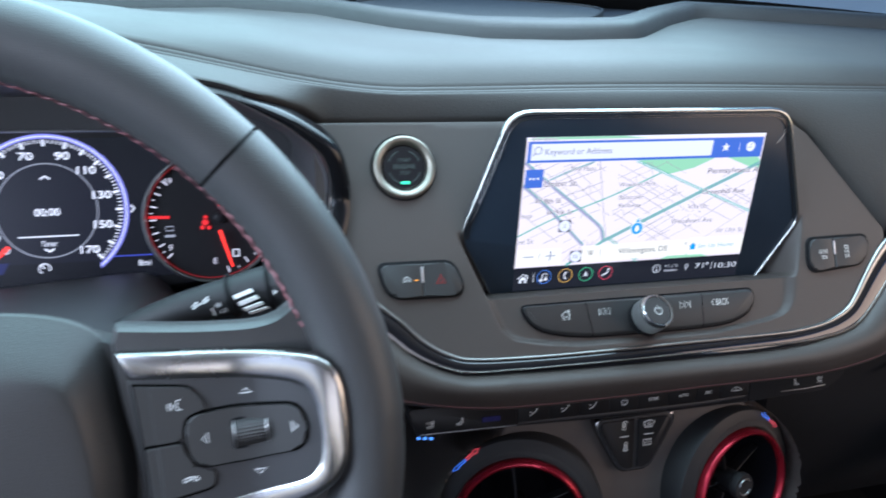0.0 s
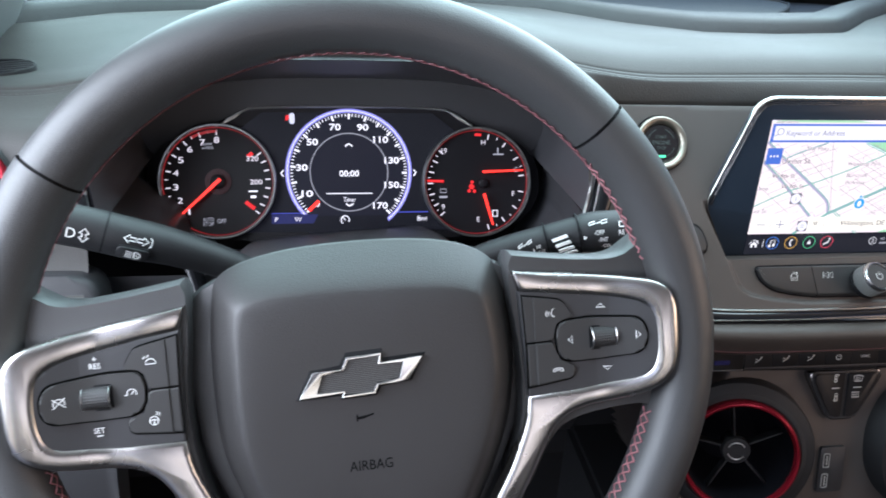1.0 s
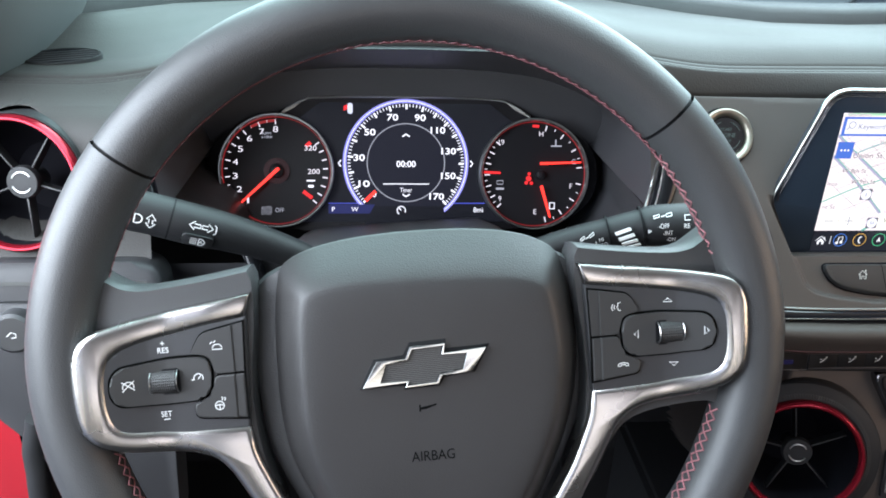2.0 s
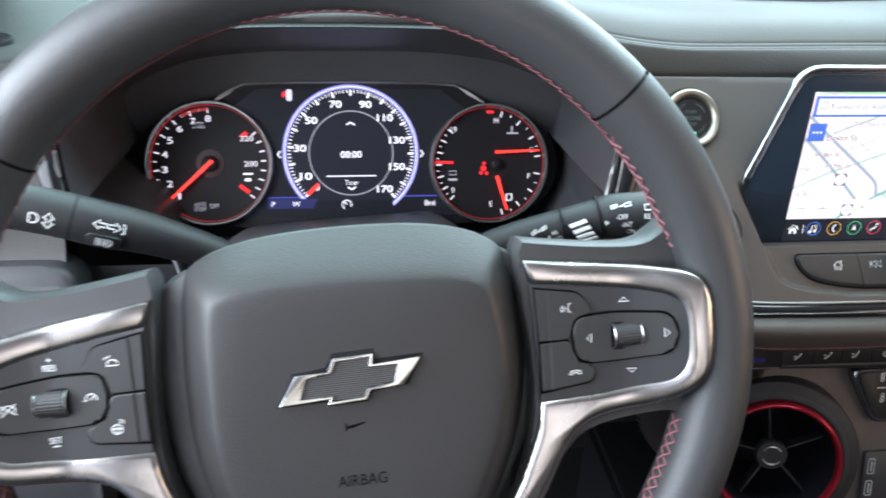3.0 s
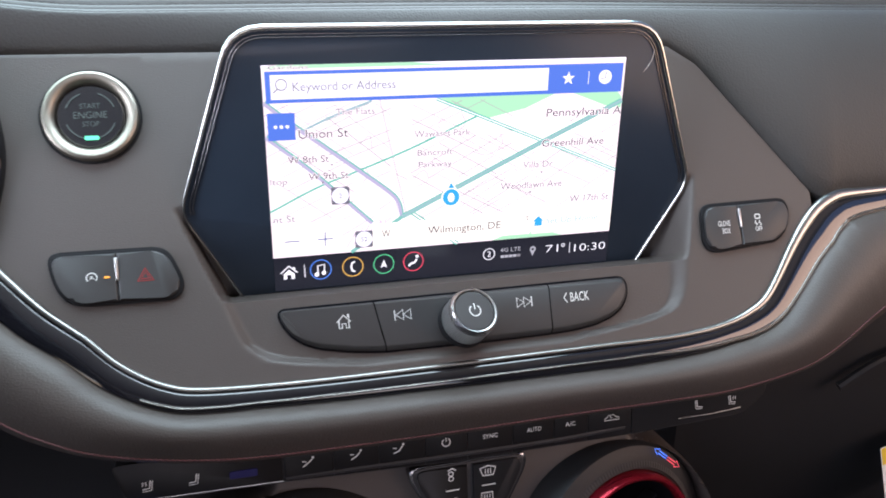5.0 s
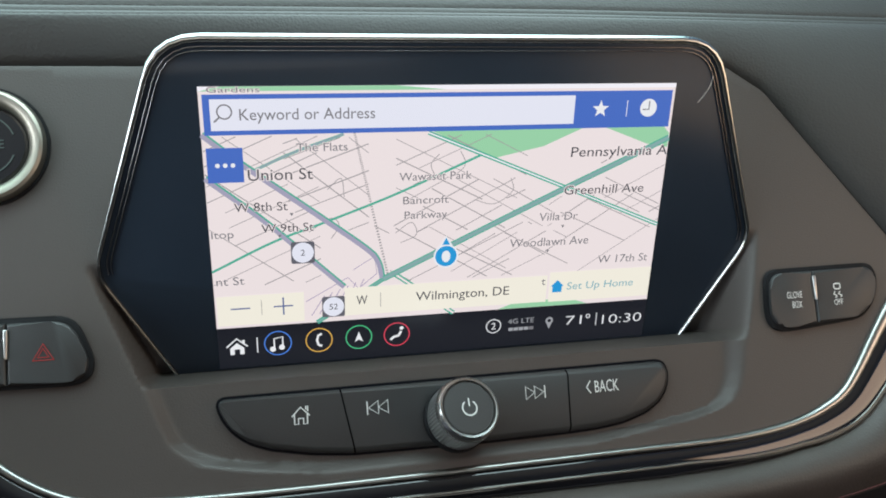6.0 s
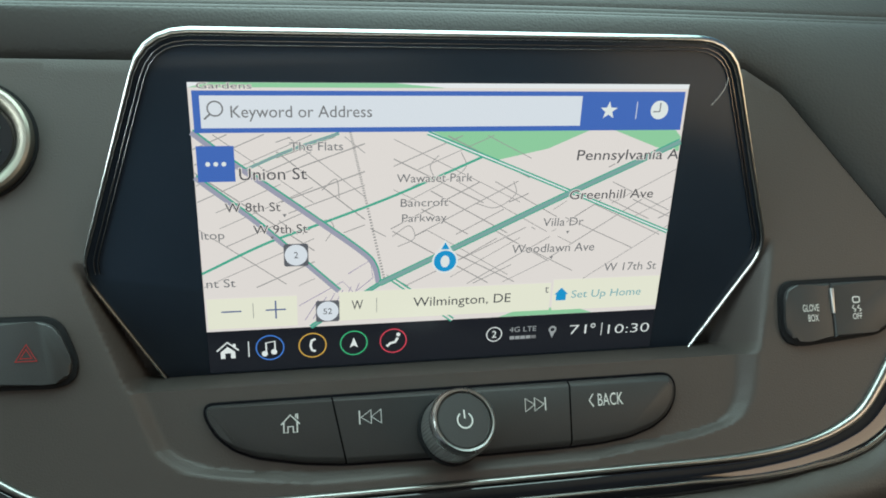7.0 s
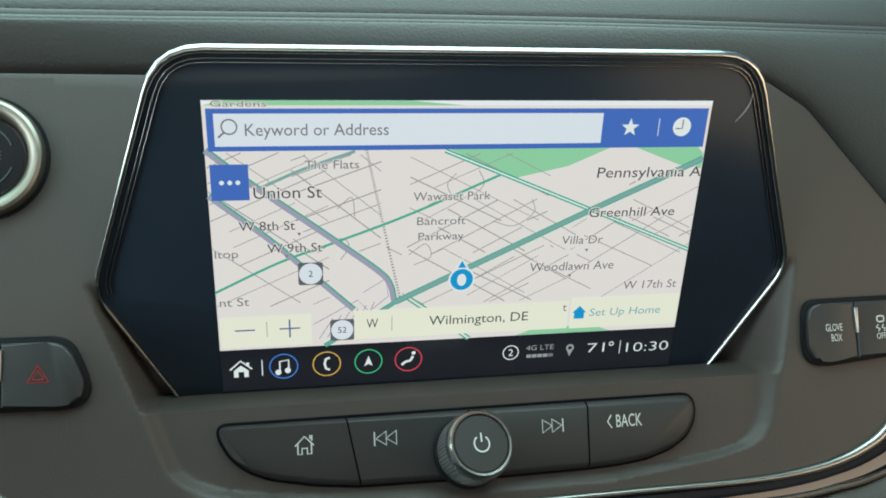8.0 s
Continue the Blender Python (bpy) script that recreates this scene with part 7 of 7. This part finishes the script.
# Heat arrows on the housings of the centre vents: the red end lies towards the car's middle on the driver's side, away from it on the other.
ARROW_RED, ARROW_BLUE = lit("arrow_red", (1.0, 0.10, 0.12), 1.0), lit("arrow_blue", (0.08, 0.25, 1.0), 1.2)
for ob, angle, r, lie in ((centre_left, 132.9, 0.0590, 137.0), (centre_right, 53.0, 0.0558, 46.5)):
    c, s = math.cos(radians(angle)), math.sin(radians(angle))
    mid = Vector((r * c, r * s))
    c, s = math.cos(radians(lie)), math.sin(radians(lie))
    along = Vector((s, -c))
    for part_name, color, e in (("red_arrow", ARROW_RED, 1), ("blue_arrow", ARROW_BLUE, -1)):
        pts = [(0.2, 0.8), (5.6, 0.8), (5.6, 2.0), (8.6, 0.0), (5.6, -2.0), (5.6, -0.8), (0.2, -0.8)]
        part(part_name, stroke([mid + along * (p * e * 0.0014) + Vector((c, s)) * (q * 0.0009) for p, q in pts], 0.00045, -0.0045, True), color, ob, "lit arrow symbol")

# Fan and demister keys in their V-shaped field.
fan_keys = thing("fan_key_field", LOWER @ Matrix.Translation((0.0015, 0, 0.0)), "V-shaped gloss black field with fan and demister keys", "key bar")
field = rounded(mm([(-30, 12), (-29, 4), (-13.5, -24.5), (-9, -28), (9, -28), (13.5, -24.5), (29, 4), (30, 12)]), 0.005)
part("silver_edge", plate([Vector((p.x * 1.06, p.y * 1.05)) for p in field], -0.010, 0.0062, 0.0012), DARK_METAL, fan_keys, "thin dark metal edge")
part("key_field", plate(field, -0.010, 0.0072, 0.0005), HARD, fan_keys)
part("key", plate(cut([Vector((p.x * 0.93, p.y * 0.93)) for p in field], -0.04, -0.0014), 0.0, 0.0086, 0.0006), STRIP_KEY, fan_keys)
part("key", plate(cut([Vector((p.x * 0.93, p.y * 0.93)) for p in field], 0.0014, 0.04), 0.0, 0.0086, 0.0006), STRIP_KEY, fan_keys)
def fan_mark(pts, closed=False, w=0.0006):
    return part("symbol", stroke(mm(pts), w, 0.0090, closed), GLYPH, fan_keys)


for x in (-9.6, 9.6):
    fan_mark([(x - 3.6, -1.0), (x + 3.6, -1.0)])
for y in (6.6, -8.0):
    for dy in (-1.3, 1.3):
        part("symbol", stroke(arc(-0.0094 + (0.0012 if y < 0 else -0.0008), (y + dy) / 1000, 0.0012, 0, 360, 14)[:-1], 0.0005, 0.0090, True), GLYPH, fan_keys)
    fan_mark([(-11.8, y + 3.0), (-9.6, y + 4.2), (-7.4, y + 3.0)] if y > 0 else [(-10.4, y - 3.0), (-8.2, y - 4.2), (-6.0, y - 3.0)])
fan_mark([(5.2, 8.2), (9.4, 9.4), (13.6, 8.2), (12.2, 4.2), (6.6, 4.2)], True)
fan_mark([(5.6, -5.2), (11.6, -5.2), (11.6, -9.4), (5.6, -9.4)], True)
for dx in (-1.4, 0, 1.4):
    fan_mark([(9.4 + dx, 5.0), (9.4 + dx, 7.8)], w=0.0004)
    fan_mark([(8.6 + dx, -8.2), (8.6 + dx, -6.2)], w=0.0004)

# Sockets in the lower fascia.
sockets = thing("usb_sockets", LOWER @ Matrix.Translation((-0.0030, -0.072, 0.0085)), "two small sockets in a dark recessed plate", "socket")
part("recess_plate", plate(rrect(0, 0, 0.022, 0.040, 0.002), -0.006, 0.0012, 0.0004), HARD, sockets)
for y in (0.0085, -0.0095):
    part("socket_rim", frame_ring(rrect(-0.0055, y, 0.0056, 0.0125, 0.0012), rrect(-0.0055, y, 0.0042, 0.0110, 0.0008), 0.0008, 0.0019), GREY_PRINT, sockets)
    part("socket", plate(rrect(-0.0055, y, 0.0042, 0.0110, 0.0008), 0.0004, 0.0014), DEEP, sockets)
    part("contact", plate(rrect(-0.0052, y, 0.0014, 0.0085, 0.0003), 0.0012, 0.0017), GREY_PRINT, sockets)

# A printed paper tag that stands against the glove box on the passenger side.
tag = thing("paper_tag", placed((0.637, 0.457, 0.882), 8, 0, 15), "white and yellow printed paper tag leaning on the glove box", "paper")
part("sheet", plate(rrect(0, 0, 0.070, 0.075, 0.001), -0.0004, 0.0), PAPER, tag)
part("yellow_band", plate(mm([(-34.5, 37), (34.5, 37), (34.5, 24), (-34.5, 24)]), 0.0, 0.0003), YELLOW, tag)
for k in range(6):
    part("print_line", plate(mm([(-30, 17 - 8 * k), (20 + 4 * (k % 3), 17 - 8 * k), (20 + 4 * (k % 3), 15 - 8 * k), (-30, 15 - 8 * k)]), 0.0, 0.0003), GREY_PRINT, tag)
